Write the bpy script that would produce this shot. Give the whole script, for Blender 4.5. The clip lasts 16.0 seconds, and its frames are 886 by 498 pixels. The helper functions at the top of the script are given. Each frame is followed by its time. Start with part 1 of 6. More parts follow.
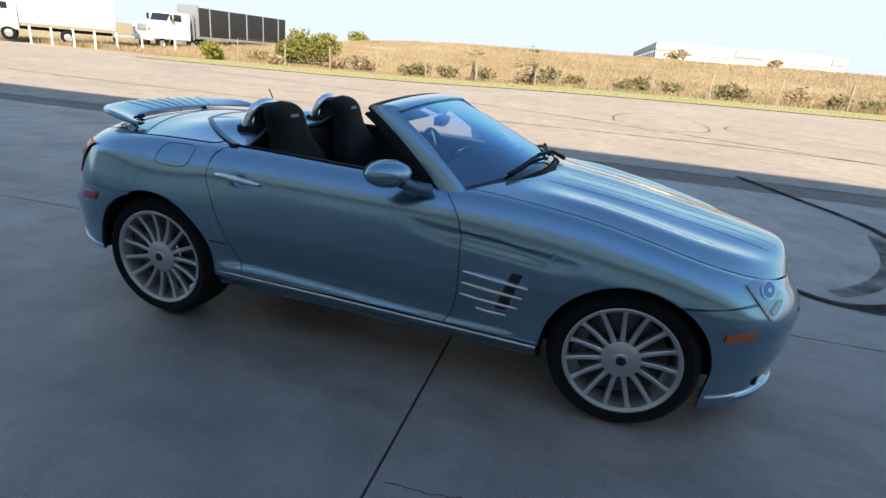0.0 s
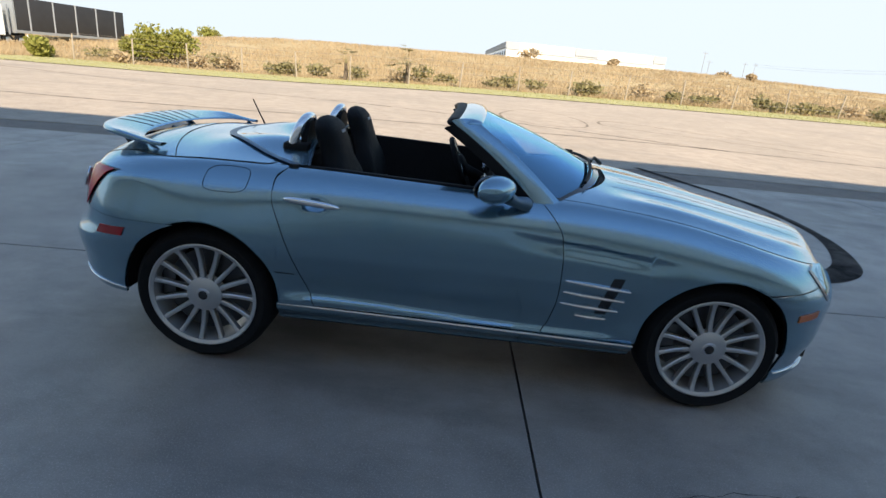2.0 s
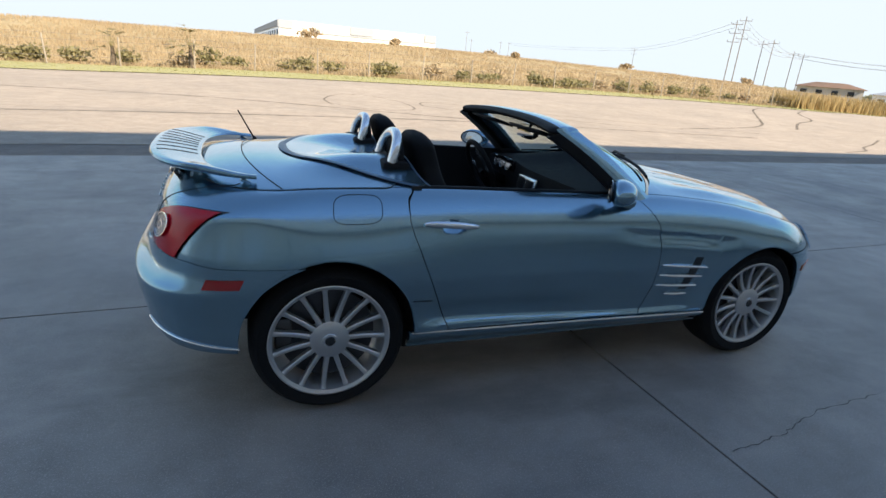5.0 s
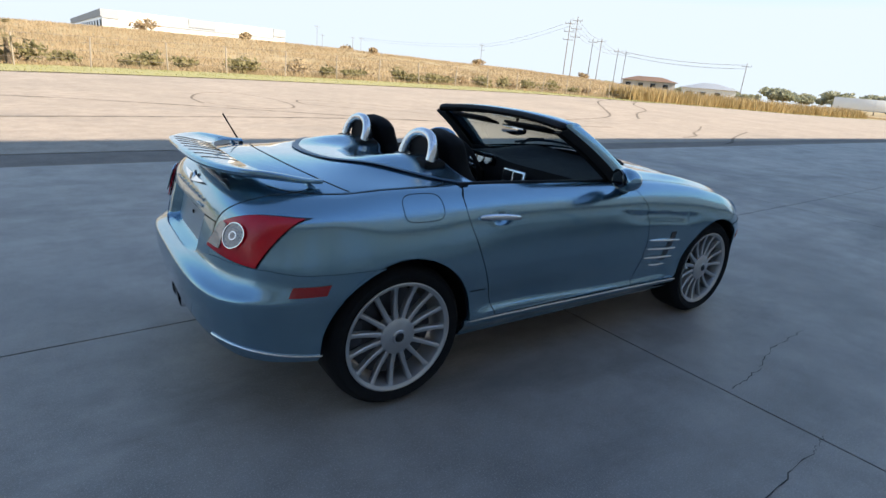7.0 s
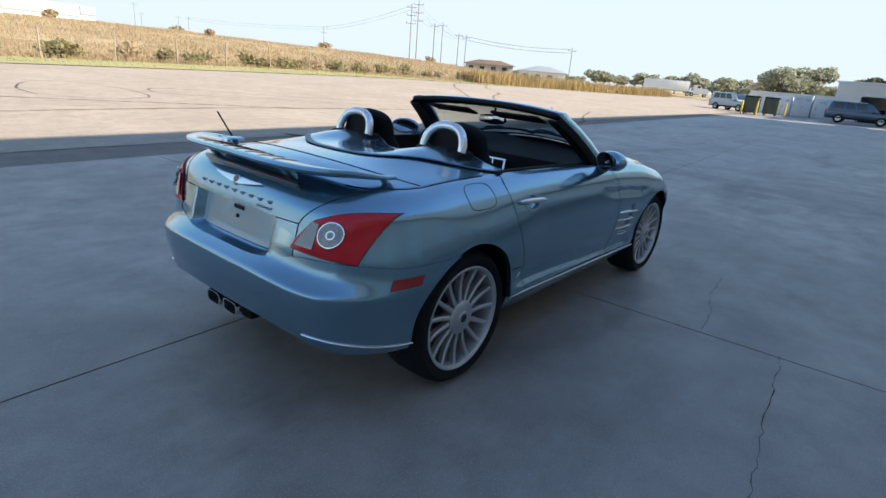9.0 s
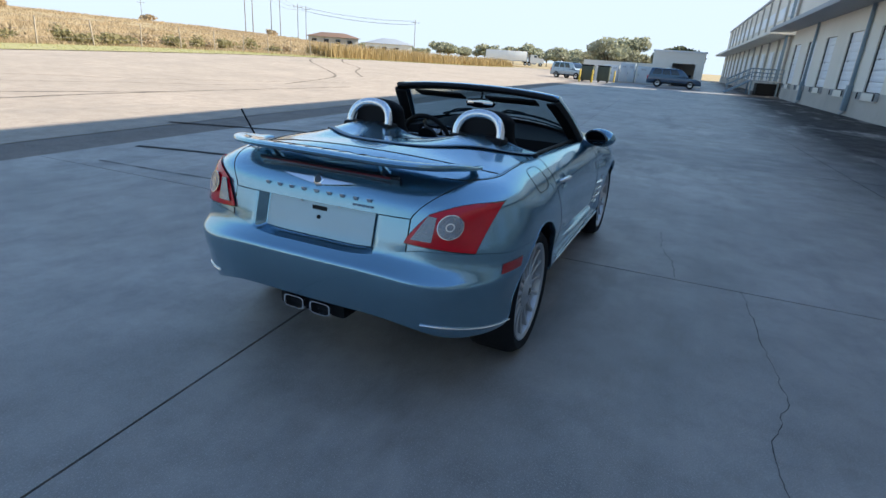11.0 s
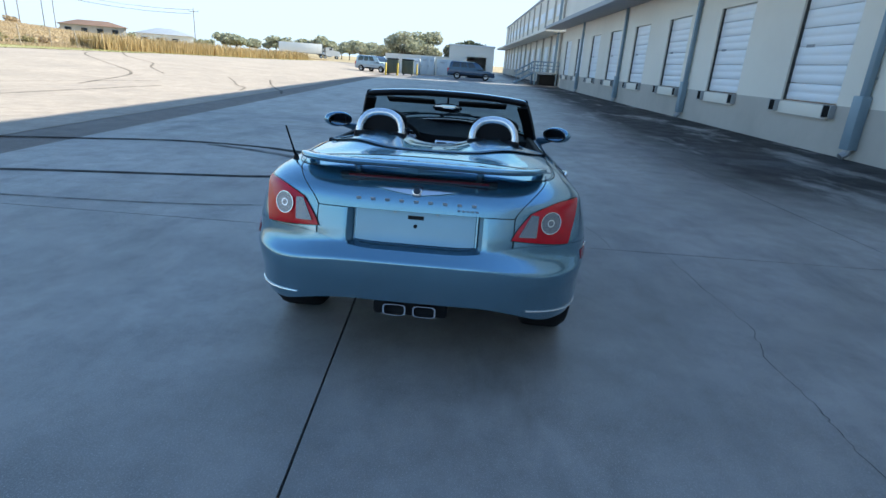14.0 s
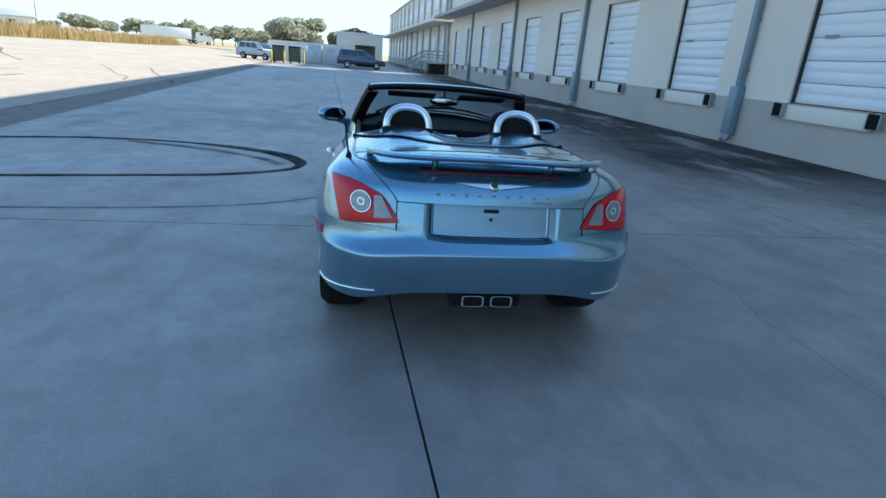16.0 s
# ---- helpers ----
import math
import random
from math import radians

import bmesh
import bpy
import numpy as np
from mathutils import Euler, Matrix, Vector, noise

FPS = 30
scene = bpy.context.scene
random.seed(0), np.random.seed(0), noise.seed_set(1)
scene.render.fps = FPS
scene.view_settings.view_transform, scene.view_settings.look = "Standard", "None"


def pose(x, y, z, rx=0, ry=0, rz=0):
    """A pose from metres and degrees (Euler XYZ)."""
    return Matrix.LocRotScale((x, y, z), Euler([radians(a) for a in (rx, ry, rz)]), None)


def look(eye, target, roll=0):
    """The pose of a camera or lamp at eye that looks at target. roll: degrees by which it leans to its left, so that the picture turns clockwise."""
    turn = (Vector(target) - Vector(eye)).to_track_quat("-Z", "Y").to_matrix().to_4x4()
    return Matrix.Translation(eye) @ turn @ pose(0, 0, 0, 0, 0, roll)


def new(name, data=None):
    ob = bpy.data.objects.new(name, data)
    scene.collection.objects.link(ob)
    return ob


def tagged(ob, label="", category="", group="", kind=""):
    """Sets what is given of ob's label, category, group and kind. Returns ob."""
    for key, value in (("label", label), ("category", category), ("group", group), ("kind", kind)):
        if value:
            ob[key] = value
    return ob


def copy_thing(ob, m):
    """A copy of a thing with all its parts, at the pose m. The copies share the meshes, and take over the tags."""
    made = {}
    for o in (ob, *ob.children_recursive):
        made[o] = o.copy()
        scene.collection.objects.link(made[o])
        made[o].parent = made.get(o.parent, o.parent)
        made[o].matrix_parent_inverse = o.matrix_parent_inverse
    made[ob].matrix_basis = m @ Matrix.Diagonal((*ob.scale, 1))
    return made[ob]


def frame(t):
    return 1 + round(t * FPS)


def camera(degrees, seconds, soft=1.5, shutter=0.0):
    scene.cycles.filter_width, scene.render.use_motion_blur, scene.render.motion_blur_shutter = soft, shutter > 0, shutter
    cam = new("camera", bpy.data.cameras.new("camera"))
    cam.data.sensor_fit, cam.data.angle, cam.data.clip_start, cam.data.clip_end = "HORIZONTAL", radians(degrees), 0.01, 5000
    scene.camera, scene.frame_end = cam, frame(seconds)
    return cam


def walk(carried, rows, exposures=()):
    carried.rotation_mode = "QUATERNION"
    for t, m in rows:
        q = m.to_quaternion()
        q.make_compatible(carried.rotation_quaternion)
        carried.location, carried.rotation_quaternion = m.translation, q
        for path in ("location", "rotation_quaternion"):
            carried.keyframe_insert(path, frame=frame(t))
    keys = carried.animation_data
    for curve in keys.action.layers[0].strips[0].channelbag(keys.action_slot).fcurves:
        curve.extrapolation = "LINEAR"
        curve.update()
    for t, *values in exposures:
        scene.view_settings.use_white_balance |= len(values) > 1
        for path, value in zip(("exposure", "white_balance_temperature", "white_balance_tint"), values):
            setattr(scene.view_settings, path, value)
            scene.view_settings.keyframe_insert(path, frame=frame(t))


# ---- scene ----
cam = camera(78.45, 16.0)
PATH = [
    (0, (2.166, -3.010, 1.493), (1.668, -1.194, 0.819), 5.61),
    (0.5, (1.922, -3.028, 1.514), (1.558, -1.190, 0.814), 5.63),
    (1, (1.630, -3.030, 1.488), (1.380, -1.164, 0.812), 5.77),
    (1.5, (1.376, -3.088, 1.472), (1.217, -1.206, 0.815), 6.07),
    (2, (1.153, -3.138, 1.464), (1.117, -1.243, 0.827), 5.77),
    (2.5, (0.875, -3.105, 1.456), (0.974, -1.215, 0.810), 5.71),
    (3, (0.619, -3.112, 1.452), (0.826, -1.227, 0.817), 5.10),
    (3.5, (0.337, -3.121, 1.472), (0.691, -1.258, 0.834), 5.35),
    (4, (0.130, -3.048, 1.445), (0.606, -1.211, 0.814), 5.50),
    (4.5, (-0.098, -2.943, 1.467), (0.498, -1.143, 0.831), 5.63),
    (4.7, (-0.192, -2.923, 1.476), (0.440, -1.136, 0.838), 5.37),
    (6.8, (-1.031, -2.694, 1.423), (0.022, -1.101, 0.826), 4.81),
    (7, (-1.118, -2.656, 1.437), (-0.008, -1.108, 0.826), 4.95),
    (7.5, (-1.274, -2.525, 1.446), (-0.055, -1.074, 0.806), 5.65),
    (8, (-1.452, -2.405, 1.423), (-0.136, -1.032, 0.803), 4.58),
    (8.5, (-1.680, -2.310, 1.452), (-0.298, -1.015, 0.808), 4.47),
    (9, (-1.896, -2.196, 1.426), (-0.415, -1.005, 0.805), 4.80),
    (9.2, (-1.967, -2.135, 1.402), (-0.460, -0.973, 0.786), 4.88),
    (11.3, (-2.616, -1.340, 1.449), (-0.867, -0.643, 0.776), 3.91),
    (11.5, (-2.658, -1.284, 1.445), (-0.897, -0.616, 0.774), 3.93),
    (12, (-2.815, -1.076, 1.450), (-1.006, -0.546, 0.781), 3.99),
    (12.5, (-2.858, -0.869, 1.435), (-1.022, -0.459, 0.756), 4.42),
    (13, (-2.891, -0.657, 1.456), (-1.034, -0.343, 0.783), 3.98),
    (13.5, (-3.001, -0.463, 1.461), (-1.125, -0.245, 0.802), 3.79),
    (14, (-3.088, -0.260, 1.473), (-1.199, -0.165, 0.824), 3.97),
    (14.5, (-3.093, 0.005, 1.459), (-1.202, 0.003, 0.807), 3.60),
    (15, (-3.142, 0.254, 1.470), (-1.254, 0.154, 0.819), 3.82),
    (15.5, (-3.187, 0.475, 1.470), (-1.307, 0.260, 0.824), 4.28),
    (16, (-3.138, 0.625, 1.455), (-1.273, 0.324, 0.797), 4.60),
]
walk(cam, [(t, look(eye, target, roll)) for t, eye, target, roll in PATH],
     [(0, 1.05, 7150, 10), (3.5, 1.05, 7350, 10), (7, 1.04, 7050, 11), (9, 1.02, 6800, 10), (12.5, 1.11, 6320, 6), (16, 1.34, 6010, 2)])

# ---- light ----
SUN_EL, SUN_AZ = 33.0, 158.0          # degrees; azimuth clockwise from +y
world = bpy.data.worlds.new("sky")
scene.world = world
world.use_nodes = True
wn = world.node_tree
wn.nodes.clear()
sky = wn.nodes.new("ShaderNodeTexSky")
sky.sky_type = "NISHITA"
sky.sun_disc = False
sky.sun_elevation = radians(SUN_EL)
sky.sun_rotation = radians(SUN_AZ)
sky.air_density, sky.dust_density, sky.ozone_density = 1.0, 0.0, 3.2
bg = wn.nodes.new("ShaderNodeBackground")
bg.inputs["Strength"].default_value = 0.145
wo = wn.nodes.new("ShaderNodeOutputWorld")
# cap on the sky colour, added to hold the brightness near the horizon down
sky_cap = wn.nodes.new("ShaderNodeMix")
sky_cap.data_type = "RGBA"
sky_cap.blend_type = "DARKEN"
sky_cap.inputs["Factor"].default_value = 1.0
sky_cap.inputs["B"].default_value = (2.74, 3.28, 3.92, 1)
wn.links.new(sky.outputs[0], sky_cap.inputs["A"])
wn.links.new(sky_cap.outputs["Result"], bg.inputs[0])
wn.links.new(bg.outputs[0], wo.inputs[0])

sun_data = bpy.data.lights.new("sun", "SUN")
sun_data.energy = 5.0
sun_data.angle = radians(0.55)
sun_data.color = (1.0, 0.92, 0.80)
sun = new("sun", sun_data)
to_sun = Vector((math.sin(radians(SUN_AZ)) * math.cos(radians(SUN_EL)), math.cos(radians(SUN_AZ)) * math.cos(radians(SUN_EL)), math.sin(radians(SUN_EL))))
sun.matrix_world = look(to_sun * 60, (0, 0, 0))

# ---- materials ----
def mat(name, col, rough=0.5, metal=0.0, var=0.12, scale=8.0, bump=0.0, bscale=60.0, coat=0.0, col2=None, big=0.0, bigscale=0.6, spec=0.5, trans=0.0, emit=0.0, random_piece=0.0, rvar=0.1):
    """A procedural surface: base colour broken up by fine and broad noise, roughness that varies, fine relief."""
    m = bpy.data.materials.new(name)
    m.use_nodes = True
    nt = m.node_tree
    b = nt.nodes["Principled BSDF"]
    b.inputs["Metallic"].default_value = metal
    b.inputs["Coat Weight"].default_value = coat
    b.inputs["Coat Roughness"].default_value = 0.04
    b.inputs["Specular IOR Level"].default_value = spec
    b.inputs["Transmission Weight"].default_value = trans
    tc = nt.nodes.new("ShaderNodeTexCoord")
    n1 = nt.nodes.new("ShaderNodeTexNoise")
    n1.inputs["Scale"].default_value = scale
    n1.inputs["Detail"].default_value = 6
    n2 = nt.nodes.new("ShaderNodeTexNoise")
    n2.inputs["Scale"].default_value = bigscale
    n2.inputs["Detail"].default_value = 5
    for n in (n1, n2):
        nt.links.new(tc.outputs["Object"], n.inputs["Vector"])
    c2 = col2 or tuple(c * 0.6 for c in col)
    mix = nt.nodes.new("ShaderNodeMix")
    mix.data_type = "RGBA"
    mix.inputs["A"].default_value = (*col, 1)
    mix.inputs["B"].default_value = (*c2, 1)
    add = nt.nodes.new("ShaderNodeMath")
    add.operation = "MULTIPLY_ADD"
    add.inputs[1].default_value = var
    sc = nt.nodes.new("ShaderNodeMapRange")
    sc.inputs["From Min"].default_value = 0.42
    sc.inputs["From Max"].default_value = 0.68
    sc.inputs["To Max"].default_value = big
    nt.links.new(n2.outputs["Fac"], sc.inputs["Value"])
    nt.links.new(n1.outputs["Fac"], add.inputs[0])
    nt.links.new(sc.outputs["Result"], add.inputs[2])
    last = add.outputs[0]
    if random_piece:
        oi = nt.nodes.new("ShaderNodeObjectInfo")
        a2 = nt.nodes.new("ShaderNodeMath")
        a2.operation = "MULTIPLY_ADD"
        a2.inputs[1].default_value = random_piece
        nt.links.new(oi.outputs["Random"], a2.inputs[0])
        nt.links.new(last, a2.inputs[2])
        last = a2.outputs[0]
    nt.links.new(last, mix.inputs["Factor"])
    nt.links.new(mix.outputs["Result"], b.inputs["Base Color"])
    rr = nt.nodes.new("ShaderNodeMapRange")
    rr.inputs["To Min"].default_value = max(0.0, rough - rvar * rough)
    rr.inputs["To Max"].default_value = min(1.0, rough + rvar * rough)
    nt.links.new(n1.outputs["Fac"], rr.inputs["Value"])
    nt.links.new(rr.outputs["Result"], b.inputs["Roughness"])
    if bump:
        n3 = nt.nodes.new("ShaderNodeTexNoise")
        n3.inputs["Scale"].default_value = bscale
        n3.inputs["Detail"].default_value = 4
        nt.links.new(tc.outputs["Object"], n3.inputs["Vector"])
        bp = nt.nodes.new("ShaderNodeBump")
        bp.inputs["Strength"].default_value = min(1.0, bump)
        bp.inputs["Distance"].default_value = 0.01
        nt.links.new(n3.outputs["Fac"], bp.inputs["Height"])
        nt.links.new(bp.outputs[0], b.inputs["Normal"])
    if emit:
        b.inputs["Emission Color"].default_value = (*col, 1)
        b.inputs["Emission Strength"].default_value = emit
    return m


def clear_glass(name, tint, rough=0.0, gloss=0.12, veil=0.0):
    """Thin glass: mostly clear, tinted, with a Fresnel reflection coloured sky blue."""
    m = bpy.data.materials.new(name)
    m.use_nodes = True
    nt = m.node_tree
    nt.nodes.clear()
    tr = nt.nodes.new("ShaderNodeBsdfTransparent")
    tr.inputs[0].default_value = (*tint, 1)
    gl = nt.nodes.new("ShaderNodeBsdfGlossy")
    gl.inputs["Roughness"].default_value = rough
    # blue sky reflection painted in as a tint of the glossy colour
    gl.inputs["Color"].default_value = (0.36, 0.70, 1.0, 1)
    fr = nt.nodes.new("ShaderNodeLayerWeight")
    fr.inputs["Blend"].default_value = 0.5
    pw = nt.nodes.new("ShaderNodeMath")
    pw.operation = "POWER"
    pw.inputs[1].default_value = 3.2
    mp = nt.nodes.new("ShaderNodeMath")
    mp.operation = "MULTIPLY_ADD"
    mp.inputs[1].default_value = 0.9
    mp.inputs[2].default_value = gloss
    mx = nt.nodes.new("ShaderNodeMixShader")
    out = nt.nodes.new("ShaderNodeOutputMaterial")
    nt.links.new(fr.outputs["Facing"], pw.inputs[0])
    nt.links.new(pw.outputs[0], mp.inputs[0])
    nt.links.new(mp.outputs[0], mx.inputs[0])
    nt.links.new(tr.outputs[0], mx.inputs[1])
    nt.links.new(gl.outputs[0], mx.inputs[2])
    last = mx.outputs[0]
    if veil:
        # a thin translucent film that catches light from both sides
        film_ = nt.nodes.new("ShaderNodeBsdfTranslucent")
        film_.inputs[0].default_value = (0.62, 0.66, 0.62, 1)
        mf = nt.nodes.new("ShaderNodeMixShader")
        mf.inputs[0].default_value = veil
        nt.links.new(last, mf.inputs[1])
        nt.links.new(film_.outputs[0], mf.inputs[2])
        last = mf.outputs[0]
    nt.links.new(last, out.inputs[0])
    return m


def car_paint(name, col, flake=(0.23, 0.42, 0.54)):
    """Metallic lacquer: flakes under a clear, lightly dusty coat."""
    m = bpy.data.materials.new(name)
    m.use_nodes = True
    nt = m.node_tree
    b = nt.nodes["Principled BSDF"]
    b.inputs["Metallic"].default_value = 0.9
    b.inputs["Roughness"].default_value = 0.34
    b.inputs["Coat Weight"].default_value = 1.0
    b.inputs["Specular Tint"].default_value = (0.78, 0.92, 1.0, 1)
    b.inputs["Coat Roughness"].default_value = 0.03
    tc = nt.nodes.new("ShaderNodeTexCoord")
    v = nt.nodes.new("ShaderNodeTexVoronoi")
    v.inputs["Scale"].default_value = 900
    n = nt.nodes.new("ShaderNodeTexNoise")
    n.inputs["Scale"].default_value = 2.2
    n.inputs["Detail"].default_value = 7
    for k in (v, n):
        nt.links.new(tc.outputs["Object"], k.inputs["Vector"])
    mix = nt.nodes.new("ShaderNodeMix")
    mix.data_type = "RGBA"
    mix.inputs["A"].default_value = (*col, 1)
    mix.inputs["B"].default_value = (*flake, 1)
    mr = nt.nodes.new("ShaderNodeMapRange")
    mr.inputs["To Max"].default_value = 0.5
    nt.links.new(v.outputs["Color"], mr.inputs["Value"])
    nt.links.new(mr.outputs["Result"], mix.inputs["Factor"])
    nt.links.new(mix.outputs["Result"], b.inputs["Base Color"])
    r = nt.nodes.new("ShaderNodeMapRange")
    r.inputs["To Min"].default_value = 0.21
    r.inputs["To Max"].default_value = 0.27
    nt.links.new(n.outputs["Fac"], r.inputs["Value"])
    nt.links.new(r.outputs["Result"], b.inputs["Roughness"])
    return m


M = {}
M["paint"] = car_paint("blue_grey_metallic_paint", (0.180, 0.325, 0.415), (0.275, 0.430, 0.530))
M["seal"] = mat("dark_blue_seal", (0.085, 0.150, 0.215), 0.40, 0.4, var=0.2, scale=20)
M["silver"] = mat("satin_silver", (0.82, 0.83, 0.84), 0.24, 0.85, var=0.1, scale=30)
M["alloy"] = mat("alloy", (0.55, 0.56, 0.57), 0.36, 0.75, var=0.15, scale=20)
M["chrome"] = mat("chrome", (0.8, 0.8, 0.82), 0.12, 1.0, var=0.05)
M["rubber"] = mat("tyre_rubber", (0.009, 0.009, 0.010), 0.85, spec=0.25, var=0.4, scale=12, bump=0.3, bscale=80)
M["black"] = mat("black_plastic", (0.009, 0.009, 0.010), 0.6, spec=0.18, var=0.3, scale=20, bump=0.15, bscale=300)
M["gloss_black"] = mat("gloss_black", (0.01, 0.01, 0.012), 0.12, coat=0.5, var=0.2)
M["seam"] = mat("shut_line", (0.008, 0.009, 0.01), 0.8, var=0.2)
M["leather"] = mat("black_leather", (0.011, 0.011, 0.012), 0.7, spec=0.14, var=0.4, scale=25, bump=0.35, bscale=160)
M["carpet"] = mat("black_carpet", (0.012, 0.012, 0.013), 0.95, var=0.4, scale=60, bump=0.5, bscale=400)
M["glass"] = clear_glass("windscreen_glass", (0.74, 0.86, 0.88), gloss=0.24, veil=0.004)
M["lamp_grey"] = mat("ribbed_lamp_glass", (0.34, 0.35, 0.37), 0.22, 0.75, var=0.7, scale=60, bump=0.5, bscale=110, coat=0.6, col2=(0.12, 0.12, 0.13))
M["lens"] = clear_glass("clear_lens", (0.86, 0.88, 0.88), 0.03)
M["mirror"] = mat("mirror_glass", (0.42, 0.46, 0.50), 0.02, 1.0, var=0.02)
M["red_dark"] = mat("dark_red_lens", (0.11, 0.003, 0.006), 0.2, var=0.3, scale=30, coat=0.4)
M["red_lens"] = mat("red_lens", (0.72, 0.004, 0.016), 0.14, var=0.6, scale=14, coat=0.25, spec=0.4, col2=(0.28, 0.001, 0.008), bump=0.08, bscale=180)
M["lamp_clear"] = mat("lamp_reflector", (0.36, 0.35, 0.36), 0.16, 0.75, var=0.4, scale=30, coat=0.6, bump=0.08, bscale=200)
M["amber"] = mat("amber_lens", (0.62, 0.13, 0.015), 0.15, var=0.3, scale=50, coat=0.7)
M["red_mark"] = mat("red_reflector", (0.36, 0.01, 0.012), 0.2, var=0.3, scale=120, coat=0.7)
M["tape"] = mat("pale_plate_panel", (0.24, 0.36, 0.45), 0.32, 0.6, var=0.3, scale=6, coat=0.6)
M["disc"] = mat("brake_disc", (0.10, 0.10, 0.105), 0.4, 0.9, var=0.3, scale=30)
M["steel"] = mat("galvanised_steel", (0.42, 0.44, 0.46), 0.5, 0.6, var=0.4, scale=5, bump=0.1)
M["blue_steel"] = mat("painted_downpipe", (0.22, 0.30, 0.36), 0.45, 0.2, var=0.35, scale=4, big=0.3)
M["wall_up"] = mat("cream_tilt_up_wall", (0.80, 0.755, 0.665), 0.85, var=0.12, scale=3, big=0.22, bigscale=0.25, bump=0.25, bscale=25, col2=(0.55, 0.51, 0.44))
M["wall_low"] = mat("grey_beige_dado", (0.50, 0.465, 0.415), 0.88, var=0.2, scale=3, big=0.3, bigscale=0.4, bump=0.25, bscale=25, col2=(0.26, 0.24, 0.21))
M["dock_door"] = mat("white_dock_door", (0.80, 0.83, 0.86), 0.45, var=0.06, scale=4, big=0.1, coat=0.1)
M["white"] = mat("white_paint", (0.78, 0.78, 0.77), 0.5, var=0.1, scale=3, big=0.12)
M["white_truck"] = mat("white_truck_paint", (0.80, 0.80, 0.79), 0.3, var=0.05, scale=3, coat=0.5, big=0.08)
M["grey_panel"] = mat("grey_panel", (0.30, 0.32, 0.35), 0.6, var=0.1, scale=2)
M["wood_post"] = mat("weathered_post", (0.34, 0.29, 0.23), 0.9, var=0.4, scale=12, bump=0.4)
M["pole"] = mat("pole", (0.22, 0.20, 0.19), 0.8, var=0.3, scale=3)
M["tarp"] = mat("dark_tarp", (0.024, 0.024, 0.027), 0.6, var=0.4, scale=2, big=0.3)
M["yellow"] = mat("safety_yellow", (0.62, 0.42, 0.04), 0.5, var=0.2)
M["olive"] = mat("olive_steel", (0.08, 0.095, 0.065), 0.6, var=0.3, scale=3, big=0.3)
M["suv"] = mat("dark_blue_suv_paint", (0.02, 0.055, 0.11), 0.25, 0.4, var=0.1, coat=0.9)
M["suv2"] = mat("silver_blue_paint", (0.30, 0.38, 0.45), 0.28, 0.4, var=0.1, coat=0.9)
M["darkglass"] = mat("dark_glass", (0.012, 0.016, 0.02), 0.06, var=0.1, coat=0.6)
M["rooftile"] = mat("brown_roof", (0.20, 0.12, 0.08), 0.85, var=0.4, scale=2, big=0.3)
M["bark"] = mat("bark", (0.12, 0.09, 0.065), 0.9, var=0.5, scale=6, bump=0.6, bscale=15)


def leaf_mat(name, a, b):
    """Foliage, a shade of its own for every leaf or tuft."""
    m = bpy.data.materials.new(name)
    m.use_nodes = True
    nt = m.node_tree
    p = nt.nodes["Principled BSDF"]
    p.inputs["Roughness"].default_value = 0.7
    g = nt.nodes.new("ShaderNodeNewGeometry")
    mix = nt.nodes.new("ShaderNodeMix")
    mix.data_type = "RGBA"
    mix.inputs["A"].default_value = (*a, 1)
    mix.inputs["B"].default_value = (*b, 1)
    tc = nt.nodes.new("ShaderNodeTexCoord")
    n = nt.nodes.new("ShaderNodeTexNoise")
    n.inputs["Scale"].default_value = 0.12
    n.inputs["Detail"].default_value = 5
    nt.links.new(tc.outputs["Object"], n.inputs["Vector"])
    ad = nt.nodes.new("ShaderNodeMath")
    ad.operation = "MULTIPLY_ADD"
    ad.inputs[1].default_value = 0.45
    mr = nt.nodes.new("ShaderNodeMapRange")
    mr.inputs["From Min"].default_value = 0.35
    mr.inputs["From Max"].default_value = 0.65
    mr.inputs["To Min"].default_value = 0.0
    mr.inputs["To Max"].default_value = 0.6
    nt.links.new(n.outputs["Fac"], mr.inputs["Value"])
    nt.links.new(g.outputs["Random Per Island"], ad.inputs[0])
    nt.links.new(mr.outputs["Result"], ad.inputs[2])
    nt.links.new(ad.outputs[0], mix.inputs["Factor"])
    nt.links.new(mix.outputs["Result"], p.inputs["Base Color"])
    tl = nt.nodes.new("ShaderNodeBsdfTranslucent")
    nt.links.new(mix.outputs["Result"], tl.inputs[0])
    mx = nt.nodes.new("ShaderNodeMixShader")
    mx.inputs[0].default_value = 0.4
    nt.links.new(p.outputs[0], mx.inputs[1])
    nt.links.new(tl.outputs[0], mx.inputs[2])
    nt.links.new(mx.outputs[0], nt.nodes["Material Output"].inputs["Surface"])
    return m


M["straw"] = leaf_mat("dry_grass", (0.50, 0.385, 0.24), (0.38, 0.28, 0.165))
M["reed"] = leaf_mat("dry_reed", (0.50, 0.36, 0.17), (0.30, 0.22, 0.10))
M["verge"] = leaf_mat("mown_verge", (0.30, 0.30, 0.11), (0.42, 0.38, 0.18))
M["bush"] = leaf_mat("bush_leaf", (0.19, 0.18, 0.075), (0.36, 0.29, 0.15))
M["sapling"] = leaf_mat("sapling_leaf", (0.22, 0.24, 0.05), (0.34, 0.30, 0.08))
# leaf colour lightened to imitate hazy air and offset the crown's own shade
M["tree"] = leaf_mat("hazy_tree_leaf", (0.31, 0.33, 0.22), (0.42, 0.40, 0.29))
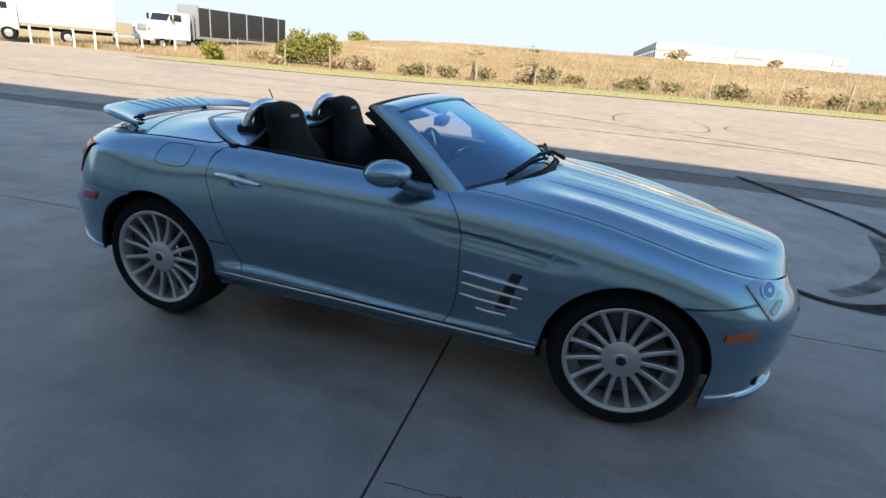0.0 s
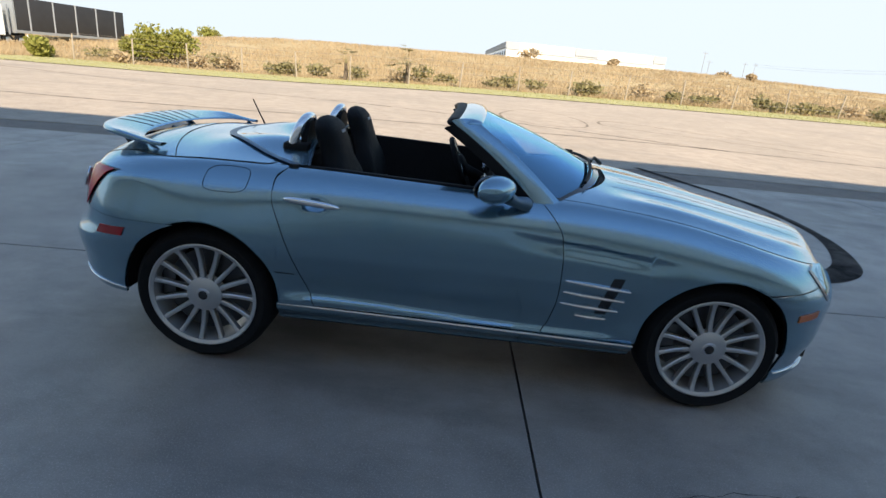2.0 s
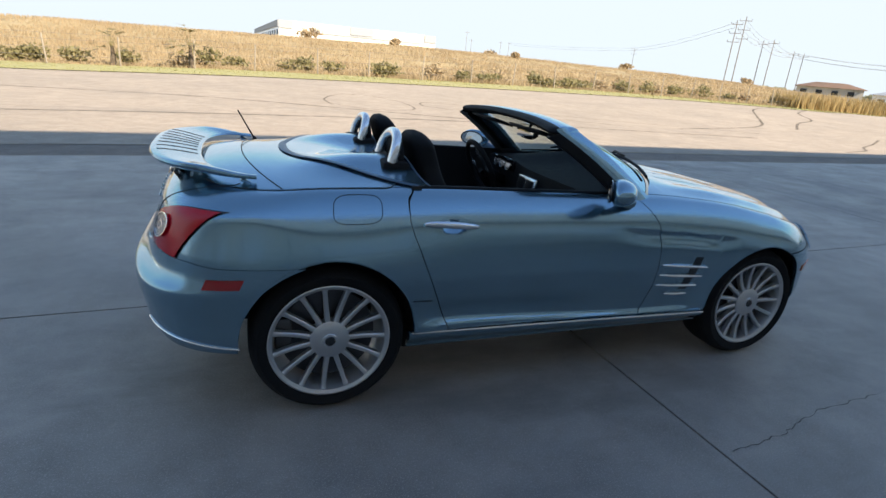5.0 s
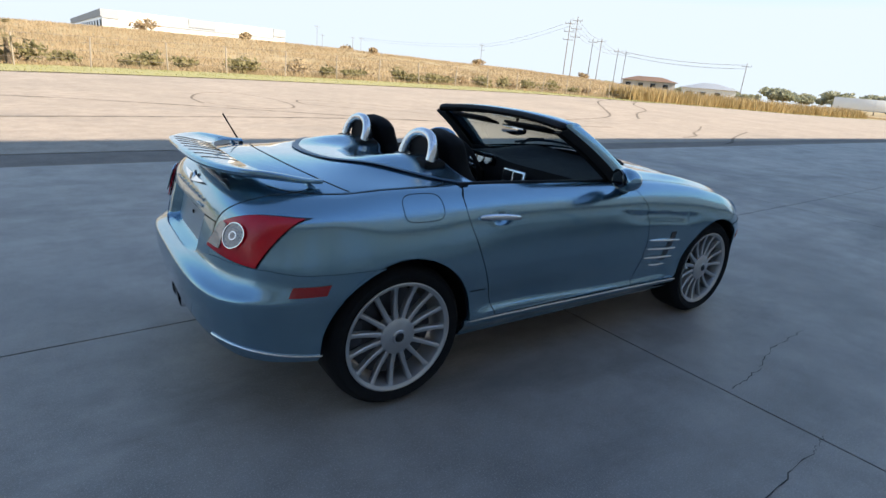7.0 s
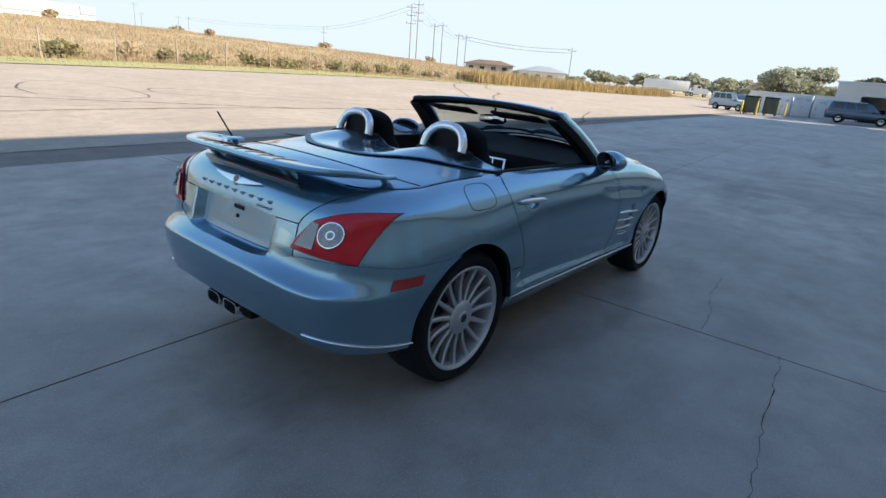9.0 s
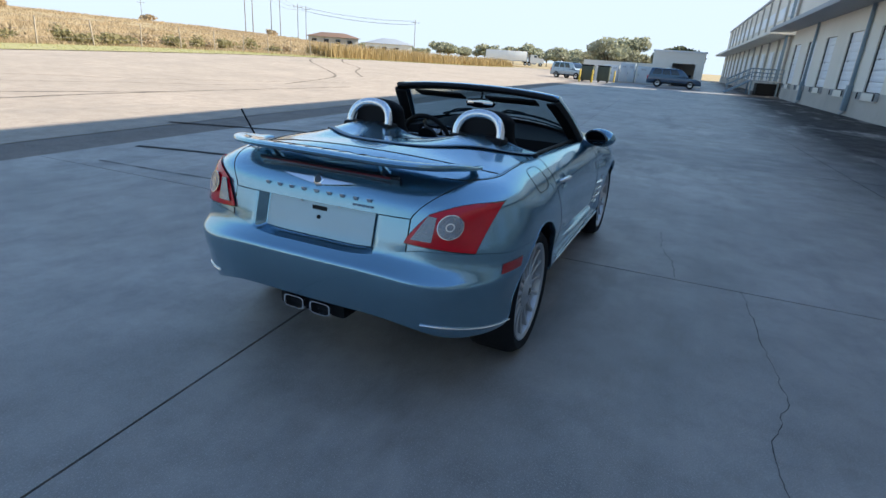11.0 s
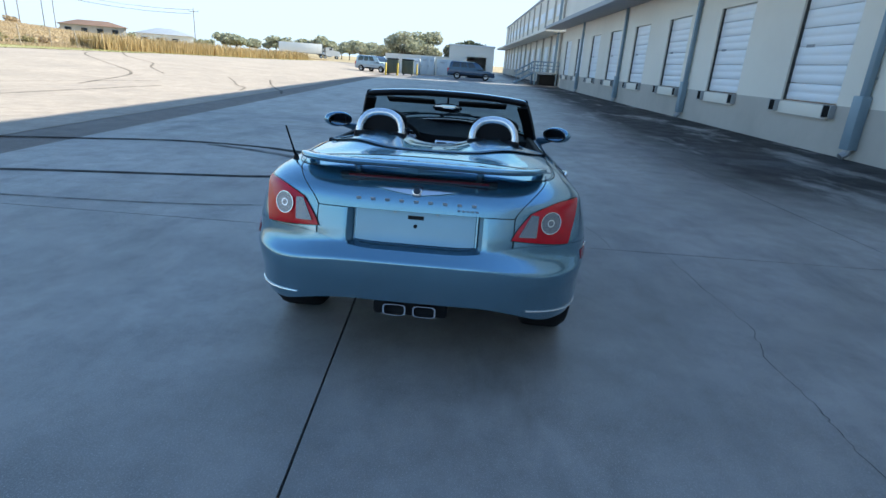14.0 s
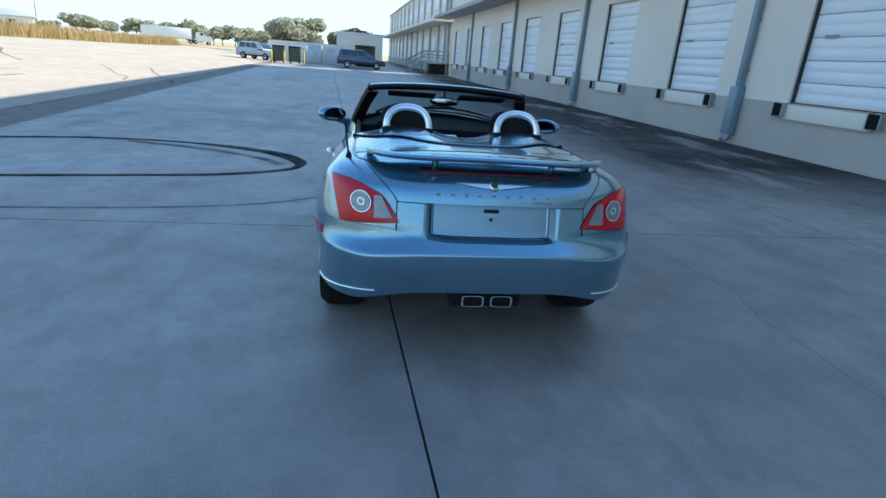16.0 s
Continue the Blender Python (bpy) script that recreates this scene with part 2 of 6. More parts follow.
M["tree_dark"] = leaf_mat("dark_tree_leaf", (0.14, 0.16, 0.09), (0.24, 0.23, 0.13))


def ground_mat(name, col, col2, speck, speck_scale, stain=None, stain_amt=0.0, rough=0.85, bump=0.4, bscale=120, streak=False, dock_stain=False):
    """Paving: grain, pale and dark patches, stains, fine relief, in world metres."""
    m = bpy.data.materials.new(name)
    m.use_nodes = True
    nt = m.node_tree
    L = nt.links.new
    b = nt.nodes["Principled BSDF"]
    b.inputs["Roughness"].default_value = rough
    g = nt.nodes.new("ShaderNodeNewGeometry")

    def noise_node(scale, detail=6, rough_=0.6, stretch=None):
        n = nt.nodes.new("ShaderNodeTexNoise")
        n.inputs["Scale"].default_value = scale
        n.inputs["Detail"].default_value = detail
        n.inputs["Roughness"].default_value = rough_
        if stretch:
            mp = nt.nodes.new("ShaderNodeMapping")
            mp.inputs["Scale"].default_value = stretch
            L(g.outputs["Position"], mp.inputs["Vector"])
            L(mp.outputs[0], n.inputs["Vector"])
        else:
            L(g.outputs["Position"], n.inputs["Vector"])
        return n

    def ramp(src, a, b_, lo=0.0, hi=1.0):
        r = nt.nodes.new("ShaderNodeMapRange")
        for k, v in (("From Min", a), ("From Max", b_), ("To Min", lo), ("To Max", hi)):
            r.inputs[k].default_value = v
        L(src, r.inputs["Value"])
        return r.outputs["Result"]

    def mixc(fac, a, b_, mode="MIX"):
        x = nt.nodes.new("ShaderNodeMix")
        x.data_type = "RGBA"
        x.blend_type = mode
        if isinstance(a, tuple):
            x.inputs["A"].default_value = (*a, 1)
        else:
            L(a, x.inputs["A"])
        if isinstance(b_, tuple):
            x.inputs["B"].default_value = (*b_, 1)
        else:
            L(b_, x.inputs["B"])
        L(fac, x.inputs["Factor"])
        return x.outputs["Result"]

    base = mixc(ramp(noise_node(0.35, 8).outputs["Fac"], 0.35, 0.68), col, col2)
    base = mixc(ramp(noise_node(2.6, 9, 0.72).outputs["Fac"], 0.42, 0.68, 0, 0.7), base, tuple(c * 0.72 for c in col2))
    base = mixc(ramp(noise_node(speck_scale, 3, 0.8).outputs["Fac"], 0.52, 0.72, 0, 0.7), base, speck)
    base = mixc(ramp(noise_node(speck_scale * 2.3, 2, 0.8).outputs["Fac"], 0.54, 0.74, 0, 0.65), base, tuple(c * 0.55 for c in col))
    if streak:
        base = mixc(ramp(noise_node(1.0, 6, 0.6, (0.25, 2.2, 1)).outputs["Fac"], 0.5, 0.75, 0, 0.35), base, tuple(c * 0.6 for c in col2))
    if stain:
        s = ramp(noise_node(0.55, 6, 0.65, (0.35, 1.1, 1)).outputs["Fac"], 0.56, 0.68, 0, stain_amt)
        base = mixc(s, base, stain)
    if dock_stain:
        # oily run-off in front of the docks
        sep = nt.nodes.new("ShaderNodeSeparateXYZ")
        L(g.outputs["Position"], sep.inputs[0])
        near = ramp(sep.outputs["Y"], -2.8, -5.0)
        far = ramp(sep.outputs["X"], 2.5, 6.0)
        mu = nt.nodes.new("ShaderNodeMath")
        mu.operation = "MULTIPLY"
        L(near, mu.inputs[0])
        L(far, mu.inputs[1])
        mu2 = nt.nodes.new("ShaderNodeMath")
        mu2.operation = "MULTIPLY"
        L(mu.outputs[0], mu2.inputs[0])
        L(ramp(noise_node(0.5, 7, 0.65, (0.5, 1.3, 1)).outputs["Fac"], 0.34, 0.46, 0, 0.97), mu2.inputs[1])
        base = mixc(mu2.outputs[0], base, (0.024, 0.024, 0.027))
        L(ramp(mu2.outputs[0], 0.0, 0.9, 0.5, 0.05), b.inputs["Specular IOR Level"])
        # dark tracks worn across the apron ahead of the car
        tracks = noise_node(0.9, 6, 0.7, (0.75, 0.22, 1))
        band = nt.nodes.new("ShaderNodeMath")
        band.operation = "MULTIPLY"
        L(ramp(sep.outputs["X"], 6.6, 7.8), band.inputs[0])
        L(ramp(sep.outputs["X"], 11.5, 9.5), band.inputs[1])
        band2 = nt.nodes.new("ShaderNodeMath")
        band2.operation = "MULTIPLY"
        L(band.outputs[0], band2.inputs[0])
        L(ramp(tracks.outputs["Fac"], 0.42, 0.62, 0, 0.6), band2.inputs[1])
        base = mixc(band2.outputs[0], base, (0.10, 0.10, 0.105))
    L(base, b.inputs["Base Color"])
    bp = nt.nodes.new("ShaderNodeBump")
    bp.inputs["Strength"].default_value = bump
    bp.inputs["Distance"].default_value = 0.006
    L(noise_node(bscale, 4, 0.7).outputs["Fac"], bp.inputs["Height"])
    L(bp.outputs[0], b.inputs["Normal"])
    L(ramp(noise_node(2.0, 5).outputs["Fac"], 0.3, 0.7, rough - 0.12, rough + 0.08), b.inputs["Roughness"])
    return m


M["concrete"] = ground_mat("broom_finished_concrete", (0.375, 0.340, 0.308), (0.216, 0.195, 0.178), (0.505, 0.466, 0.430), 130, stain=(0.105, 0.098, 0.092), stain_amt=0.7, rough=0.52, bscale=140, streak=True, dock_stain=True)
M["asphalt"] = ground_mat("old_asphalt", (0.44, 0.355, 0.28), (0.35, 0.285, 0.225), (0.52, 0.47, 0.40), 30, stain=(0.20, 0.18, 0.16), stain_amt=0.35, rough=0.9, bump=0.7, bscale=70)
# same asphalt, with the building's shadow painted in as a darker colour
M["asphalt_shaded"] = ground_mat("asphalt_painted_shade", (0.23, 0.185, 0.15), (0.18, 0.145, 0.12), (0.33, 0.30, 0.27), 45, rough=0.9, bump=0.7, bscale=70)
M["field"] = ground_mat("dry_field_soil", (0.46, 0.35, 0.19), (0.34, 0.26, 0.14), (0.52, 0.42, 0.26), 2.5, stain=(0.22, 0.20, 0.09), stain_amt=0.5, rough=0.95, bump=0.9, bscale=6)
M["verge_soil"] = ground_mat("verge_grass", (0.36, 0.34, 0.13), (0.44, 0.38, 0.19), (0.26, 0.27, 0.09), 6, rough=0.95, bump=0.9, bscale=20)


def skid_mat(name, col, lo, hi):
    """Rubber laid on paving, worn through in places."""
    m = bpy.data.materials.new(name)
    m.use_nodes = True
    nt = m.node_tree
    nt.nodes.clear()
    g = nt.nodes.new("ShaderNodeNewGeometry")
    n = nt.nodes.new("ShaderNodeTexNoise")
    n.inputs["Scale"].default_value = 3.0
    n.inputs["Detail"].default_value = 8
    n.inputs["Roughness"].default_value = 0.75
    nt.links.new(g.outputs["Position"], n.inputs["Vector"])
    r = nt.nodes.new("ShaderNodeMapRange")
    r.inputs["From Min"].default_value = 0.3
    r.inputs["From Max"].default_value = 0.7
    r.inputs["To Min"].default_value = lo
    r.inputs["To Max"].default_value = hi
    nt.links.new(n.outputs["Fac"], r.inputs["Value"])
    d = nt.nodes.new("ShaderNodeBsdfDiffuse")
    d.inputs[0].default_value = (*col, 1)
    t = nt.nodes.new("ShaderNodeBsdfTransparent")
    mx = nt.nodes.new("ShaderNodeMixShader")
    o = nt.nodes.new("ShaderNodeOutputMaterial")
    nt.links.new(r.outputs["Result"], mx.inputs[0])
    nt.links.new(t.outputs[0], mx.inputs[1])
    nt.links.new(d.outputs[0], mx.inputs[2])
    nt.links.new(mx.outputs[0], o.inputs[0])
    return m


M["skid"] = skid_mat("tyre_rubber_mark", (0.018, 0.018, 0.020), 0.45, 0.95)
M["skid_faint"] = skid_mat("faint_rubber_mark", (0.06, 0.055, 0.05), 0.0, 0.75)
M["crack"] = skid_mat("crack_dirt", (0.03, 0.03, 0.03), 0.3, 1.0)

# ---- mesh helpers ----
def finish(name, bm, material, parent=None, label="", angle=38, smooth=True):
    me = bpy.data.meshes.new(name)
    bm.to_mesh(me)
    bm.free()
    me.materials.append(material)
    if smooth:
        me.polygons.foreach_set("use_smooth", [True] * len(me.polygons))
        me.set_sharp_from_angle(angle=radians(angle))
    ob = new(name, me)
    if parent is not None:
        ob.parent = parent
    if label:
        ob["label"] = label
    return ob


def part(name, bm, material, parent, label=""):
    return finish(name, bm, material, parent, label)


def again(name, src, parent, m):
    """One more part on the same mesh."""
    ob = new(name, src.data)
    ob.parent = parent
    ob.matrix_basis = m
    return ob


def thing(name, label, category, group="", m=None, kind=""):
    e = new(name)
    e.empty_display_size = 0.2
    if m is not None:
        e.matrix_basis = m
    return tagged(e, label, category, group, kind)


def box(bm, size, at, rz=0.0, bevel=0.0, rx=0.0, ry=0.0):
    m = pose(*at, rx, ry, rz) @ Matrix.Diagonal((*size, 1))
    made = bmesh.ops.create_cube(bm, size=1.0, matrix=m)
    if bevel:
        es = list({e for v in made["verts"] for e in v.link_edges})
        bmesh.ops.bevel(bm, geom=es, offset=bevel, segments=2, affect="EDGES", profile=0.5)
    return bm


def boxm(size, at, rz=0.0, bevel=0.0, rx=0.0, ry=0.0):
    return box(bmesh.new(), size, at, rz, bevel, rx, ry)


def sheet(fn, nu, nv, bm=None, thick=0.0, flip=False, closed=False):
    """A grid over u, v in 0..1; thick: given a back and rims."""
    bm = bm or bmesh.new()
    vs = [[bm.verts.new(fn(i / nu, j / nv)) for j in range(nv + 1)] for i in range(nu + (0 if closed else 1))]
    faces = []
    for i in range(nu):
        for j in range(nv):
            a, b = vs[i], vs[(i + 1) % len(vs)]
            q = (a[j], b[j], b[j + 1], a[j + 1])
            try:
                faces.append(bm.faces.new(q[::-1] if flip else q))
            except ValueError:
                pass
    bm.normal_update()
    if thick:
        thicken(bm, thick)
    return bm


def thicken(bm, thick):
    """A back behind every face of an open sheet, and rims round its edges."""
    bmesh.ops.remove_doubles(bm, verts=bm.verts, dist=1e-4)
    bm.normal_update()
    front, rims = list(bm.faces), [e for e in bm.edges if e.is_boundary]
    back = {v: bm.verts.new(v.co - v.normal * thick) for v in list(bm.verts)}
    for f in front:
        bm.faces.new([back[v] for v in reversed(f.verts)])
    for e in rims:
        f = e.link_faces[0]
        a, b = e.verts
        loop = next(l for l in f.loops if l.edge == e)
        a, b = loop.vert, loop.link_loop_next.vert
        bm.faces.new((b, a, back[a], back[b]))
    bm.normal_update()


def lathe(profile, segs=48, axis="y", bm=None, close=True):
    """Profile of (radius, along), turned round the axis."""
    bm = bm or bmesh.new()
    rings = []
    for k in range(segs):
        a = 2 * math.pi * k / segs
        c, s = math.cos(a), math.sin(a)
        ring = []
        for r, h in profile:
            p = {"y": (r * c, h, r * s), "z": (r * c, r * s, h), "x": (h, r * c, r * s)}[axis]
            ring.append(bm.verts.new(p))
        rings.append(ring)
    for k in range(segs):
        a, b = rings[k], rings[(k + 1) % segs]
        for j in range(len(profile) - 1):
            bm.faces.new((a[j], a[j + 1], b[j + 1], b[j]))
    bmesh.ops.remove_doubles(bm, verts=bm.verts, dist=1e-5)
    bmesh.ops.recalc_face_normals(bm, faces=bm.faces)
    return bm


def tube(points, radius, segs=8, bm=None, caps=True, flat=1.0):
    """A round bar along points; radius may be one number or one a point."""
    bm = bm or bmesh.new()
    pts = [Vector(p) for p in points]
    rs = radius if isinstance(radius, (list, tuple)) else [radius] * len(pts)
    up = Vector((0, 0, 1))
    rings = []
    for i, p in enumerate(pts):
        d = (pts[min(i + 1, len(pts) - 1)] - pts[max(i - 1, 0)]).normalized()
        side = d.cross(up)
        if side.length < 1e-3:
            side = d.cross(Vector((1, 0, 0)))
        side.normalize()
        above = side.cross(d).normalized()
        rings.append([bm.verts.new(p + rs[i] * (math.cos(2 * math.pi * k / segs) * side + flat * math.sin(2 * math.pi * k / segs) * above)) for k in range(segs)])
    for a, b in zip(rings, rings[1:]):
        for k in range(segs):
            bm.faces.new((a[k], a[(k + 1) % segs], b[(k + 1) % segs], b[k]))
    if caps:
        bm.faces.new(rings[0][::-1])
        bm.faces.new(rings[-1])
    return bm


def curve(*pts):
    """A smooth function through (x, value) pairs, without overshoot."""
    xs, ys = np.array([p[0] for p in pts], float), np.array([p[1] for p in pts], float)
    h, d = np.diff(xs), np.diff(ys) / np.diff(xs)
    m = np.zeros(len(xs))
    m[0], m[-1] = d[0], d[-1]
    for i in range(1, len(xs) - 1):
        if d[i - 1] * d[i] > 0:
            w1, w2 = 2 * h[i] + h[i - 1], h[i] + 2 * h[i - 1]
            m[i] = (w1 + w2) / (w1 / d[i - 1] + w2 / d[i])

    def f(x):
        x = min(max(x, xs[0]), xs[-1])
        i = min(max(int(np.searchsorted(xs, x)) - 1, 0), len(xs) - 2)
        t = (x - xs[i]) / h[i]
        return float((1 + 2 * t) * (1 - t) ** 2 * ys[i] + t * (1 - t) ** 2 * h[i] * m[i] + t * t * (3 - 2 * t) * ys[i + 1] + t * t * (t - 1) * h[i] * m[i + 1])

    return f


def smooth(a, b, x):
    t = min(max((x - a) / (b - a), 0.0), 1.0)
    return t * t * (3 - 2 * t)


# ---- terrain ----
YS = 0.064                              # the yard's lines run at a slight angle to the car
_tx = curve((-2000, -0.6), (-60, -0.6), (-26, -0.40), (-9, -0.17), (0, 0.0), (6, 0.03), (12, 0.02), (20, 0.02), (42, 0.0), (120, -0.05), (2000, -0.05))
_t2 = curve((-2000, 0.0), (-26, 0.0), (-14, 0.02), (3, 0.27), (15, 0.47), (30, 0.60), (52, 0.44), (114, 0.05), (2000, 0.05))
_rise = curve((-120, 1.4), (-60, 1.4), (-36, 2.0), (-20, 3.2), (0, 2.95), (40, 2.95), (70, 3.0), (110, 2.1), (160, 0.4), (400, 0.2))


def line_y(y, x):
    """The y of a line of the yard at x, from its y abreast of the rear axle."""
    return y + YS * min(max(x, -140), 140)


def ground_z(x, y):
    z = smooth(0.6, 7.0, y) * _tx(x) + smooth(7, 30, y) * _t2(x)
    return z + _rise(x) * smooth(34, 74, y - YS * min(max(x, -140), 140)) * (1 - 0.5 * smooth(150, 400, y))

# ---- ground ----
def axis_steps(*spans):
    """Grid lines from (start, end, step) spans."""
    out = []
    for a, b, s in spans:
        n = max(1, round((b - a) / s))
        out += [a + (b - a) * k / n for k in range(n)]
    return out + [spans[-1][1]]


def ground_sheet(name, xs, ys, material, drop=0.0, label="", category="ground", skew=True):
    bm = bmesh.new()
    vs = [[bm.verts.new((x, q, ground_z(x, q) - drop)) for q in ((line_y(y, x) if skew else y) for y in ys)] for x in xs]
    for i in range(len(xs) - 1):
        for j in range(len(ys) - 1):
            bm.faces.new((vs[i][j], vs[i + 1][j], vs[i + 1][j + 1], vs[i][j + 1]))
    ob = finish(name, bm, material, angle=60)
    return tagged(ob, label, category, kind="structure")


GX = axis_steps((-2200, -200, 250), (-200, -60, 10), (-60, 130, 3), (130, 300, 15), (300, 2400, 300))
ground_sheet("ground", GX, axis_steps((-2200, -60, 200), (-60, -9, 10), (-9, 30, 2), (30, 120, 3), (120, 260, 14), (260, 2400, 300)), M["field"], 0.09, "dry straw-coloured field of rough grass", "field", False)
ground_sheet("road", axis_steps((-140, -60, 8), (-60, 130, 2.5)), axis_steps((6.5, 29.8, 1.0)), M["asphalt"], 0.0, "sunlit old asphalt yard with worn surface", "asphalt yard")
ground_sheet("verge", axis_steps((-26, 46, 2.5)), axis_steps((26.2, 33.8, 0.7)), M["verge_soil"], -0.03, "mown green-yellow grass verge beside the yard", "grass verge")
ground_sheet("verge", axis_steps((46, 130, 2.5)), axis_steps((29.8, 33.8, 0.7)), M["verge_soil"], -0.03, "mown green-yellow grass verge beside the yard", "grass verge")
SEAM = 5.52
# strip whose darker colour imitates the building's shadow on the yard
ground_sheet("road_shade", axis_steps((-140, -60, 8), (-60, 130, 2.5)), axis_steps((SEAM + 0.012, 6.5, 0.25)), M["asphalt_shaded"], 0.006, "asphalt along the concrete apron, darkened with the building's painted-in shade", "asphalt")

# concrete apron of cast slabs with open joints
pavement = tagged(new("pavement"), "grey broom-finished concrete apron of large slabs", "concrete apron", kind="structure")
bed = finish("bedding", sheet(lambda u, v: (-60 + 200 * u, line_y(-16 + (SEAM + 16) * v, -60 + 200 * u), ground_z(-60 + 200 * u, line_y(-16 + (SEAM + 16) * v, -60 + 200 * u)) - 0.034), 100, 24), M["seam"], pavement)
JX = [1.523 + 6.1 * k for k in range(-9, 21)]
JY = [-15.5, -9.3, -4.42, 0.435, SEAM]
GAP = 0.006
for a, b in zip(JX, JX[1:]):
    for c, d in zip(JY, JY[1:]):
        ca, da = c + GAP, d - GAP

        def slab_pt(u, v, a=a, b=b, ca=ca, da=da):
            x, y = a + GAP + (b - a - 2 * GAP) * u, ca + (da - ca) * v
            x -= 0.031 * y
            y = line_y(y, x)
            return (x, y, ground_z(x, y))
        bm = sheet(slab_pt, 5, 5)
        rim = [e for e in bm.edges if e.is_boundary]
        low = bmesh.ops.extrude_edge_only(bm, edges=rim)
        for v in low["geom"]:
            if isinstance(v, bmesh.types.BMVert):
                v.co.z -= 0.035
        part("slab", bm, M["concrete"], pavement)


def ribbon(points, width, lift=0.005):
    """A flat strip that follows the paving."""
    bm = bmesh.new()
    rows = []
    for i, p in enumerate(points):
        a, b = points[max(i - 1, 0)], points[min(i + 1, len(points) - 1)]
        d = Vector((b[0] - a[0], b[1] - a[1])).normalized()
        w = (width[i] if isinstance(width, list) else width) / 2
        n = Vector((-d.y, d.x)) * w
        rows.append([bm.verts.new((q[0], q[1], ground_z(q[0], q[1]) + lift)) for q in ((p[0] + n.x, p[1] + n.y), (p[0] - n.x, p[1] - n.y))])
    for a, b in zip(rows, rows[1:]):
        bm.faces.new((a[0], b[0], b[1], a[1]))
    return bm


def spline(pts, n=12):
    """A smooth plan line through a few points."""
    P = [Vector((*p, 0)) for p in pts]
    P = [2 * P[0] - P[1], *P, 2 * P[-1] - P[-2]]
    out = []
    for i in range(1, len(P) - 2):
        for k in range(n):
            t = k / n
            q = 0.5 * ((2 * P[i]) + (P[i + 1] - P[i - 1]) * t + (2 * P[i - 1] - 5 * P[i] + 4 * P[i + 1] - P[i + 2]) * t * t + (3 * P[i] - P[i - 1] - 3 * P[i + 1] + P[i + 2]) * t ** 3)
            out.append((q.x, q.y))
    return out + [tuple(pts[-1])]


def mark(name, pts, width, material, label, group=""):
    ob = finish(name, ribbon(spline(pts), width), material, smooth=False)
    return tagged(ob, label, "skid mark", group, "structure")


mark("skid_mark", [(4.35, 7.0), (4.84, 5.75), (5.32, 4.45), (5.36, 3.1), (5.0, 2.05), (4.55, 1.58), (4.12, 1.44), (3.76, 1.62), (3.36, 2.25), (3.06, 3.3), (2.74, 4.6), (2.5, 5.4)], [0.13] * 36 + [0.13 + 0.13 * math.sin(math.pi * k / 36) for k in range(37)] + [0.11] * 60, M["skid"], "black looping tyre mark on grey concrete", "tyre marks")
mark("skid_mark", [(5.22, 3.95), (5.02, 3.1), (4.78, 2.5), (4.45, 2.0), (4.1, 1.66)], 0.15, M["skid_faint"], "faint looping tyre mark on grey concrete", "tyre marks")
mark("skid_mark", [(1.62, 4.9), (1.72, 3.6), (1.9, 2.4), (2.2, 1.5), (2.6, 0.95)], 0.05, M["skid_faint"], "faint looping tyre mark on grey concrete", "tyre marks")
mark("skid_mark", [(2.3, 14.4), (2.3, 16.2), (3.1, 18.2), (4.3, 18.2), (5.0, 16.2), (4.9, 14.3), (4.2, 13.6), (3.2, 13.6), (2.4, 14.6)], 0.07, M["skid_faint"], "faint ring of tyre rubber on asphalt", "tyre marks")
mark("skid_mark", [(18.0, 12.2), (12.0, 14.0), (9.0, 15.4), (7.0, 16.6), (5.9, 16.6), (5.6, 15.4), (6.6, 14.6), (8.6, 13.9), (12.0, 12.4)], 0.085, M["skid_faint"], "long hooked tyre mark on asphalt", "tyre marks")
mark("skid_mark", [(40, 30), (31, 24.5), (25, 19), (23.5, 17.5), (20.0, 14.6), (14.0, 12.5)], 0.12, M["skid_faint"], "wavy tyre mark on asphalt", "tyre marks")
mark("skid_mark", [(46, 32), (35, 24.5), (32, 22), (29, 19), (25.5, 17), (22, 14.3)], 0.12, M["skid_faint"], "wavy tyre mark on asphalt", "tyre marks")
mark("skid_mark", [(24, 12.2), (21.5, 10.8), (19.5, 9.8), (18.4, 9.0), (16.8, 8.5)], 0.09, M["skid_faint"], "short tyre mark across the asphalt edge", "tyre marks")
mark("skid_mark", [(25, 10.5), (21.7, 9.2), (19.5, 8.2), (18.0, 7.4), (16.6, 6.9)], 0.09, M["skid_faint"], "short tyre mark across the asphalt edge", "tyre marks")
mark("skid_mark", [(-30, 13.5), (-18, 11.0), (-9, 10.4), (-2, 10.8), (6, 11.5), (16, 11.0)], 0.15, M["skid_faint"], "long faint tyre mark on asphalt", "tyre marks")
mark("skid_mark", [(-24, 22), (-12, 18.0), (-2, 15.2), (4, 12.8), (8, 11.4)], 0.15, M["skid_faint"], "long faint tyre mark on asphalt", "tyre marks")


def crack(pts, seed):
    rng = random.Random(seed)
    line = []
    for (a, b), (c, d) in zip(pts, pts[1:]):
        n = 12
        for k in range(n):
            t = k / n
            line.append((a + (c - a) * t + rng.uniform(-0.009, 0.009), b + (d - b) * t + rng.uniform(-0.009, 0.009)))
    line.append(pts[-1])
    ob = finish("crack", ribbon(line, [rng.uniform(0.002, 0.006) for _ in line], 0.004), M["crack"], smooth=False)
    return tagged(ob, "thin jagged crack in the concrete slab", "crack", "slab cracks", "structure")


crack([(1.62, -1.96), (1.43, -1.99), (0.84, -2.03), (0.17, -2.10), (-0.25, -1.99), (-0.7, -2.02), (-1.05, -2.0), (-1.9, -2.1)], 3)
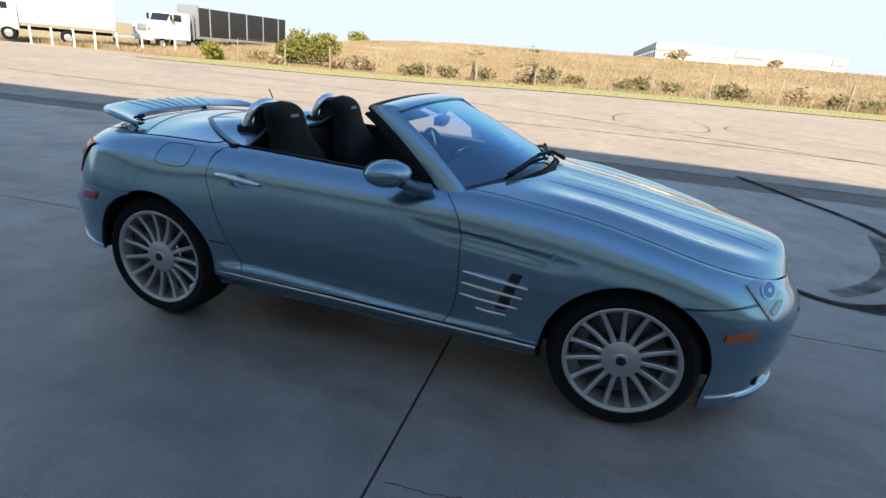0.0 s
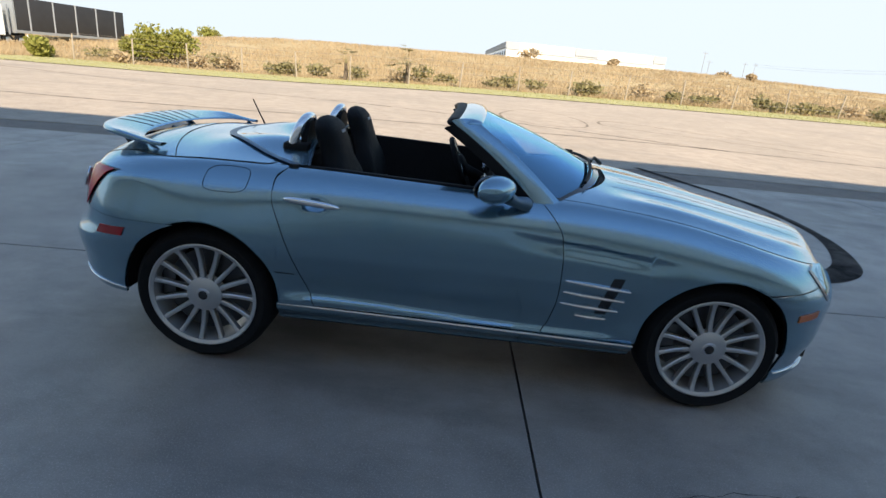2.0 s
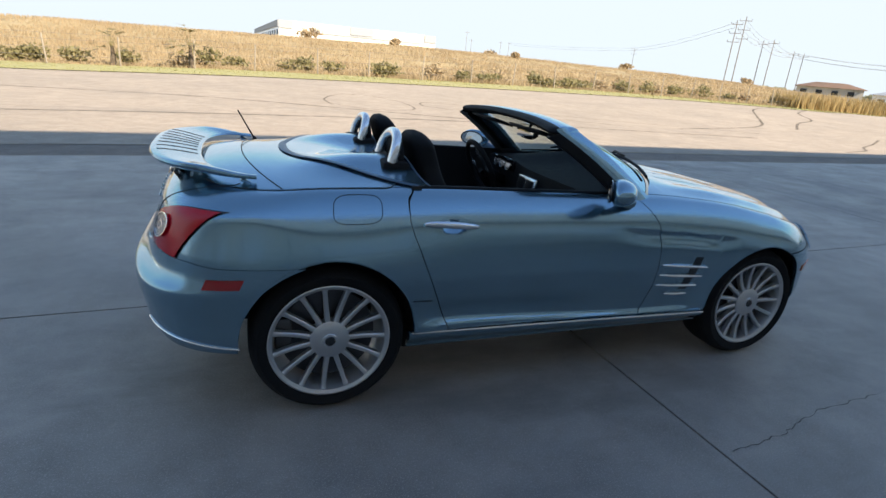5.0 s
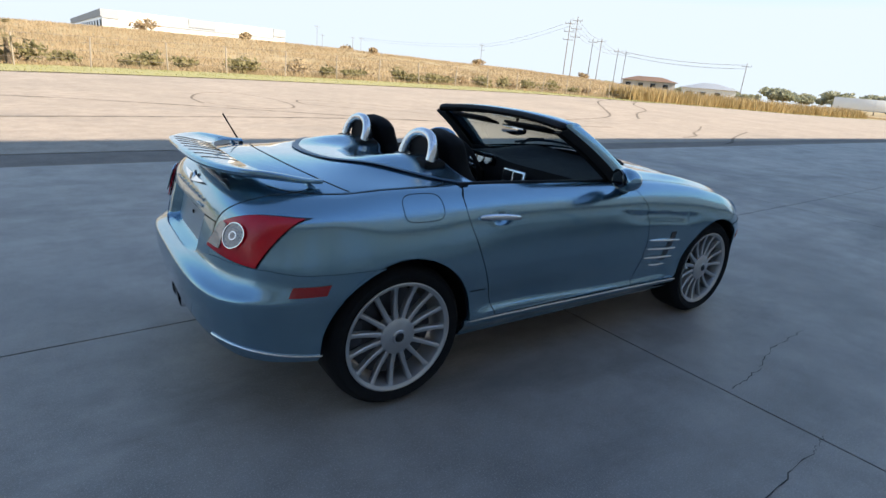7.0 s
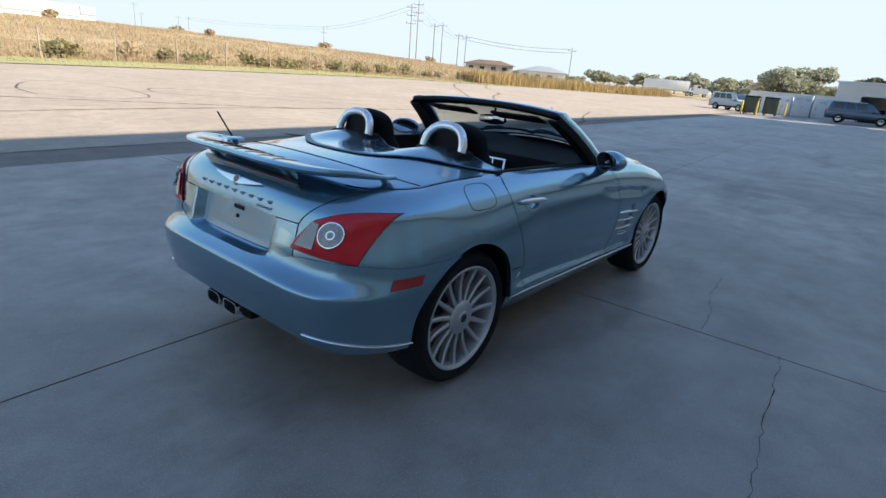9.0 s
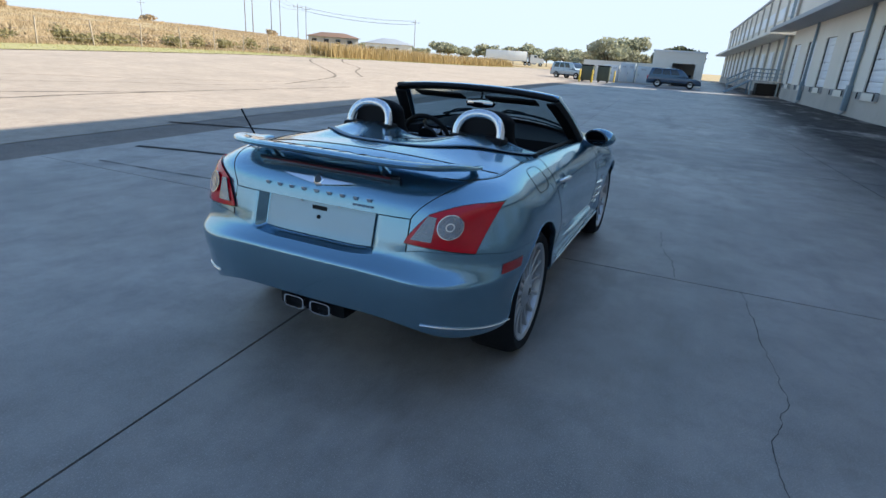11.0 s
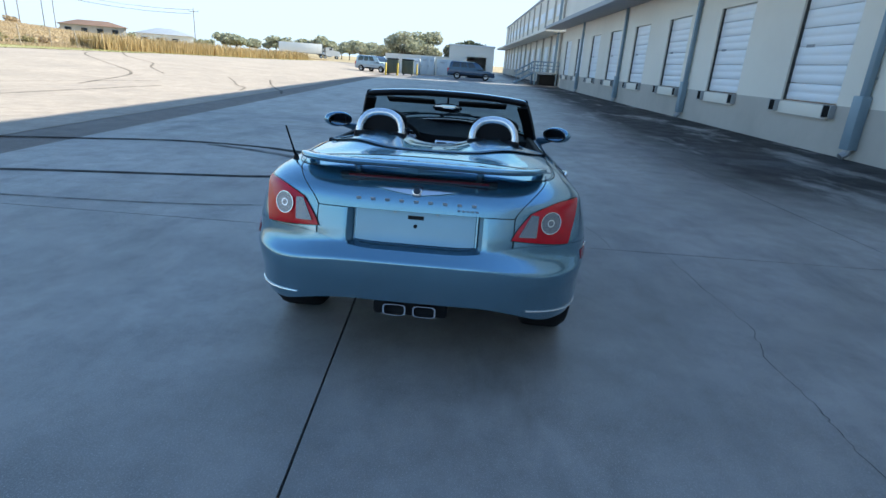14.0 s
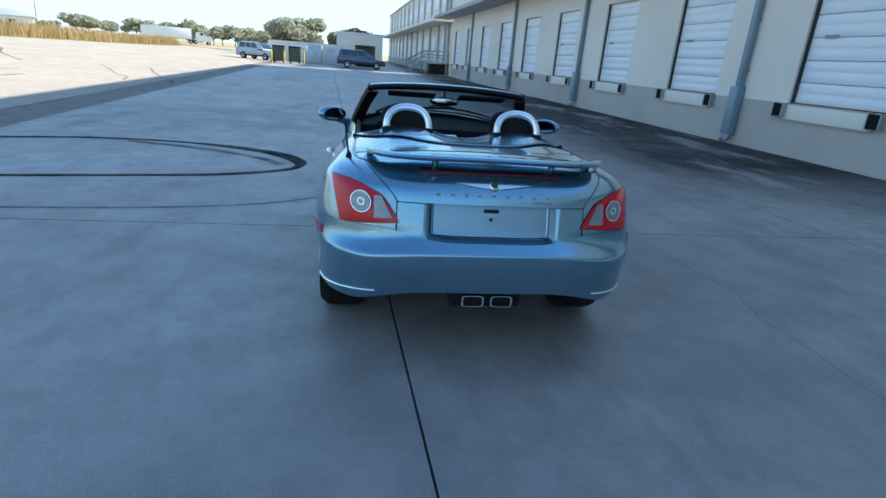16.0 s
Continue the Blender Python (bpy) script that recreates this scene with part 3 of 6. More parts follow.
crack([(1.62, -1.53), (2.0, -1.48), (2.35, -1.38), (2.85, -1.35)], 5)


# ---- dock building ----
WALL_Y, WALL_END, WALL_H, BAND = 0.0, 48.2, 11.3, 1.12
WM = pose(0, -8.95, 0, 0, 0, 2.29)
DOORS = [10.66 + 4.88 * k for k in range(-8, 8)]
DOOR_W, DOOR_H = 2.34, 2.72


def dock_wall():
    wall = tagged(new("wall_south"), "cream tilt-up warehouse wall with grey dado and dock doors", "warehouse wall", kind="structure")
    wall.matrix_basis = WM
    lo, hi = -70.0, WALL_END
    part("dado", boxm((hi - lo, 0.32, BAND + 0.35), ((lo + hi) / 2, WALL_Y - 0.16 + 0.012, BAND / 2 - 0.175)), M["wall_low"], wall, "grey-beige painted dado")
    part("upper_wall", boxm((hi - lo, 0.3, WALL_H - BAND - DOOR_H), ((lo + hi) / 2, WALL_Y - 0.15, (WALL_H + BAND + DOOR_H) / 2)), M["wall_up"], wall)
    edges = [lo] + [e for d in DOORS for e in (d, d + DOOR_W)] + [hi]
    for a, b in zip(edges[::2], edges[1::2]):
        part("pier", boxm((b - a, 0.3, DOOR_H), ((a + b) / 2, WALL_Y - 0.15, BAND + DOOR_H / 2)), M["wall_up"], wall)
    part("back_wall", boxm((hi - lo, 0.2, WALL_H), ((lo + hi) / 2, WALL_Y - 12, WALL_H / 2)), M["wall_up"], wall)
    part("end_wall", boxm((0.2, 12, WALL_H), (hi - 0.1, WALL_Y - 6.3, WALL_H / 2)), M["wall_up"], wall)
    part("roof", boxm((hi - lo, 12, 0.2), ((lo + hi) / 2, WALL_Y - 6.1, WALL_H - 0.1)), M["grey_panel"], wall)
    part("coping", boxm((hi - lo + 0.1, 0.4, 0.12), ((lo + hi) / 2, WALL_Y - 0.15, WALL_H + 0.06), bevel=0.015), M["grey_panel"], wall)
    part("canopy", boxm((WALL_END + 72, 1.5, 0.26), ((WALL_END - 68) / 2, WALL_Y + 0.76, 5.02), bevel=0.02), M["grey_panel"], wall, "flat grey metal canopy")


dock_wall()


def dock_door():
    d = thing("dock_door", "closed white sectional dock door", "dock door", "dock doors", kind="structure")
    n = 6
    for k in range(n):
        h = DOOR_H / n
        bm = boxm((DOOR_W - 0.1, 0.05, h - 0.012), (DOOR_W / 2, -0.14, h * (k + 0.5)), bevel=0.008)
        box(bm, (DOOR_W - 0.12, 0.012, h * 0.34), (DOOR_W / 2, -0.113, h * (k + 0.28)), bevel=0.004)
        box(bm, (DOOR_W - 0.12, 0.012, h * 0.34), (DOOR_W / 2, -0.113, h * (k + 0.72)), bevel=0.004)
        part("panel", bm, M["dock_door"], d)
    part("track", boxm((0.05, 0.09, DOOR_H), (0.03, -0.1, DOOR_H / 2)), M["gloss_black"], d, "black door seal")
    part("track", boxm((0.05, 0.09, DOOR_H), (DOOR_W - 0.03, -0.1, DOOR_H / 2)), M["gloss_black"], d, "black door seal")
    part("bottom_seal", boxm((DOOR_W, 0.09, 0.03), (DOOR_W / 2, -0.1, 0.016)), M["gloss_black"], d)
    part("notice", boxm((0.34, 0.006, 0.07), (DOOR_W - 0.55, -0.103, 1.37)), M["grey_panel"], d, "small grey plate")
    return d


def dock_bumper():
    b = thing("dock_bumper", "black rubber dock bumper bolted below the door", "dock bumper", "dock bumpers", kind="structure")
    bm = bmesh.new()
    for k in range(5):
        box(bm, (0.042, 0.13, 0.26), (-0.1 + 0.05 * k, 0.075, 0), bevel=0.006)
    part("pads", bm, M["rubber"], b)
    for s in (-1, 1):
        part("angle_iron", boxm((0.02, 0.14, 0.3), (0.135 * s, 0.075, 0)), M["steel"], b)
    return b


def sill_plate():
    b = thing("dock_sill", "concrete-coloured steel dock leveller sill", "dock sill", "dock sills", kind="structure")
    part("plate", boxm((DOOR_W - 0.15, 0.03, 0.30), (0, 0.02, 0), bevel=0.005), M["wall_up"], b)
    part("edge", boxm((DOOR_W - 0.1, 0.045, 0.025), (0, 0.02, -0.165)), M["wall_low"], b)
    return b


door0, bump0, sill0 = dock_door(), dock_bumper(), sill_plate()
for k, x in enumerate(DOORS):
    for src, ms in ((door0, [WM @ pose(x, WALL_Y, BAND)]), (bump0, [WM @ pose(x + 0.08, WALL_Y + 0.014, 0.97), WM @ pose(x + DOOR_W + 0.1, WALL_Y + 0.014, 0.97)]), (sill0, [WM @ pose(x + DOOR_W / 2 + 0.09, WALL_Y + 0.012, 0.94)])):
        for j, m in enumerate(ms):
            if k == 0 and j == 0:
                src.matrix_basis = m
            else:
                copy_thing(src, m)


def downpipe():
    p = thing("downpipe", "grey-blue steel rainwater downpipe with guard on the wall", "downpipe", "downpipes", kind="structure")
    part("pipe", boxm((0.16, 0.14, 3.75), (0, 0.09, 3.15), bevel=0.02), M["blue_steel"], p)
    part("guard", boxm((0.30, 0.22, 1.15), (0, 0.12, 0.80), bevel=0.02), M["blue_steel"], p, "wider steel pipe guard")
    bm = tube([(0, 0.10, 0.26), (0, 0.13, 0.14), (0, 0.24, 0.06)], 0.085, 8)
    part("shoe", bm, M["steel"], p, "bent outlet shoe")
    for z in (1.75, 2.9, 4.1):
        part("strap", boxm((0.24, 0.02, 0.05), (0, 0.022, z)), M["steel"], p)
    return p


pipe0 = downpipe()
for k, x in enumerate((9.67, 19.6, 29.3, 40.2, -0.1, -9.9)):
    if k == 0:
        pipe0.matrix_basis = WM @ pose(x, WALL_Y + 0.012, 0)
    else:
        copy_thing(pipe0, WM @ pose(x, WALL_Y + 0.012, 0))


# ---- field, fence and far things ----
def blades(name, spots, material, height, width, label, category, n=5, spread=0.35, rng=None, lean=0.35):
    """Tufts of flat tapering blades on the ground, one joined mesh."""
    verts, faces = [], []
    for x, y, k in spots:
        z = ground_z(x, y) - 0.05
        for _ in range(n):
            a, h = rng.uniform(0, 2 * math.pi), height * k * rng.uniform(0.55, 1.15)
            bx, by = x + rng.gauss(0, spread), y + rng.gauss(0, spread)
            w = width * rng.uniform(0.7, 1.4)
            dx, dy = math.cos(a) * w / 2, math.sin(a) * w / 2
            lx, ly = rng.gauss(0, lean) * h, rng.gauss(0, lean) * h
            i = len(verts)
            verts += [(bx - dx, by - dy, z), (bx + dx, by + dy, z), (bx + dx * 0.7 + lx * 0.4, by + dy * 0.7 + ly * 0.4, z + h * 0.6), (bx - dx * 0.7 + lx * 0.4, by - dy * 0.7 + ly * 0.4, z + h * 0.6), (bx + lx, by + ly, z + h)]
            faces += [(i, i + 1, i + 2, i + 3), (i + 3, i + 2, i + 4)]
    me = bpy.data.meshes.new(name)
    me.from_pydata(verts, [], faces)
    me.materials.append(material)
    return tagged(new(name, me), label, category, kind="stuff")


rng = random.Random(11)
FENCE = 32.6
spots = []
while len(spots) < 42000:
    t = rng.random() ** 1.7
    d = 33.6 + 62 * t
    x = rng.uniform(-48, 150)
    y = line_y(d, x)
    k = 0.75 + 0.5 * noise.noise((x * 0.07, y * 0.07, 2.0)) + 0.25 * noise.noise((x * 0.3, y * 0.3, 7.0))
    if k > 0.45:
        spots.append((x, y, k))
blades("field_grass", spots, M["straw"], 0.42, 0.042, "tall dry straw-coloured field grass", "dry grass", 8, 0.5, rng, 0.35)
blades("verge_grass", [(x, line_y(rng.uniform(26.4 if x < 45 else 30.2, 33.6), x), rng.uniform(0.6, 1.2)) for x in (rng.uniform(-26, 120) for _ in range(14000))], M["verge"], 0.12, 0.05, "short green-yellow verge grass", "grass", 5, 0.25, rng)
blades("reeds", [(x, line_y(rng.uniform(31.5, 35.0), x), rng.uniform(0.7, 1.2)) for x in (rng.uniform(48, 125) for _ in range(3500))], M["reed"], 1.5, 0.09, "row of tall dry reeds along the yard's edge", "reeds", 5, 0.3, rng, 0.12)


def clump(verts, faces, rng, centre, radii, n, size, flatten=0.6):
    """Small leaf quads scattered through an uneven ellipsoid."""
    for _ in range(n):
        d = Vector((rng.gauss(0, 1), rng.gauss(0, 1), rng.gauss(0, 1))).normalized() * rng.random() ** 0.35
        p = Vector((centre[0] + d.x * radii[0], centre[1] + d.y * radii[1], centre[2] + d.z * radii[2]))
        u = Vector((rng.gauss(0, 1), rng.gauss(0, 1), rng.gauss(0, 1))).normalized()
        v = u.cross(Vector((rng.gauss(0, 1), rng.gauss(0, 1), rng.gauss(0, 1)))).normalized()
        s = size * rng.uniform(0.5, 1.3)
        i = len(verts)
        verts += [tuple(p + u * s), tuple(p + v * s * flatten), tuple(p - u * s), tuple(p - v * s * flatten)]
        faces.append((i, i + 1, i + 2, i + 3))


def leaf_mesh(name, verts, faces, material, parent, label=""):
    me = bpy.data.meshes.new(name)
    me.from_pydata(verts, [], faces)
    me.materials.append(material)
    ob = new(name, me)
    ob.parent = parent
    if label:
        ob["label"] = label
    return ob


def bush(x, y, r, h, material, label, seed, n=420, leaf=0.14):
    rng_ = random.Random(seed)
    e = thing("bush", label, "bush", "bushes by the fence", pose(x, y, ground_z(x, y) - 0.05, 0, 0, rng_.uniform(0, 360)))
    verts, faces = [], []
    stems = bmesh.new()
    for k in range(5):
        a = rng_.uniform(0, 2 * math.pi)
        c = (r * 0.55 * math.cos(a) * rng_.random(), r * 0.55 * math.sin(a) * rng_.random(), h * rng_.uniform(0.4, 0.75))
        clump(verts, faces, rng_, c, (r * 0.6, r * 0.6, h * 0.38), n // 5, leaf)
        tube([(0.1 * math.cos(a), 0.1 * math.sin(a), 0.0), (c[0] * 0.6, c[1] * 0.6, c[2] * 0.6), c], [0.03, 0.02, 0.008], 5, stems)
    part("stem", stems, M["bark"], e)
    leaf_mesh("leaves", verts, faces, material, e)
    return e


def palmetto(x, y, h, seed):
    rng_ = random.Random(seed)
    e = thing("palmetto", "green fan palmetto with drooping dry fronds by the fence", "palmetto", "palmettos", pose(x, y, ground_z(x, y) - 0.05))
    part("trunk", tube([(0, 0, 0), (0.03, 0.02, h * 0.25), (0.02, 0.0, h * 0.5)], [0.16, 0.14, 0.10], 8), M["bark"], e)
    verts, faces = [], []
    for k in range(26):
        a, el_ = rng_.uniform(0, 2 * math.pi), rng_.uniform(-0.3, 1.35)
        L = h * rng_.uniform(0.38, 0.58)
        tip = Vector((math.cos(a) * math.cos(el_), math.sin(a) * math.cos(el_), math.sin(el_))) * L + Vector((0, 0, h * 0.5))
        for j in range(9):
            b = a + (j - 4) * 0.16
            w = Vector((math.cos(b), math.sin(b), 0.4 * math.sin(el_) - 0.2)) * h * 0.26
            sd = Vector((-math.sin(b), math.cos(b), 0)) * 0.035
            base = Vector((0, 0, h * 0.5)).lerp(tip, 0.75)
            i = len(verts)
            verts += [tuple(base + sd), tuple(base - sd), tuple(base + w)]
            faces.append((i, i + 1, i + 2))
        i = len(verts)
        s = Vector((-math.sin(a), math.cos(a), 0)) * 0.015
        verts += [tuple(Vector((0, 0, h * 0.45)) + s), tuple(Vector((0, 0, h * 0.45)) - s), tuple(tip)]
        faces.append((i, i + 1, i + 2))
    leaf_mesh("fronds", verts, faces, M["bush"], e)


for k in range(64):
    x = -24 + 2.0 * k + rng.uniform(-1.2, 1.2)
    big_ = rng.random()
    bush(x, line_y(FENCE + rng.uniform(1.2, 4.0), x), rng.uniform(0.8, 1.5), rng.uniform(0.7, 1.25), M["bush"] if big_ < 0.7 else M["straw"], "low scrubby green-brown bush behind the fence", 100 + k, 260, 0.13)
palmetto(-6.9, line_y(FENCE + 0.9, -6.9), 2.2, 5)
palmetto(-3.0, line_y(FENCE + 0.9, -3.0), 2.6, 6)
for x, y, r, h, sd in ((-20.0, 33.4, 1.6, 2.9, 1), (-18.2, 33.6, 1.4, 2.3, 2), (-21.6, 34.4, 1.1, 1.7, 4), (-25.3, 30.8, 0.9, 1.2, 3)):
    bush(x, y, r, h, M["sapling"], "yellow-green leafy sapling thicket by the fence", 50 + sd, 1300, 0.12)
for k, (x, y, h) in enumerate(((10, 88, 3.2), (-34, 72, 2.8), (42, 92, 2.6), (66, 85, 2.2), (20, 75, 1.6), (88, 78, 2.0), (36, 70, 1.4))):
    bush(x, y, h * 0.65, h * 0.62, M["sapling"] if k == 1 else M["straw"], "rounded dry shrub standing in the field", 300 + k, 500, 0.2)


def fence_post():
    p = thing("fence_post", "thin pale weathered wooden fence post", "fence post", "fence posts")
    part("post", boxm((0.07, 0.07, 1.65), (0, 0, 0.75), bevel=0.012), M["wood_post"], p)
    return p


post0 = fence_post()
xs = []
x = -23.3
while x < 122:
    xs.append(x)
    x += 3.45 + rng.uniform(-0.25, 0.25)
tops = []
for k, x in enumerate(xs):
    y = line_y(FENCE, x)
    m = pose(x, y, ground_z(x, y) - 0.05, rng.uniform(-4, 4), rng.uniform(-5, 5), rng.uniform(0, 90))
    if k == 0:
        post0.matrix_basis = m
    else:
        copy_thing(post0, m)
    tops.append((x, y, ground_z(x, y)))
wire = thing("wire_fence", "thin rusty fence wires strung between posts", "fence wire")
for h in (0.45, 0.85, 1.25, 1.55):
    part("wire", tube([(a, b - 0.05, c + h) for a, b, c in tops], 0.006, 4), M["pole"], wire)


# trees
def tree(x, y, z, h, r, material, label, seed, leaves=1500, leaf=0.35):
    rng_ = random.Random(seed)
    e = thing("tree", label, "tree", "trees beyond the yard", pose(x, y, z, 0, 0, rng_.uniform(0, 360)))
    bm = tube([(0, 0, -0.3), (rng_.uniform(-0.2, 0.2), 0.1, h * 0.25), (rng_.uniform(-0.4, 0.4), rng_.uniform(-0.4, 0.4), h * 0.55)], [h * 0.035, h * 0.027, h * 0.016], 7)
    verts, faces = [], []
    for k in range(9):
        a = 2 * math.pi * k / 9 + rng_.uniform(-0.3, 0.3)
        d = r * rng_.uniform(0.25, 0.8)
        c = (d * math.cos(a), d * math.sin(a), h * rng_.uniform(0.45, 0.88))
        tube([(0, 0, h * rng_.uniform(0.2, 0.4)), (c[0] * 0.5, c[1] * 0.5, c[2] * 0.8), c], [h * 0.016, h * 0.009, h * 0.003], 5, bm)
        clump(verts, faces, rng_, c, (r * rng_.uniform(0.3, 0.5), r * rng_.uniform(0.3, 0.5), h * rng_.uniform(0.10, 0.2)), leaves // 9, leaf)
    part("trunk", bm, M["bark"], e)
    leaf_mesh("crown", verts, faces, material, e)
    return e


def polar(az, d):
    return -1.3 + d * math.cos(radians(az)), -2.5 + d * math.sin(radians(az))


for k, (az, d, h, r, mt) in enumerate(((9.4, 92, 5.6, 3.6, "tree"), (7.6, 96, 5.9, 3.8, "tree"), (3.3, 82, 4.8, 2.4, "tree_dark"), (2.2, 84, 4.6, 2.4, "tree_dark"), (4.6, 100, 4.4, 2.0, "tree"), (11.5, 120, 4.6, 3.5, "tree"), (13.4, 130, 4.8, 3.8, "tree"))):
    x, y = polar(az, d)
    tree(x, y, ground_z(x, y), h, r, M[mt], "spreading grey-green tree at the yard's far end" if mt == "tree" else "dense dark green tree beside a white hut", 700 + k, 2600, 0.26)
base_trees = []
for k in range(4):
    base_trees.append(tree(0, 0, 0, 7.0, 5.5, M["tree"], "grey-green tree in a distant belt, leaves coloured paler to look hazy", 720 + k, 1500, 0.55))
for k in range(34):
    az = 5.5 + 36 * (k + rng.uniform(-0.4, 0.4)) / 34
    d = rng.uniform(205, 260)
    x, y = polar(az, d)
    s = rng.uniform(0.85, 1.25) * (0.95 if az < 26 else 0.62)
    m = pose(x, y, 0.2, 0, 0, rng.uniform(0, 360)) @ Matrix.Scale(s, 4)
    if k < 4:
        base_trees[k].matrix_basis = m
    else:
        copy_thing(base_trees[k % 4], m)

# white warehouse beyond the field
def far_warehouse():
    b = thing("warehouse", "long white far warehouse with grey corner panels", "warehouse", m=pose(44.6, 223, 0.0, 0, 0, 2.2))
    W, H, D = 62, 12.4, 130
    part("wall", boxm((W, D, H), (0, D / 2, H / 2)), M["white_truck"], b, "white painted wall")
    part("parapet", boxm((W + 0.3, D + 0.3, 0.3), (0, D / 2, H + 0.15)), M["white"], b)
    for x, w in ((-W / 2 + 2.4, 5.0), (0.2, 9.2), (W / 2 - 2.3, 4.8)):
        part("grey_panel", boxm((w, 0.4, 2.7), (x, -0.25, H - 1.05)), M["grey_panel"], b, "dark grey parapet panel")
    part("grey_panel", boxm((0.4, D + 0.8, 2.2), (-W / 2 - 0.25, D / 2, H - 0.8)), M["grey_panel"], b, "dark grey parapet panel")
    part("band", boxm((W - 15, 0.3, 0.5), (3.0, -0.2, H - 3.0)), M["grey_panel"], b, "slim grey band below the parapet")
    for k in range(14):
        part("window", boxm((0.3, 4.0, 4.2), (-W / 2 - 0.2, 6 + 9.0 * k, H - 5.0)), M["darkglass"], b)
    for k in range(5):
        part("dock", boxm((3.0, 0.3, 3.4), (W / 2 - 4 - 4.2 * k, -0.2, H - 8.0)), M["grey_panel"], b)
    for k in range(9):
        part("panel_joint", boxm((0.12, 0.1, H - 0.2), (-W / 2 + 6.4 * (k + 0.6), -0.06, H / 2)), M["white"], b)


far_warehouse()


def low_building(x, y, z, w, d, h, rz, wall, roof, name, label, hip=True):
    b = thing(name, label, "building", m=pose(x, y, z, 0, 0, rz))
    part("wall", boxm((w, d, h), (0, 0, h / 2)), wall, b)
    bm = bmesh.new()
    e, r = 0.8, h * 0.55
    pts = [(-w / 2 - e, -d / 2 - e, h), (w / 2 + e, -d / 2 - e, h), (w / 2 + e, d / 2 + e, h), (-w / 2 - e, d / 2 + e, h), (-w / 2 + d * 0.45, 0, h + r), (w / 2 - d * 0.45, 0, h + r)]
    v = [bm.verts.new(p) for p in pts]
    for f in ((0, 1, 5, 4), (1, 2, 5), (2, 3, 4, 5), (3, 0, 4), (3, 2, 1, 0)):
        bm.faces.new([v[i] for i in f])
    part("roof", bm, roof, b)
    for k in range(max(2, int(w / 4))):
        part("window", boxm((1.6, 0.2, 1.2), (-w / 2 + 2 + 4 * k, -d / 2 - 0.06, h * 0.5)), M["darkglass"], b)
    return b


x, y = polar(35.9, 210)
low_building(x, y, 2.2, 17, 10, 2.8, 35.9 - 90, M["wall_low"], M["rooftile"], "house", "low far house with brown hipped roof")
x, y = polar(30.6, 195)
low_building(x, y, 0.6, 15, 12, 3.2, 30.6 - 90, M["white"], M["grey_panel"], "low_building", "white far building with grey-blue roof")


def power_pole(az, d, z0, h, arms, label):
    x, y = polar(az, d)
    p = thing("power_pole", label, "power pole", "power poles", pose(x, y, z0, 0, 0, az + 90))
    part("pole", tube([(0, 0, -1), (0, 0, h)], [0.17, 0.11], 8), M["pole"], p)
    for k in range(arms):
        part("cross_arm", boxm((3.0, 0.12, 0.16), (0, 0, h - 1.2 - 2.4 * k)), M["pole"], p)
        for dx in (-1.5, 1.5):
            part("insulator", tube([(dx, 0, h - 1.1 - 2.4 * k), (dx, 0, h - 0.6 - 2.4 * k)], 0.1, 6), M["grey_panel"], p)
    return x, y, z0 + h


pole_tops = [power_pole(*a) for a in ((43.95, 190, 2, 19.2, 3, "tall dark steel power pole"), (43.3, 188, 2, 20.0, 3, "tall dark steel power pole"), (41.6, 215, 2, 16.0, 1, "dark wooden power pole with cross arm"), (40.8, 214, 2, 16.3, 1, "dark wooden power pole with cross arm"), (39.15, 240, 2, 14.8, 1, "dark wooden power pole with cross arm"), (38.4, 240, 2, 14.3, 1, "dark wooden power pole with cross arm"), (28.0, 230, 0, 14.0, 1, "slim grey far lamp pole"), (52.2, 330, 2, 18.0, 2, "far lattice power pole"), (64.1, 420, 3, 19.0, 1, "thin far wooden power pole"), (64.9, 420, 3, 19.0, 1, "thin far wooden power pole"), (67.8, 420, 3, 18.7, 1, "thin far wooden power pole"), (68.3, 420, 3, 24.0, 1, "thin far wooden power pole"))]
lines = thing("power_line", "thin dark power lines strung between poles", "power line")
for i, j in ((0, 2), (2, 4), (1, 3), (3, 5), (4, 6), (5, 6), (7, 0), (8, 7)):
    a, b = Vector(pole_tops[i]), Vector(pole_tops[j])
    for dz in (-0.6, -1.9):
        part("wire", tube([a.lerp(b, k / 12) + Vector((0, 0, dz - 5 * (k / 12) * (1 - k / 12))) for k in range(13)], 0.035, 4), M["pole"], lines)

# ---- vehicles and yard things at a distance ----
def truck_wheel(parent, x, y, r=0.5, w=0.3):
    e = new("wheel")
    e.parent = parent
    e.matrix_basis = pose(x, y, r)
    part("tyre", lathe([(r * 0.55, -w / 2), (r * 0.9, -w / 2), (r, -w * 0.38), (r, w * 0.38), (r * 0.9, w / 2), (r * 0.55, w / 2)], 24, "y"), M["rubber"], e)
    part("rim", lathe([(0.0, -w * 0.30), (r * 0.25, -w * 0.42), (r * 0.5, -w * 0.30), (r * 0.58, -w * 0.46), (r * 0.58, w * 0.46), (0.0, w * 0.40)], 20, "y"), M["alloy"], e)
    return e


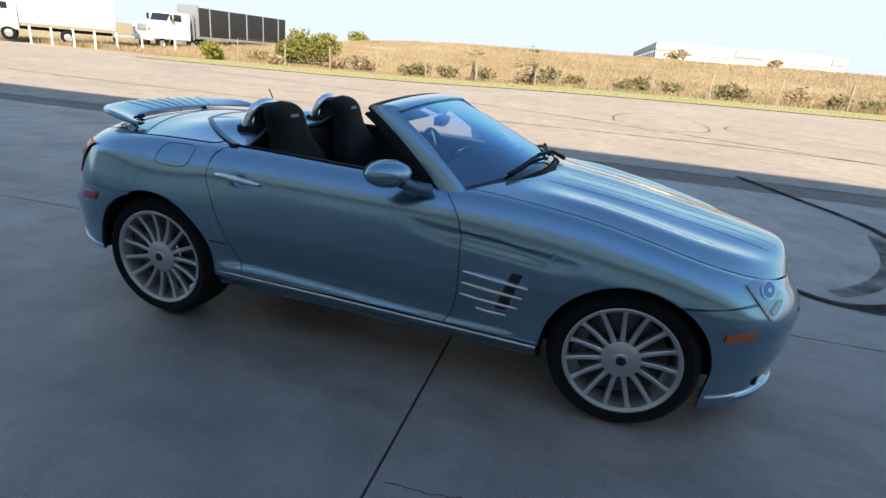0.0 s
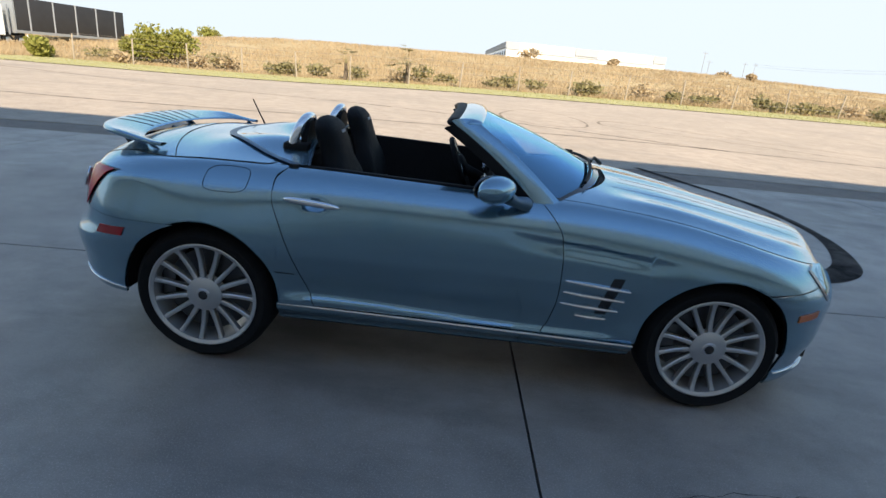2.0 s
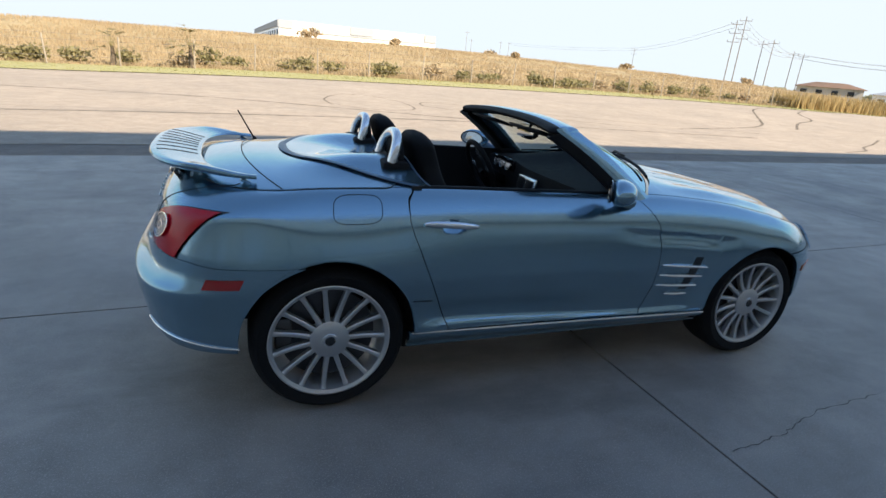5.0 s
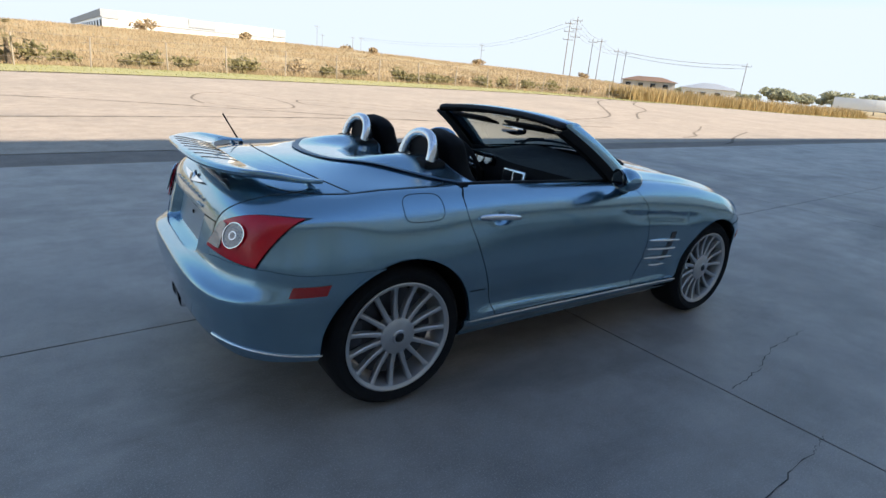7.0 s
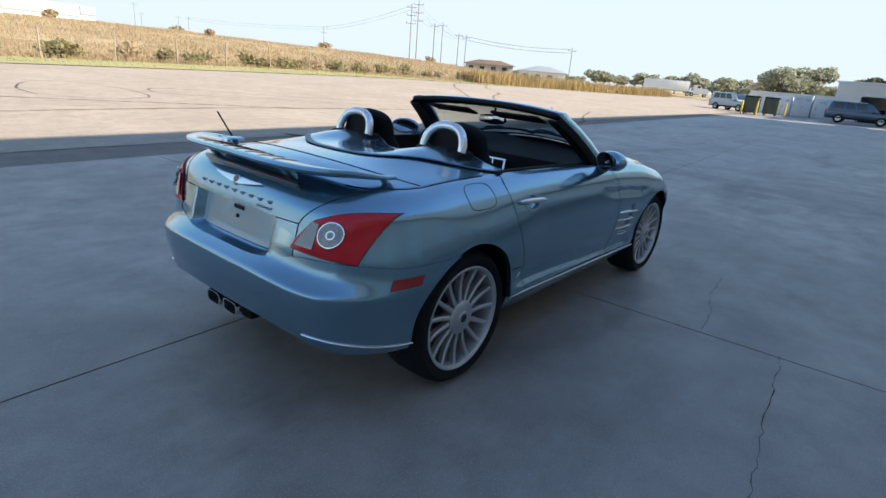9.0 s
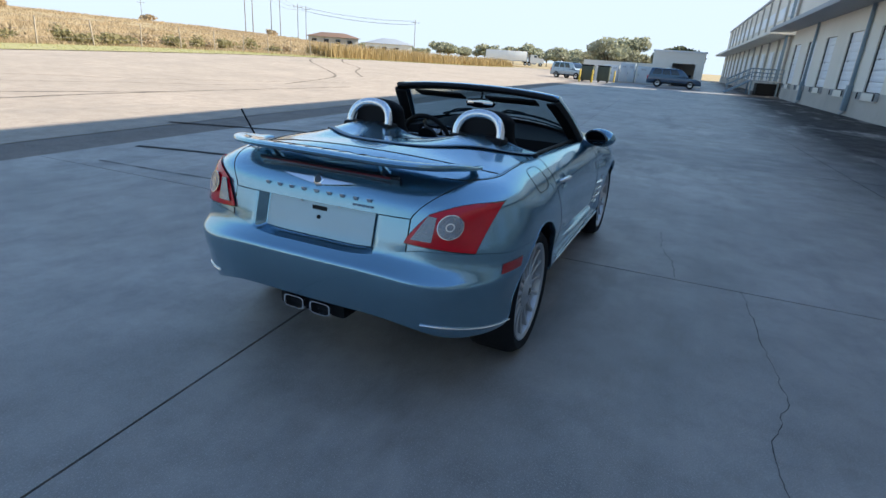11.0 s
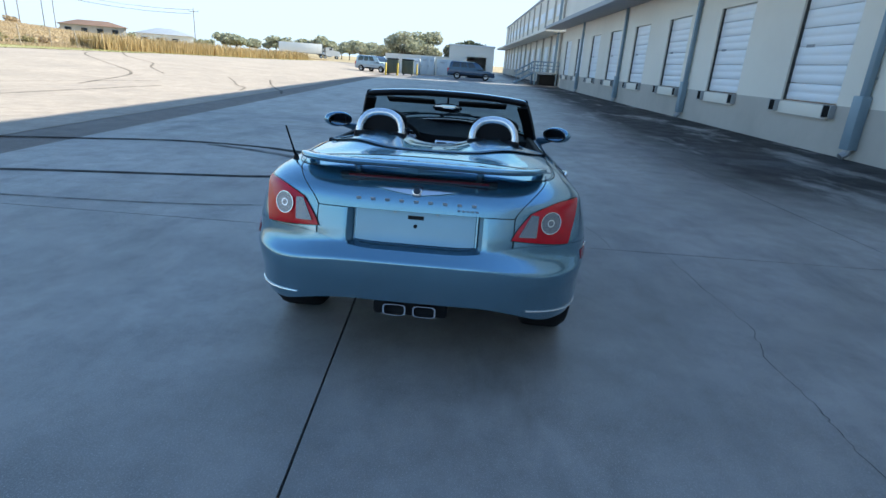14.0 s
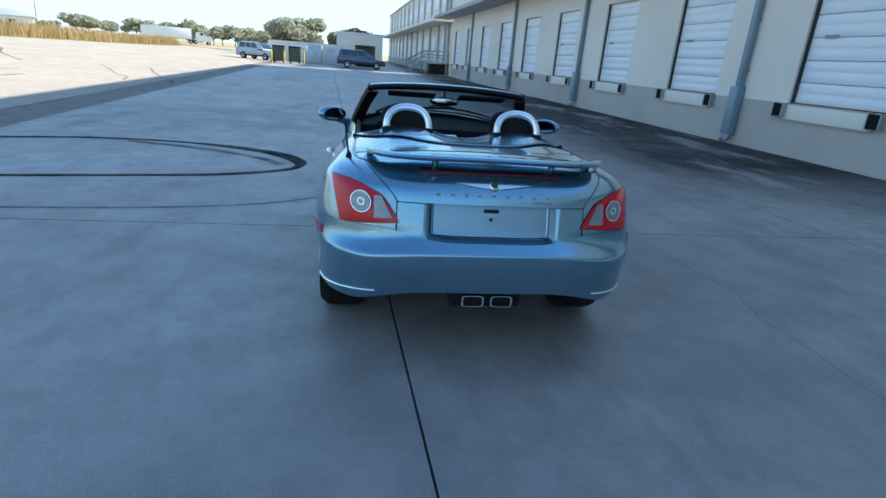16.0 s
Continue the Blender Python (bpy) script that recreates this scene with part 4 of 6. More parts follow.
def cab(parent, x0, length, width, z0, h, sleeper):
    """Lorry cab towards -x, with bonnet, screen, grille and lamps."""
    prof = [(0.0, 0.25), (0.0, 0.52), (0.10, 0.58), (0.42, 0.64), (0.52, 0.96), (0.60, 1.0), (1.0, 1.0), (1.0, 0.0), (0.05, 0.0)]
    bm = bmesh.new()
    a = [bm.verts.new((x0 + p[0] * length, -width / 2, z0 + p[1] * h)) for p in prof]
    b = [bm.verts.new((x0 + p[0] * length, width / 2, z0 + p[1] * h)) for p in prof]
    bm.faces.new(a[::-1])
    bm.faces.new(b)
    for i in range(len(prof)):
        j = (i + 1) % len(prof)
        bm.faces.new((a[i], a[j], b[j], b[i]))
    bmesh.ops.recalc_face_normals(bm, faces=bm.faces)
    bmesh.ops.bevel(bm, geom=list(bm.edges), offset=0.06, segments=2, affect="EDGES")
    c = part("cab", bm, M["white_truck"], parent, "white lorry cab")
    part("windscreen", boxm((0.04, width * 0.86, 0.30 * h), (x0 + 0.462 * length, 0, z0 + 0.80 * h), ry=math.degrees(math.atan2(0.10 * length, 0.32 * h))), M["darkglass"], c)
    for s in (-1, 1):
        part("side_window", boxm((0.20 * length, 0.04, 0.24 * h), (x0 + 0.66 * length, s * width / 2, z0 + 0.80 * h), bevel=0.01), M["darkglass"], c)
        part("headlight", boxm((0.06, 0.3, 0.2), (x0 + 0.0, s * width * 0.36, z0 + 0.34 * h), bevel=0.02), M["lamp_clear"], c)
        part("mirror", boxm((0.1, 0.2, 0.5), (x0 + 0.45 * length, s * (width / 2 + 0.2), z0 + 0.80 * h), bevel=0.03), M["black"], c)
        part("step_tank", boxm((0.3 * length, 0.3, 0.35), (x0 + 0.72 * length, s * width * 0.44, z0 - 0.2), bevel=0.05), M["steel"], c)
    part("grille", boxm((0.05, width * 0.5, 0.26 * h), (x0 - 0.01, 0, z0 + 0.38 * h), bevel=0.01), M["steel"], c)
    part("bumper", boxm((0.25, width, 0.35), (x0, 0, z0 + 0.02 * h), bevel=0.05), M["white_truck"], c)
    return c


def box_truck(m):
    t = thing("box_truck", "white box truck parked beyond the bollards", "truck", m=m)
    cab(t, -3.75, 2.1, 2.3, 0.75, 2.0, False)
    part("cargo_box", boxm((6.1, 2.5, 2.75), (1.5, 0, 2.65), bevel=0.03), M["white_truck"], t, "plain white cargo box")
    part("frame_rail", boxm((8.4, 0.9, 0.22), (0.2, 0, 0.92)), M["black"], t)
    part("underride", boxm((0.15, 2.3, 0.2), (4.5, 0, 0.6)), M["black"], t)
    part("lift_gate", boxm((1.5, 2.3, 0.2), (5.1, 0, 0.9), bevel=0.02), M["grey_panel"], t)
    for x in (-2.3, 1.3):
        for s in (-1, 1):
            truck_wheel(t, x, s * 1.02, 0.48)
    return t


def semi(m, label, tarp):
    t = thing("semi_truck", label, "truck", m=m)
    cab(t, -5.0, 4.2, 2.45, 0.85, 2.35, True)
    part("frame_rail", boxm((6.6, 0.9, 0.25), (-1.6, 0, 0.98)), M["black"], t)
    tr = part("trailer", boxm((12.5, 2.5, 2.55 if tarp else 2.8), (6.6, 0, 2.62), bevel=0.03), M["tarp"] if tarp else M["white_truck"], t, "dark tarped trailer" if tarp else "long white trailer")
    part("deck", boxm((13.0, 2.5, 0.22), (6.6, 0, 1.24)), M["steel"], tr)
    part("headboard", boxm((0.15, 2.55, 3.0), (0.15, 0, 2.6)), M["steel"], tr)
    for k in range(5):
        part("rib", boxm((0.12, 2.58, 2.6 if tarp else 2.82), (1.6 + 2.5 * k, 0, 2.62)), M["grey_panel"] if tarp else M["white"], tr)
    for k in range(4):
        part("rack_bar", boxm((0.06, 2.3, 0.08), (-0.35, 0, 1.5 + 0.5 * k)), M["steel"], t)
    for s in (-1, 1):
        part("rack_post", boxm((0.1, 0.1, 2.3), (-0.35, s * 1.1, 2.1)), M["steel"], t)
    for x in (-4.0, -0.6, 0.6, 10.6, 11.8):
        for s in (-1, 1):
            truck_wheel(t, x, s * 1.02, 0.5)
    return t


def at_polar(az, d, cx=2.17, cy=-3.01):
    return cx + d * math.cos(radians(az)), cy + d * math.sin(radians(az))


box_truck(pose(-40.4, 31.0, -0.46, 0, 0, 50))
x, y = at_polar(130.9, 61)
semi(pose(x, y, -0.45, 0, 0, 84), "white semi truck with dark tarped flatbed trailer", True)
x, y = polar(16.8, 178)
semi(pose(x, y, 0.2, 0, 0, 19 + 90), "distant white semi truck with long white trailer", False)


def bollard(m, mat_, label, h=1.0, r=0.07):
    b = thing("bollard", label, "bollard", "bollards", m)
    part("pipe", lathe([(r, -0.1), (r, h - 0.03), (r * 0.7, h), (0.0, h + 0.02)], 14, "z"), mat_, b)
    return b


for az, d in ((142.5, 50), (141.1, 50.5), (139.6, 50.5), (138.1, 50.5), (136.5, 51), (134.6, 51.5), (132.0, 52), (129.4, 53)):
    x, y = at_polar(az, d)
    bollard(pose(x, y, -0.46), M["white"], "white steel pipe bollard beside the yard", 1.15)


def suv(m, paint, label, L=4.6, W=1.8, H=1.65):
    c = thing("parked_car", label, "car", m=m)
    lower = curve((0.0, 0.55), (0.04, 0.78), (0.30, 0.92), (0.9, 1.0), (0.97, 0.98), (1.0, 0.75))
    bm = bmesh.new()
    def side(u, v):
        x = -L / 2 + L * u
        z = 0.32 + (H * 0.60 * lower(u) - 0.32) * v
        y = W / 2 * (1 - 0.10 * (2 * u - 1) ** 4) * (1 - 0.05 * (1 - v) ** 2 - 0.05 * v ** 3)
        return x, y, z
    sheet(lambda u, v: side(u, v), 28, 6, bm, flip=True)
    sheet(lambda u, v: (side(u, v)[0], -side(u, v)[1], side(u, v)[2]), 28, 6, bm)
    sheet(lambda u, v: (side(u, 1)[0], side(u, 1)[1] * (1 - 2 * v), side(u, 1)[2] + 0.03 * math.sin(math.pi * v)), 28, 8, bm, flip=False)
    for u0 in (0.0, 1.0):
        sheet(lambda u, v: (side(u0, v)[0], side(u0, v)[1] * (1 - 2 * u), side(u0, v)[2]), 8, 6, bm, flip=u0 > 0.5)
    bmesh.ops.remove_doubles(bm, verts=bm.verts, dist=1e-4)
    bmesh.ops.recalc_face_normals(bm, faces=bm.faces)
    b = part("body", bm, paint, c)
    def house(u, v, inset=0.0):
        x = -L / 2 + L * (0.24 + 0.73 * u) + (0.20 * L * v * (1 - u) ** 1.5) - 0.05 * L * v * u
        z = H * 0.585 + (H * 0.40 - inset) * math.sin(math.pi / 2 * v) ** 0.9
        y = W / 2 * (0.93 - 0.17 * v)
        return x, y, z
    bm = bmesh.new()
    sheet(lambda u, v: house(u, v), 20, 8, bm, flip=True)
    sheet(lambda u, v: (house(u, v)[0], -house(u, v)[1], house(u, v)[2]), 20, 8, bm)
    sheet(lambda u, v: (house(u, 1)[0], house(u, 1)[1] * (1 - 2 * v), house(u, 1)[2] + 0.04 * math.sin(math.pi * v)), 20, 8, bm)
    for u0 in (0.0, 1.0):
        sheet(lambda u, v: (house(u0, v)[0], house(u0, v)[1] * (1 - 2 * u), house(u0, v)[2]), 8, 8, bm, flip=u0 > 0.5)
    bmesh.ops.remove_doubles(bm, verts=bm.verts, dist=1e-4)
    bmesh.ops.recalc_face_normals(bm, faces=bm.faces)
    part("roof", bm, paint, c)
    for s in (-1, 1):
        for a, e in ((0.20, 0.42), (0.45, 0.66), (0.69, 0.92)):
            def win(u, v):
                p = house(a + (e - a) * u, 0.12 + 0.60 * v)
                return (p[0], s * (p[1] + 0.008), p[2])
            part("side_window", sheet(win, 4, 3, thick=0.004, flip=s > 0), M["darkglass"], c)
        part("headlight", boxm((0.12, 0.36, 0.16), (-L / 2 + 0.08, s * W * 0.36, H * 0.43), bevel=0.03), M["lamp_clear"], c)
        part("tail_light", boxm((0.08, 0.16, 0.35), (L / 2 - 0.03, s * W * 0.40, H * 0.50), bevel=0.02), M["red_lens"], c)
        part("mirror", boxm((0.12, 0.2, 0.14), (-L * 0.17, s * (W / 2 + 0.06), H * 0.62), bevel=0.03), paint, c)
        part("trim", boxm((L * 0.8, 0.03, 0.12), (0, s * W * 0.485, 0.40), bevel=0.01), M["black"], c)
    part("windscreen", sheet(lambda u, v: (house(0.0, 0.1 + 0.75 * v)[0] - 0.012, (house(0.0, 0.1 + 0.75 * v)[1] - 0.08) * (1 - 2 * u), house(0.0, 0.1 + 0.75 * v)[2] + 0.006), 6, 4), M["darkglass"], c)
    for x in (-L * 0.31, L * 0.29):
        for s in (-1, 1):
            truck_wheel(c, x, s * (W / 2 - 0.11), 0.34, 0.22)
    return c


suv(pose(53.0, 1.0, 0.03, 0, 0, 90), M["suv"], "dark blue parked estate SUV beside a white hut")
suv(pose(58.0, 11.4, 0.0, 0, 0, 60), M["suv2"], "pale blue-silver parked SUV beside the yard")


def hut():
    h = thing("hut", "flat-roofed white block hut with open doorway", "hut", m=pose(61.5, 1.2, 0, 0, 0, 2))
    part("front_wall", boxm((0.2, 2.0, 3.35), (0, 1.6, 1.675)), M["wall_up"], h)
    part("front_wall", boxm((0.2, 0.8, 3.35), (0, -2.0, 1.675)), M["wall_up"], h)
    part("lintel", boxm((0.2, 2.2, 1.1), (0, -0.5, 2.80)), M["wall_up"], h)
    part("side_wall", boxm((4.0, 0.2, 3.35), (2.1, 2.5, 1.675)), M["wall_up"], h)
    part("side_wall", boxm((4.0, 0.2, 3.35), (2.1, -2.3, 1.675)), M["wall_up"], h)
    part("back_wall", boxm((0.2, 5.0, 3.35), (4.1, 0.1, 1.675)), M["wall_up"], h)
    part("roof", boxm((4.4, 5.2, 0.15), (2.0, 0.1, 3.42), bevel=0.02), M["white"], h)
    part("shelf", boxm((0.8, 1.8, 1.2), (1.5, -0.5, 0.6), bevel=0.02), M["black"], h)


hut()


def cabinet(x, y, w, h, d, mat_, label):
    c = thing("utility_cabinet", label, "utility cabinet", "utility cabinets", pose(x, y, 0, 0, 0, 0))
    part("body", boxm((d, w, h), (0, 0, h / 2), bevel=0.02), mat_, c)
    part("plinth", boxm((d + 0.1, w + 0.1, 0.1), (0, 0, 0.05)), M["wall_low"], c)
    n = max(1, round(w / 0.9))
    for k in range(n):
        q = part("door", boxm((0.03, w / n - 0.06, h - 0.3), (-d / 2 - 0.012, -w / 2 + (k + 0.5) * w / n, h / 2 + 0.02), bevel=0.008), mat_, c)
        part("handle", boxm((0.03, 0.03, 0.16), (-d / 2 - 0.04, -w / 2 + (k + 0.88) * w / n, h * 0.5)), M["black"], q)
        for j in range(3):
            part("louvre", boxm((0.02, w / n * 0.5, 0.03), (-d / 2 - 0.032, -w / 2 + (k + 0.45) * w / n, h * 0.78 + 0.06 * j)), M["grey_panel"], q)


M["pale_blue"] = mat("pale_blue_steel", (0.52, 0.58, 0.62), 0.5, 0.1, var=0.2, scale=2, big=0.2)
cabinet(60.5, 3.9, 2.2, 1.75, 1.0, M["pale_blue"], "pale blue-grey steel utility cabinet on plinth")
cabinet(60.3, 6.0, 1.5, 1.95, 1.0, M["pale_blue"], "tall pale utility cabinet with louvred doors")
cabinet(60.6, 7.7, 1.5, 1.7, 1.0, M["white"], "white steel utility cabinet on plinth")
wall_l = tagged(finish("wall_east", boxm((0.25, 9.0, 2.1), (64.4, 7.0, 1.05)), M["wall_up"]), "low cream yard wall behind the cabinets", "wall", kind="structure")


def dumpster(x, y):
    d = thing("dumpster", "olive green steel dumpster with black lid", "dumpster", "dumpsters", pose(x, y, 0.02, 0, 0, 4))
    bm = bmesh.new()
    box(bm, (1.4, 1.1, 1.25), (0, 0, 0.78), bevel=0.03)
    part("bin", bm, M["olive"], d)
    for k in range(3):
        part("rib", boxm((0.04, 0.06, 1.2), (-0.72, -0.4 + 0.4 * k, 0.78), bevel=0.01), M["olive"], d)
    part("lid", boxm((1.45, 1.14, 0.06), (0, 0, 1.44), ry=4, bevel=0.02), M["black"], d, "black plastic lid")
    for a in (-0.5, 0.5):
        part("caster", lathe([(0, -0.04), (0.08, -0.04), (0.08, 0.04), (0, 0.04)], 12, "y"), M["rubber"], d).matrix_basis = pose(a, 0.4, 0.08)
        part("caster", lathe([(0, -0.04), (0.08, -0.04), (0.08, 0.04), (0, 0.04)], 12, "y"), M["rubber"], d).matrix_basis = pose(a, -0.4, 0.08)


dumpster(52.0, 8.6)
dumpster(52.9, 7.25)
for x, y in ((50.9, 9.1), (51.2, 8.0), (57.6, 6.9)):
    bollard(pose(x, y, 0.0), M["yellow"], "yellow steel bollard guarding the yard equipment", 1.1, 0.08)


# steel stair and landing at the end of the docks
def dock_stair():
    s = thing("dock_stair", "grey-blue steel stair and landing by the docks", "stair", m=WM @ pose(53.2, -0.55, 0, 0, 0, 90))
    part("landing", boxm((2.4, 2.6, 0.1), (1.25, 0, 1.16), bevel=0.01), M["steel"], s)
    for k in range(6):
        part("tread", boxm((0.28, 1.2, 0.04), (2.6 + 0.28 * k, 0.6, 1.02 - 0.18 * k)), M["steel"], s)
    for y in (0.0, 1.25):
        part("stringer", tube([(2.4, y, 1.14), (4.2, y, 0.05)], 0.07, 6), M["blue_steel"], s)
        for h in (0.5, 0.98):
            part("handrail", tube([(2.42, y, 1.16 + h), (4.2, y, 0.12 + h)], 0.035, 6), M["blue_steel"], s)
        for k in range(3):
            x = 2.75 + 0.65 * k
            part("baluster", tube([(x, y, 1.1 - 0.61 * (x - 2.4)), (x, y, 2.1 - 0.6 * (x - 2.4))], 0.03, 6), M["blue_steel"], s)
    for y in (-1.25, 1.25):
        for h in (0.35, 0.65, 0.98):
            part("handrail", tube([(0.1, y, 1.16 + h), (2.4, y, 1.16 + h)], 0.035, 6), M["blue_steel"], s)
        for k in range(5):
            part("baluster", tube([(0.12 + 0.57 * k, y, 1.16), (0.12 + 0.57 * k, y, 2.14)], 0.03, 6), M["blue_steel"], s)
    for h in (0.35, 0.65, 0.98):
        part("handrail", tube([(2.4, -1.25, 1.16 + h), (2.4, -0.1, 1.16 + h)], 0.035, 6), M["blue_steel"], s)
    for x in (0.3, 2.3):
        for y in (-1.2, 1.2):
            part("leg", boxm((0.12, 0.12, 1.14), (x, y, 0.57)), M["blue_steel"], s)
    # plain black block filling the space below the landing
    part("dark_block", boxm((1.6, 1.9, 0.95), (1.0, 0.0, 0.5)), M["black"], s, "plain black block under the landing")


dock_stair()


# farther wing of the warehouse with its canopy and doors
def far_wing():
    w = tagged(new("wall_far"), "cream far warehouse wing with canopy and pale doors", "warehouse wall", kind="structure")
    w.matrix_basis = WM @ pose(51.3, -0.6, 0)
    part("wall", boxm((75, 0.3, 9.4), (37.6, -0.15, 4.7)), M["wall_up"], w)
    part("dado", boxm((75, 0.1, 1.1), (37.6, 0.06, 0.55)), M["wall_low"], w)
    part("canopy", boxm((74, 1.9, 0.3), (37.5, 0.95, 5.0), bevel=0.02), M["wall_up"], w, "flat canopy along the wing")
    part("coping", boxm((75.2, 0.5, 0.25), (37.6, -0.1, 9.5)), M["grey_panel"], w)
    for k in range(12):
        part("pilaster", boxm((0.25, 0.16, 9.2), (2 + 6 * k, 0.09, 4.6)), M["wall_low"], w)
    for k in range(11):
        part("dock_panel", boxm((2.4, 0.08, 2.7), (5 + 6 * k, 0.05, 2.5), bevel=0.01), M["dock_door"], w)
        part("high_window", boxm((3.6, 0.08, 1.1), (5 + 6 * k, 0.05, 7.2), bevel=0.01), M["dock_door"], w)
    for k in range(3):
        part("ladder_rail", tube([(1.0 + 0.45 * k, 0.5, 1.2), (1.0 + 0.45 * k, 0.5, 10.0)], 0.05, 6), M["blue_steel"], w)
    for k in range(14):
        part("ladder_rung", tube([(1.0, 0.5, 1.6 + 0.6 * k), (1.9, 0.5, 1.6 + 0.6 * k)], 0.03, 5), M["blue_steel"], w)


far_wing()

# ---- the roadster ----
car = thing("sports_car", "blue-grey metallic two-seat roadster with open top and silver wheels", "car")

# body side: half width by height, and its swell along the car
_prof = curve((0.08, 0.73), (0.15, 0.765), (0.245, 0.80), (0.325, 0.832), (0.345, 0.838), (0.37, 0.838), (0.42, 0.836), (0.52, 0.845), (0.60, 0.855), (0.66, 0.853), (0.73, 0.845), (0.80, 0.832), (0.88, 0.812), (0.95, 0.786), (1.0, 0.76))
_swell = curve((-0.8, 0.018), (-0.35, 0.019), (0.0, 0.020), (0.32, 0.012), (0.7, -0.008), (1.2, -0.012), (1.8, -0.010), (2.1, -0.006), (2.4, 0.002), (2.7, 0.0))
_top_side = curve((0.0, 0.957), (0.4, 0.960), (1.0, 0.948), (1.5, 0.938), (1.7, 0.934), (2.0, 0.912), (2.25, 0.882), (2.5, 0.834))
_top_rear = curve((-1.0, 0.975), (-0.7, 0.968), (-0.4, 0.950), (-0.15, 0.947), (0.0, 0.957))
_top_front = curve((2.5, 0.834), (2.75, 0.770), (3.0, 0.718), (3.25, 0.690), (3.5, 0.675))
_rear_x = curve((0.15, -0.60), (0.22, -0.665), (0.32, -0.735), (0.42, -0.768), (0.54, -0.788), (0.588, -0.790), (0.604, -0.782), (0.616, -0.765), (0.635, -0.743), (0.66, -0.722), (0.72, -0.704), (0.80, -0.682), (0.86, -0.664), (0.91, -0.634), (0.945, -0.588), (0.965, -0.548), (0.985, -0.50))
_front_x = curve((0.08, 3.06), (0.13, 3.15), (0.185, 3.175), (0.20, 3.150), (0.25, 3.155), (0.40, 3.19), (0.54, 3.20), (0.60, 3.175), (0.66, 3.13), (0.72, 3.09), (0.78, 3.045), (0.84, 2.96), (0.90, 2.90))
X_REAR, X_FRONT = 0.0, 2.45
ARCH_R, ARCH_F = (0.0, 0.335, 0.368), (2.40, 0.322, 0.357)


def shoulder(g):
    return _top_rear(g) if g < 0 else _top_front(g) if g > 2.5 else _top_side(g)


def half_width(x, z, zt):
    w = _prof(z) + _swell(x) * smooth(1.0, 0.6, z)
    # raised crease low on the door, and the shallow hollow above it
    lo = 0.372 - 0.042 * smooth(0.4, 1.7, x)
    w -= 0.020 * smooth(lo - 0.004, lo + 0.022, z) * (1 - smooth(lo + 0.022, lo + 0.16, z)) * smooth(0.34, 0.5, x) * smooth(1.99, 1.85, x)
    # spear-shaped step behind the front wheel
    e = 0.788 - 0.050 * smooth(1.55, 2.25, x) + 0.032 * smooth(1.62, 1.30, x)
    d = z - e
    w -= 0.017 * smooth(1.30, 1.72, x) * smooth(2.22, 1.92, x) * smooth(-0.085, -0.026, d) * (1 - smooth(-0.020, 0.0, d))
    # broad shoulders over the wheels, tighter along the doors
    r = 0.17 + 0.05 * smooth(1.55, 1.95, x) + 0.03 * smooth(0.35, 0.1, x) - 0.10 * smooth(0.0, -0.32, x)
    k = max(0.0, (z - (zt - r)) / r)
    return w - 0.112 * (1 - math.sqrt(max(0.0, 1 - min(k, 1.0) ** 2)))


def rear_drop(g):
    """The bumper's upper crease falls from the plate towards the corners."""
    return 0.034 * smooth(0.95, 0.60, -g)


def body(g, z, out=0.0):
    """A point of the right-hand body shell: g runs round the plan from the tail's middle (-1) along the side (its x) to the nose's middle (3.5)."""
    zt = shoulder(g)
    if g < 0:
        ph = -g * math.pi / 2
        zz = z + rear_drop(g) * smooth(0.44, 0.54, z) * smooth(0.72, 0.64, z)
        L = X_REAR - _rear_x(zz)
        n = 3.6 - 0.6 * smooth(0.86, 0.96, z)
        s, c = math.sin(ph) ** (2 / n), math.cos(ph) ** (2 / n)
        x = X_REAR - L * s
        y = half_width(x, z, zt) * c
    elif g > 2.5:
        ph = (g - 2.5) * math.pi / 2
        L = _front_x(z) - X_FRONT
        s, c = math.sin(ph) ** (2 / 2.3), math.cos(ph) ** (2 / 2.3)
        x = X_FRONT + L * s
        y = half_width(x, z, zt) * c
    else:
        x = g * X_FRONT / 2.5 if g > 0 else g
        y = half_width(x, z, zt)
    p = Vector((x, -y, z))
    if out:
        e = 0.004
        a = body(g + e if g < 3.49 else g - e, z) - p
        if g >= 3.49:
            a = -a
        b = body(g, min(z + e, 0.99)) - body(g, z - e)
        n = a.cross(b)
        if n.length > 1e-9:
            p += n.normalized() * out
    return p


def g_of_x(x, z):
    """Where on the plan line the shell has that x."""
    if 0 <= x <= X_FRONT:
        return x * 2.5 / X_FRONT
    a, b = (-1.0, 0.0) if x < 0 else (2.5, 3.5)
    for _ in range(26):
        m = (a + b) / 2
        if body(m, z).x < x:
            a = m
        else:
            b = m
    return (a + b) / 2


def g_of_y(y, z):
    """Where on the tail the shell has that half width."""
    a, b = -1.0, -0.001
    for _ in range(30):
        m = (a + b) / 2
        if -body(m, z).y < y:
            a = m
        else:
            b = m
    return (a + b) / 2


def arch_x(arch, z, sign):
    d = arch[2] ** 2 - max(z - arch[1], 0.0) ** 2
    return arch[0] + sign * math.sqrt(max(d, 0.0))


def arch_z(x):
    for a in (ARCH_R, ARCH_F):
        d = a[2] ** 2 - (x - a[0]) ** 2
        if d > 0:
            return a[1] + math.sqrt(d)
    return 0.0


def mirrored(p):
    return Vector((p.x, -p.y, p.z))


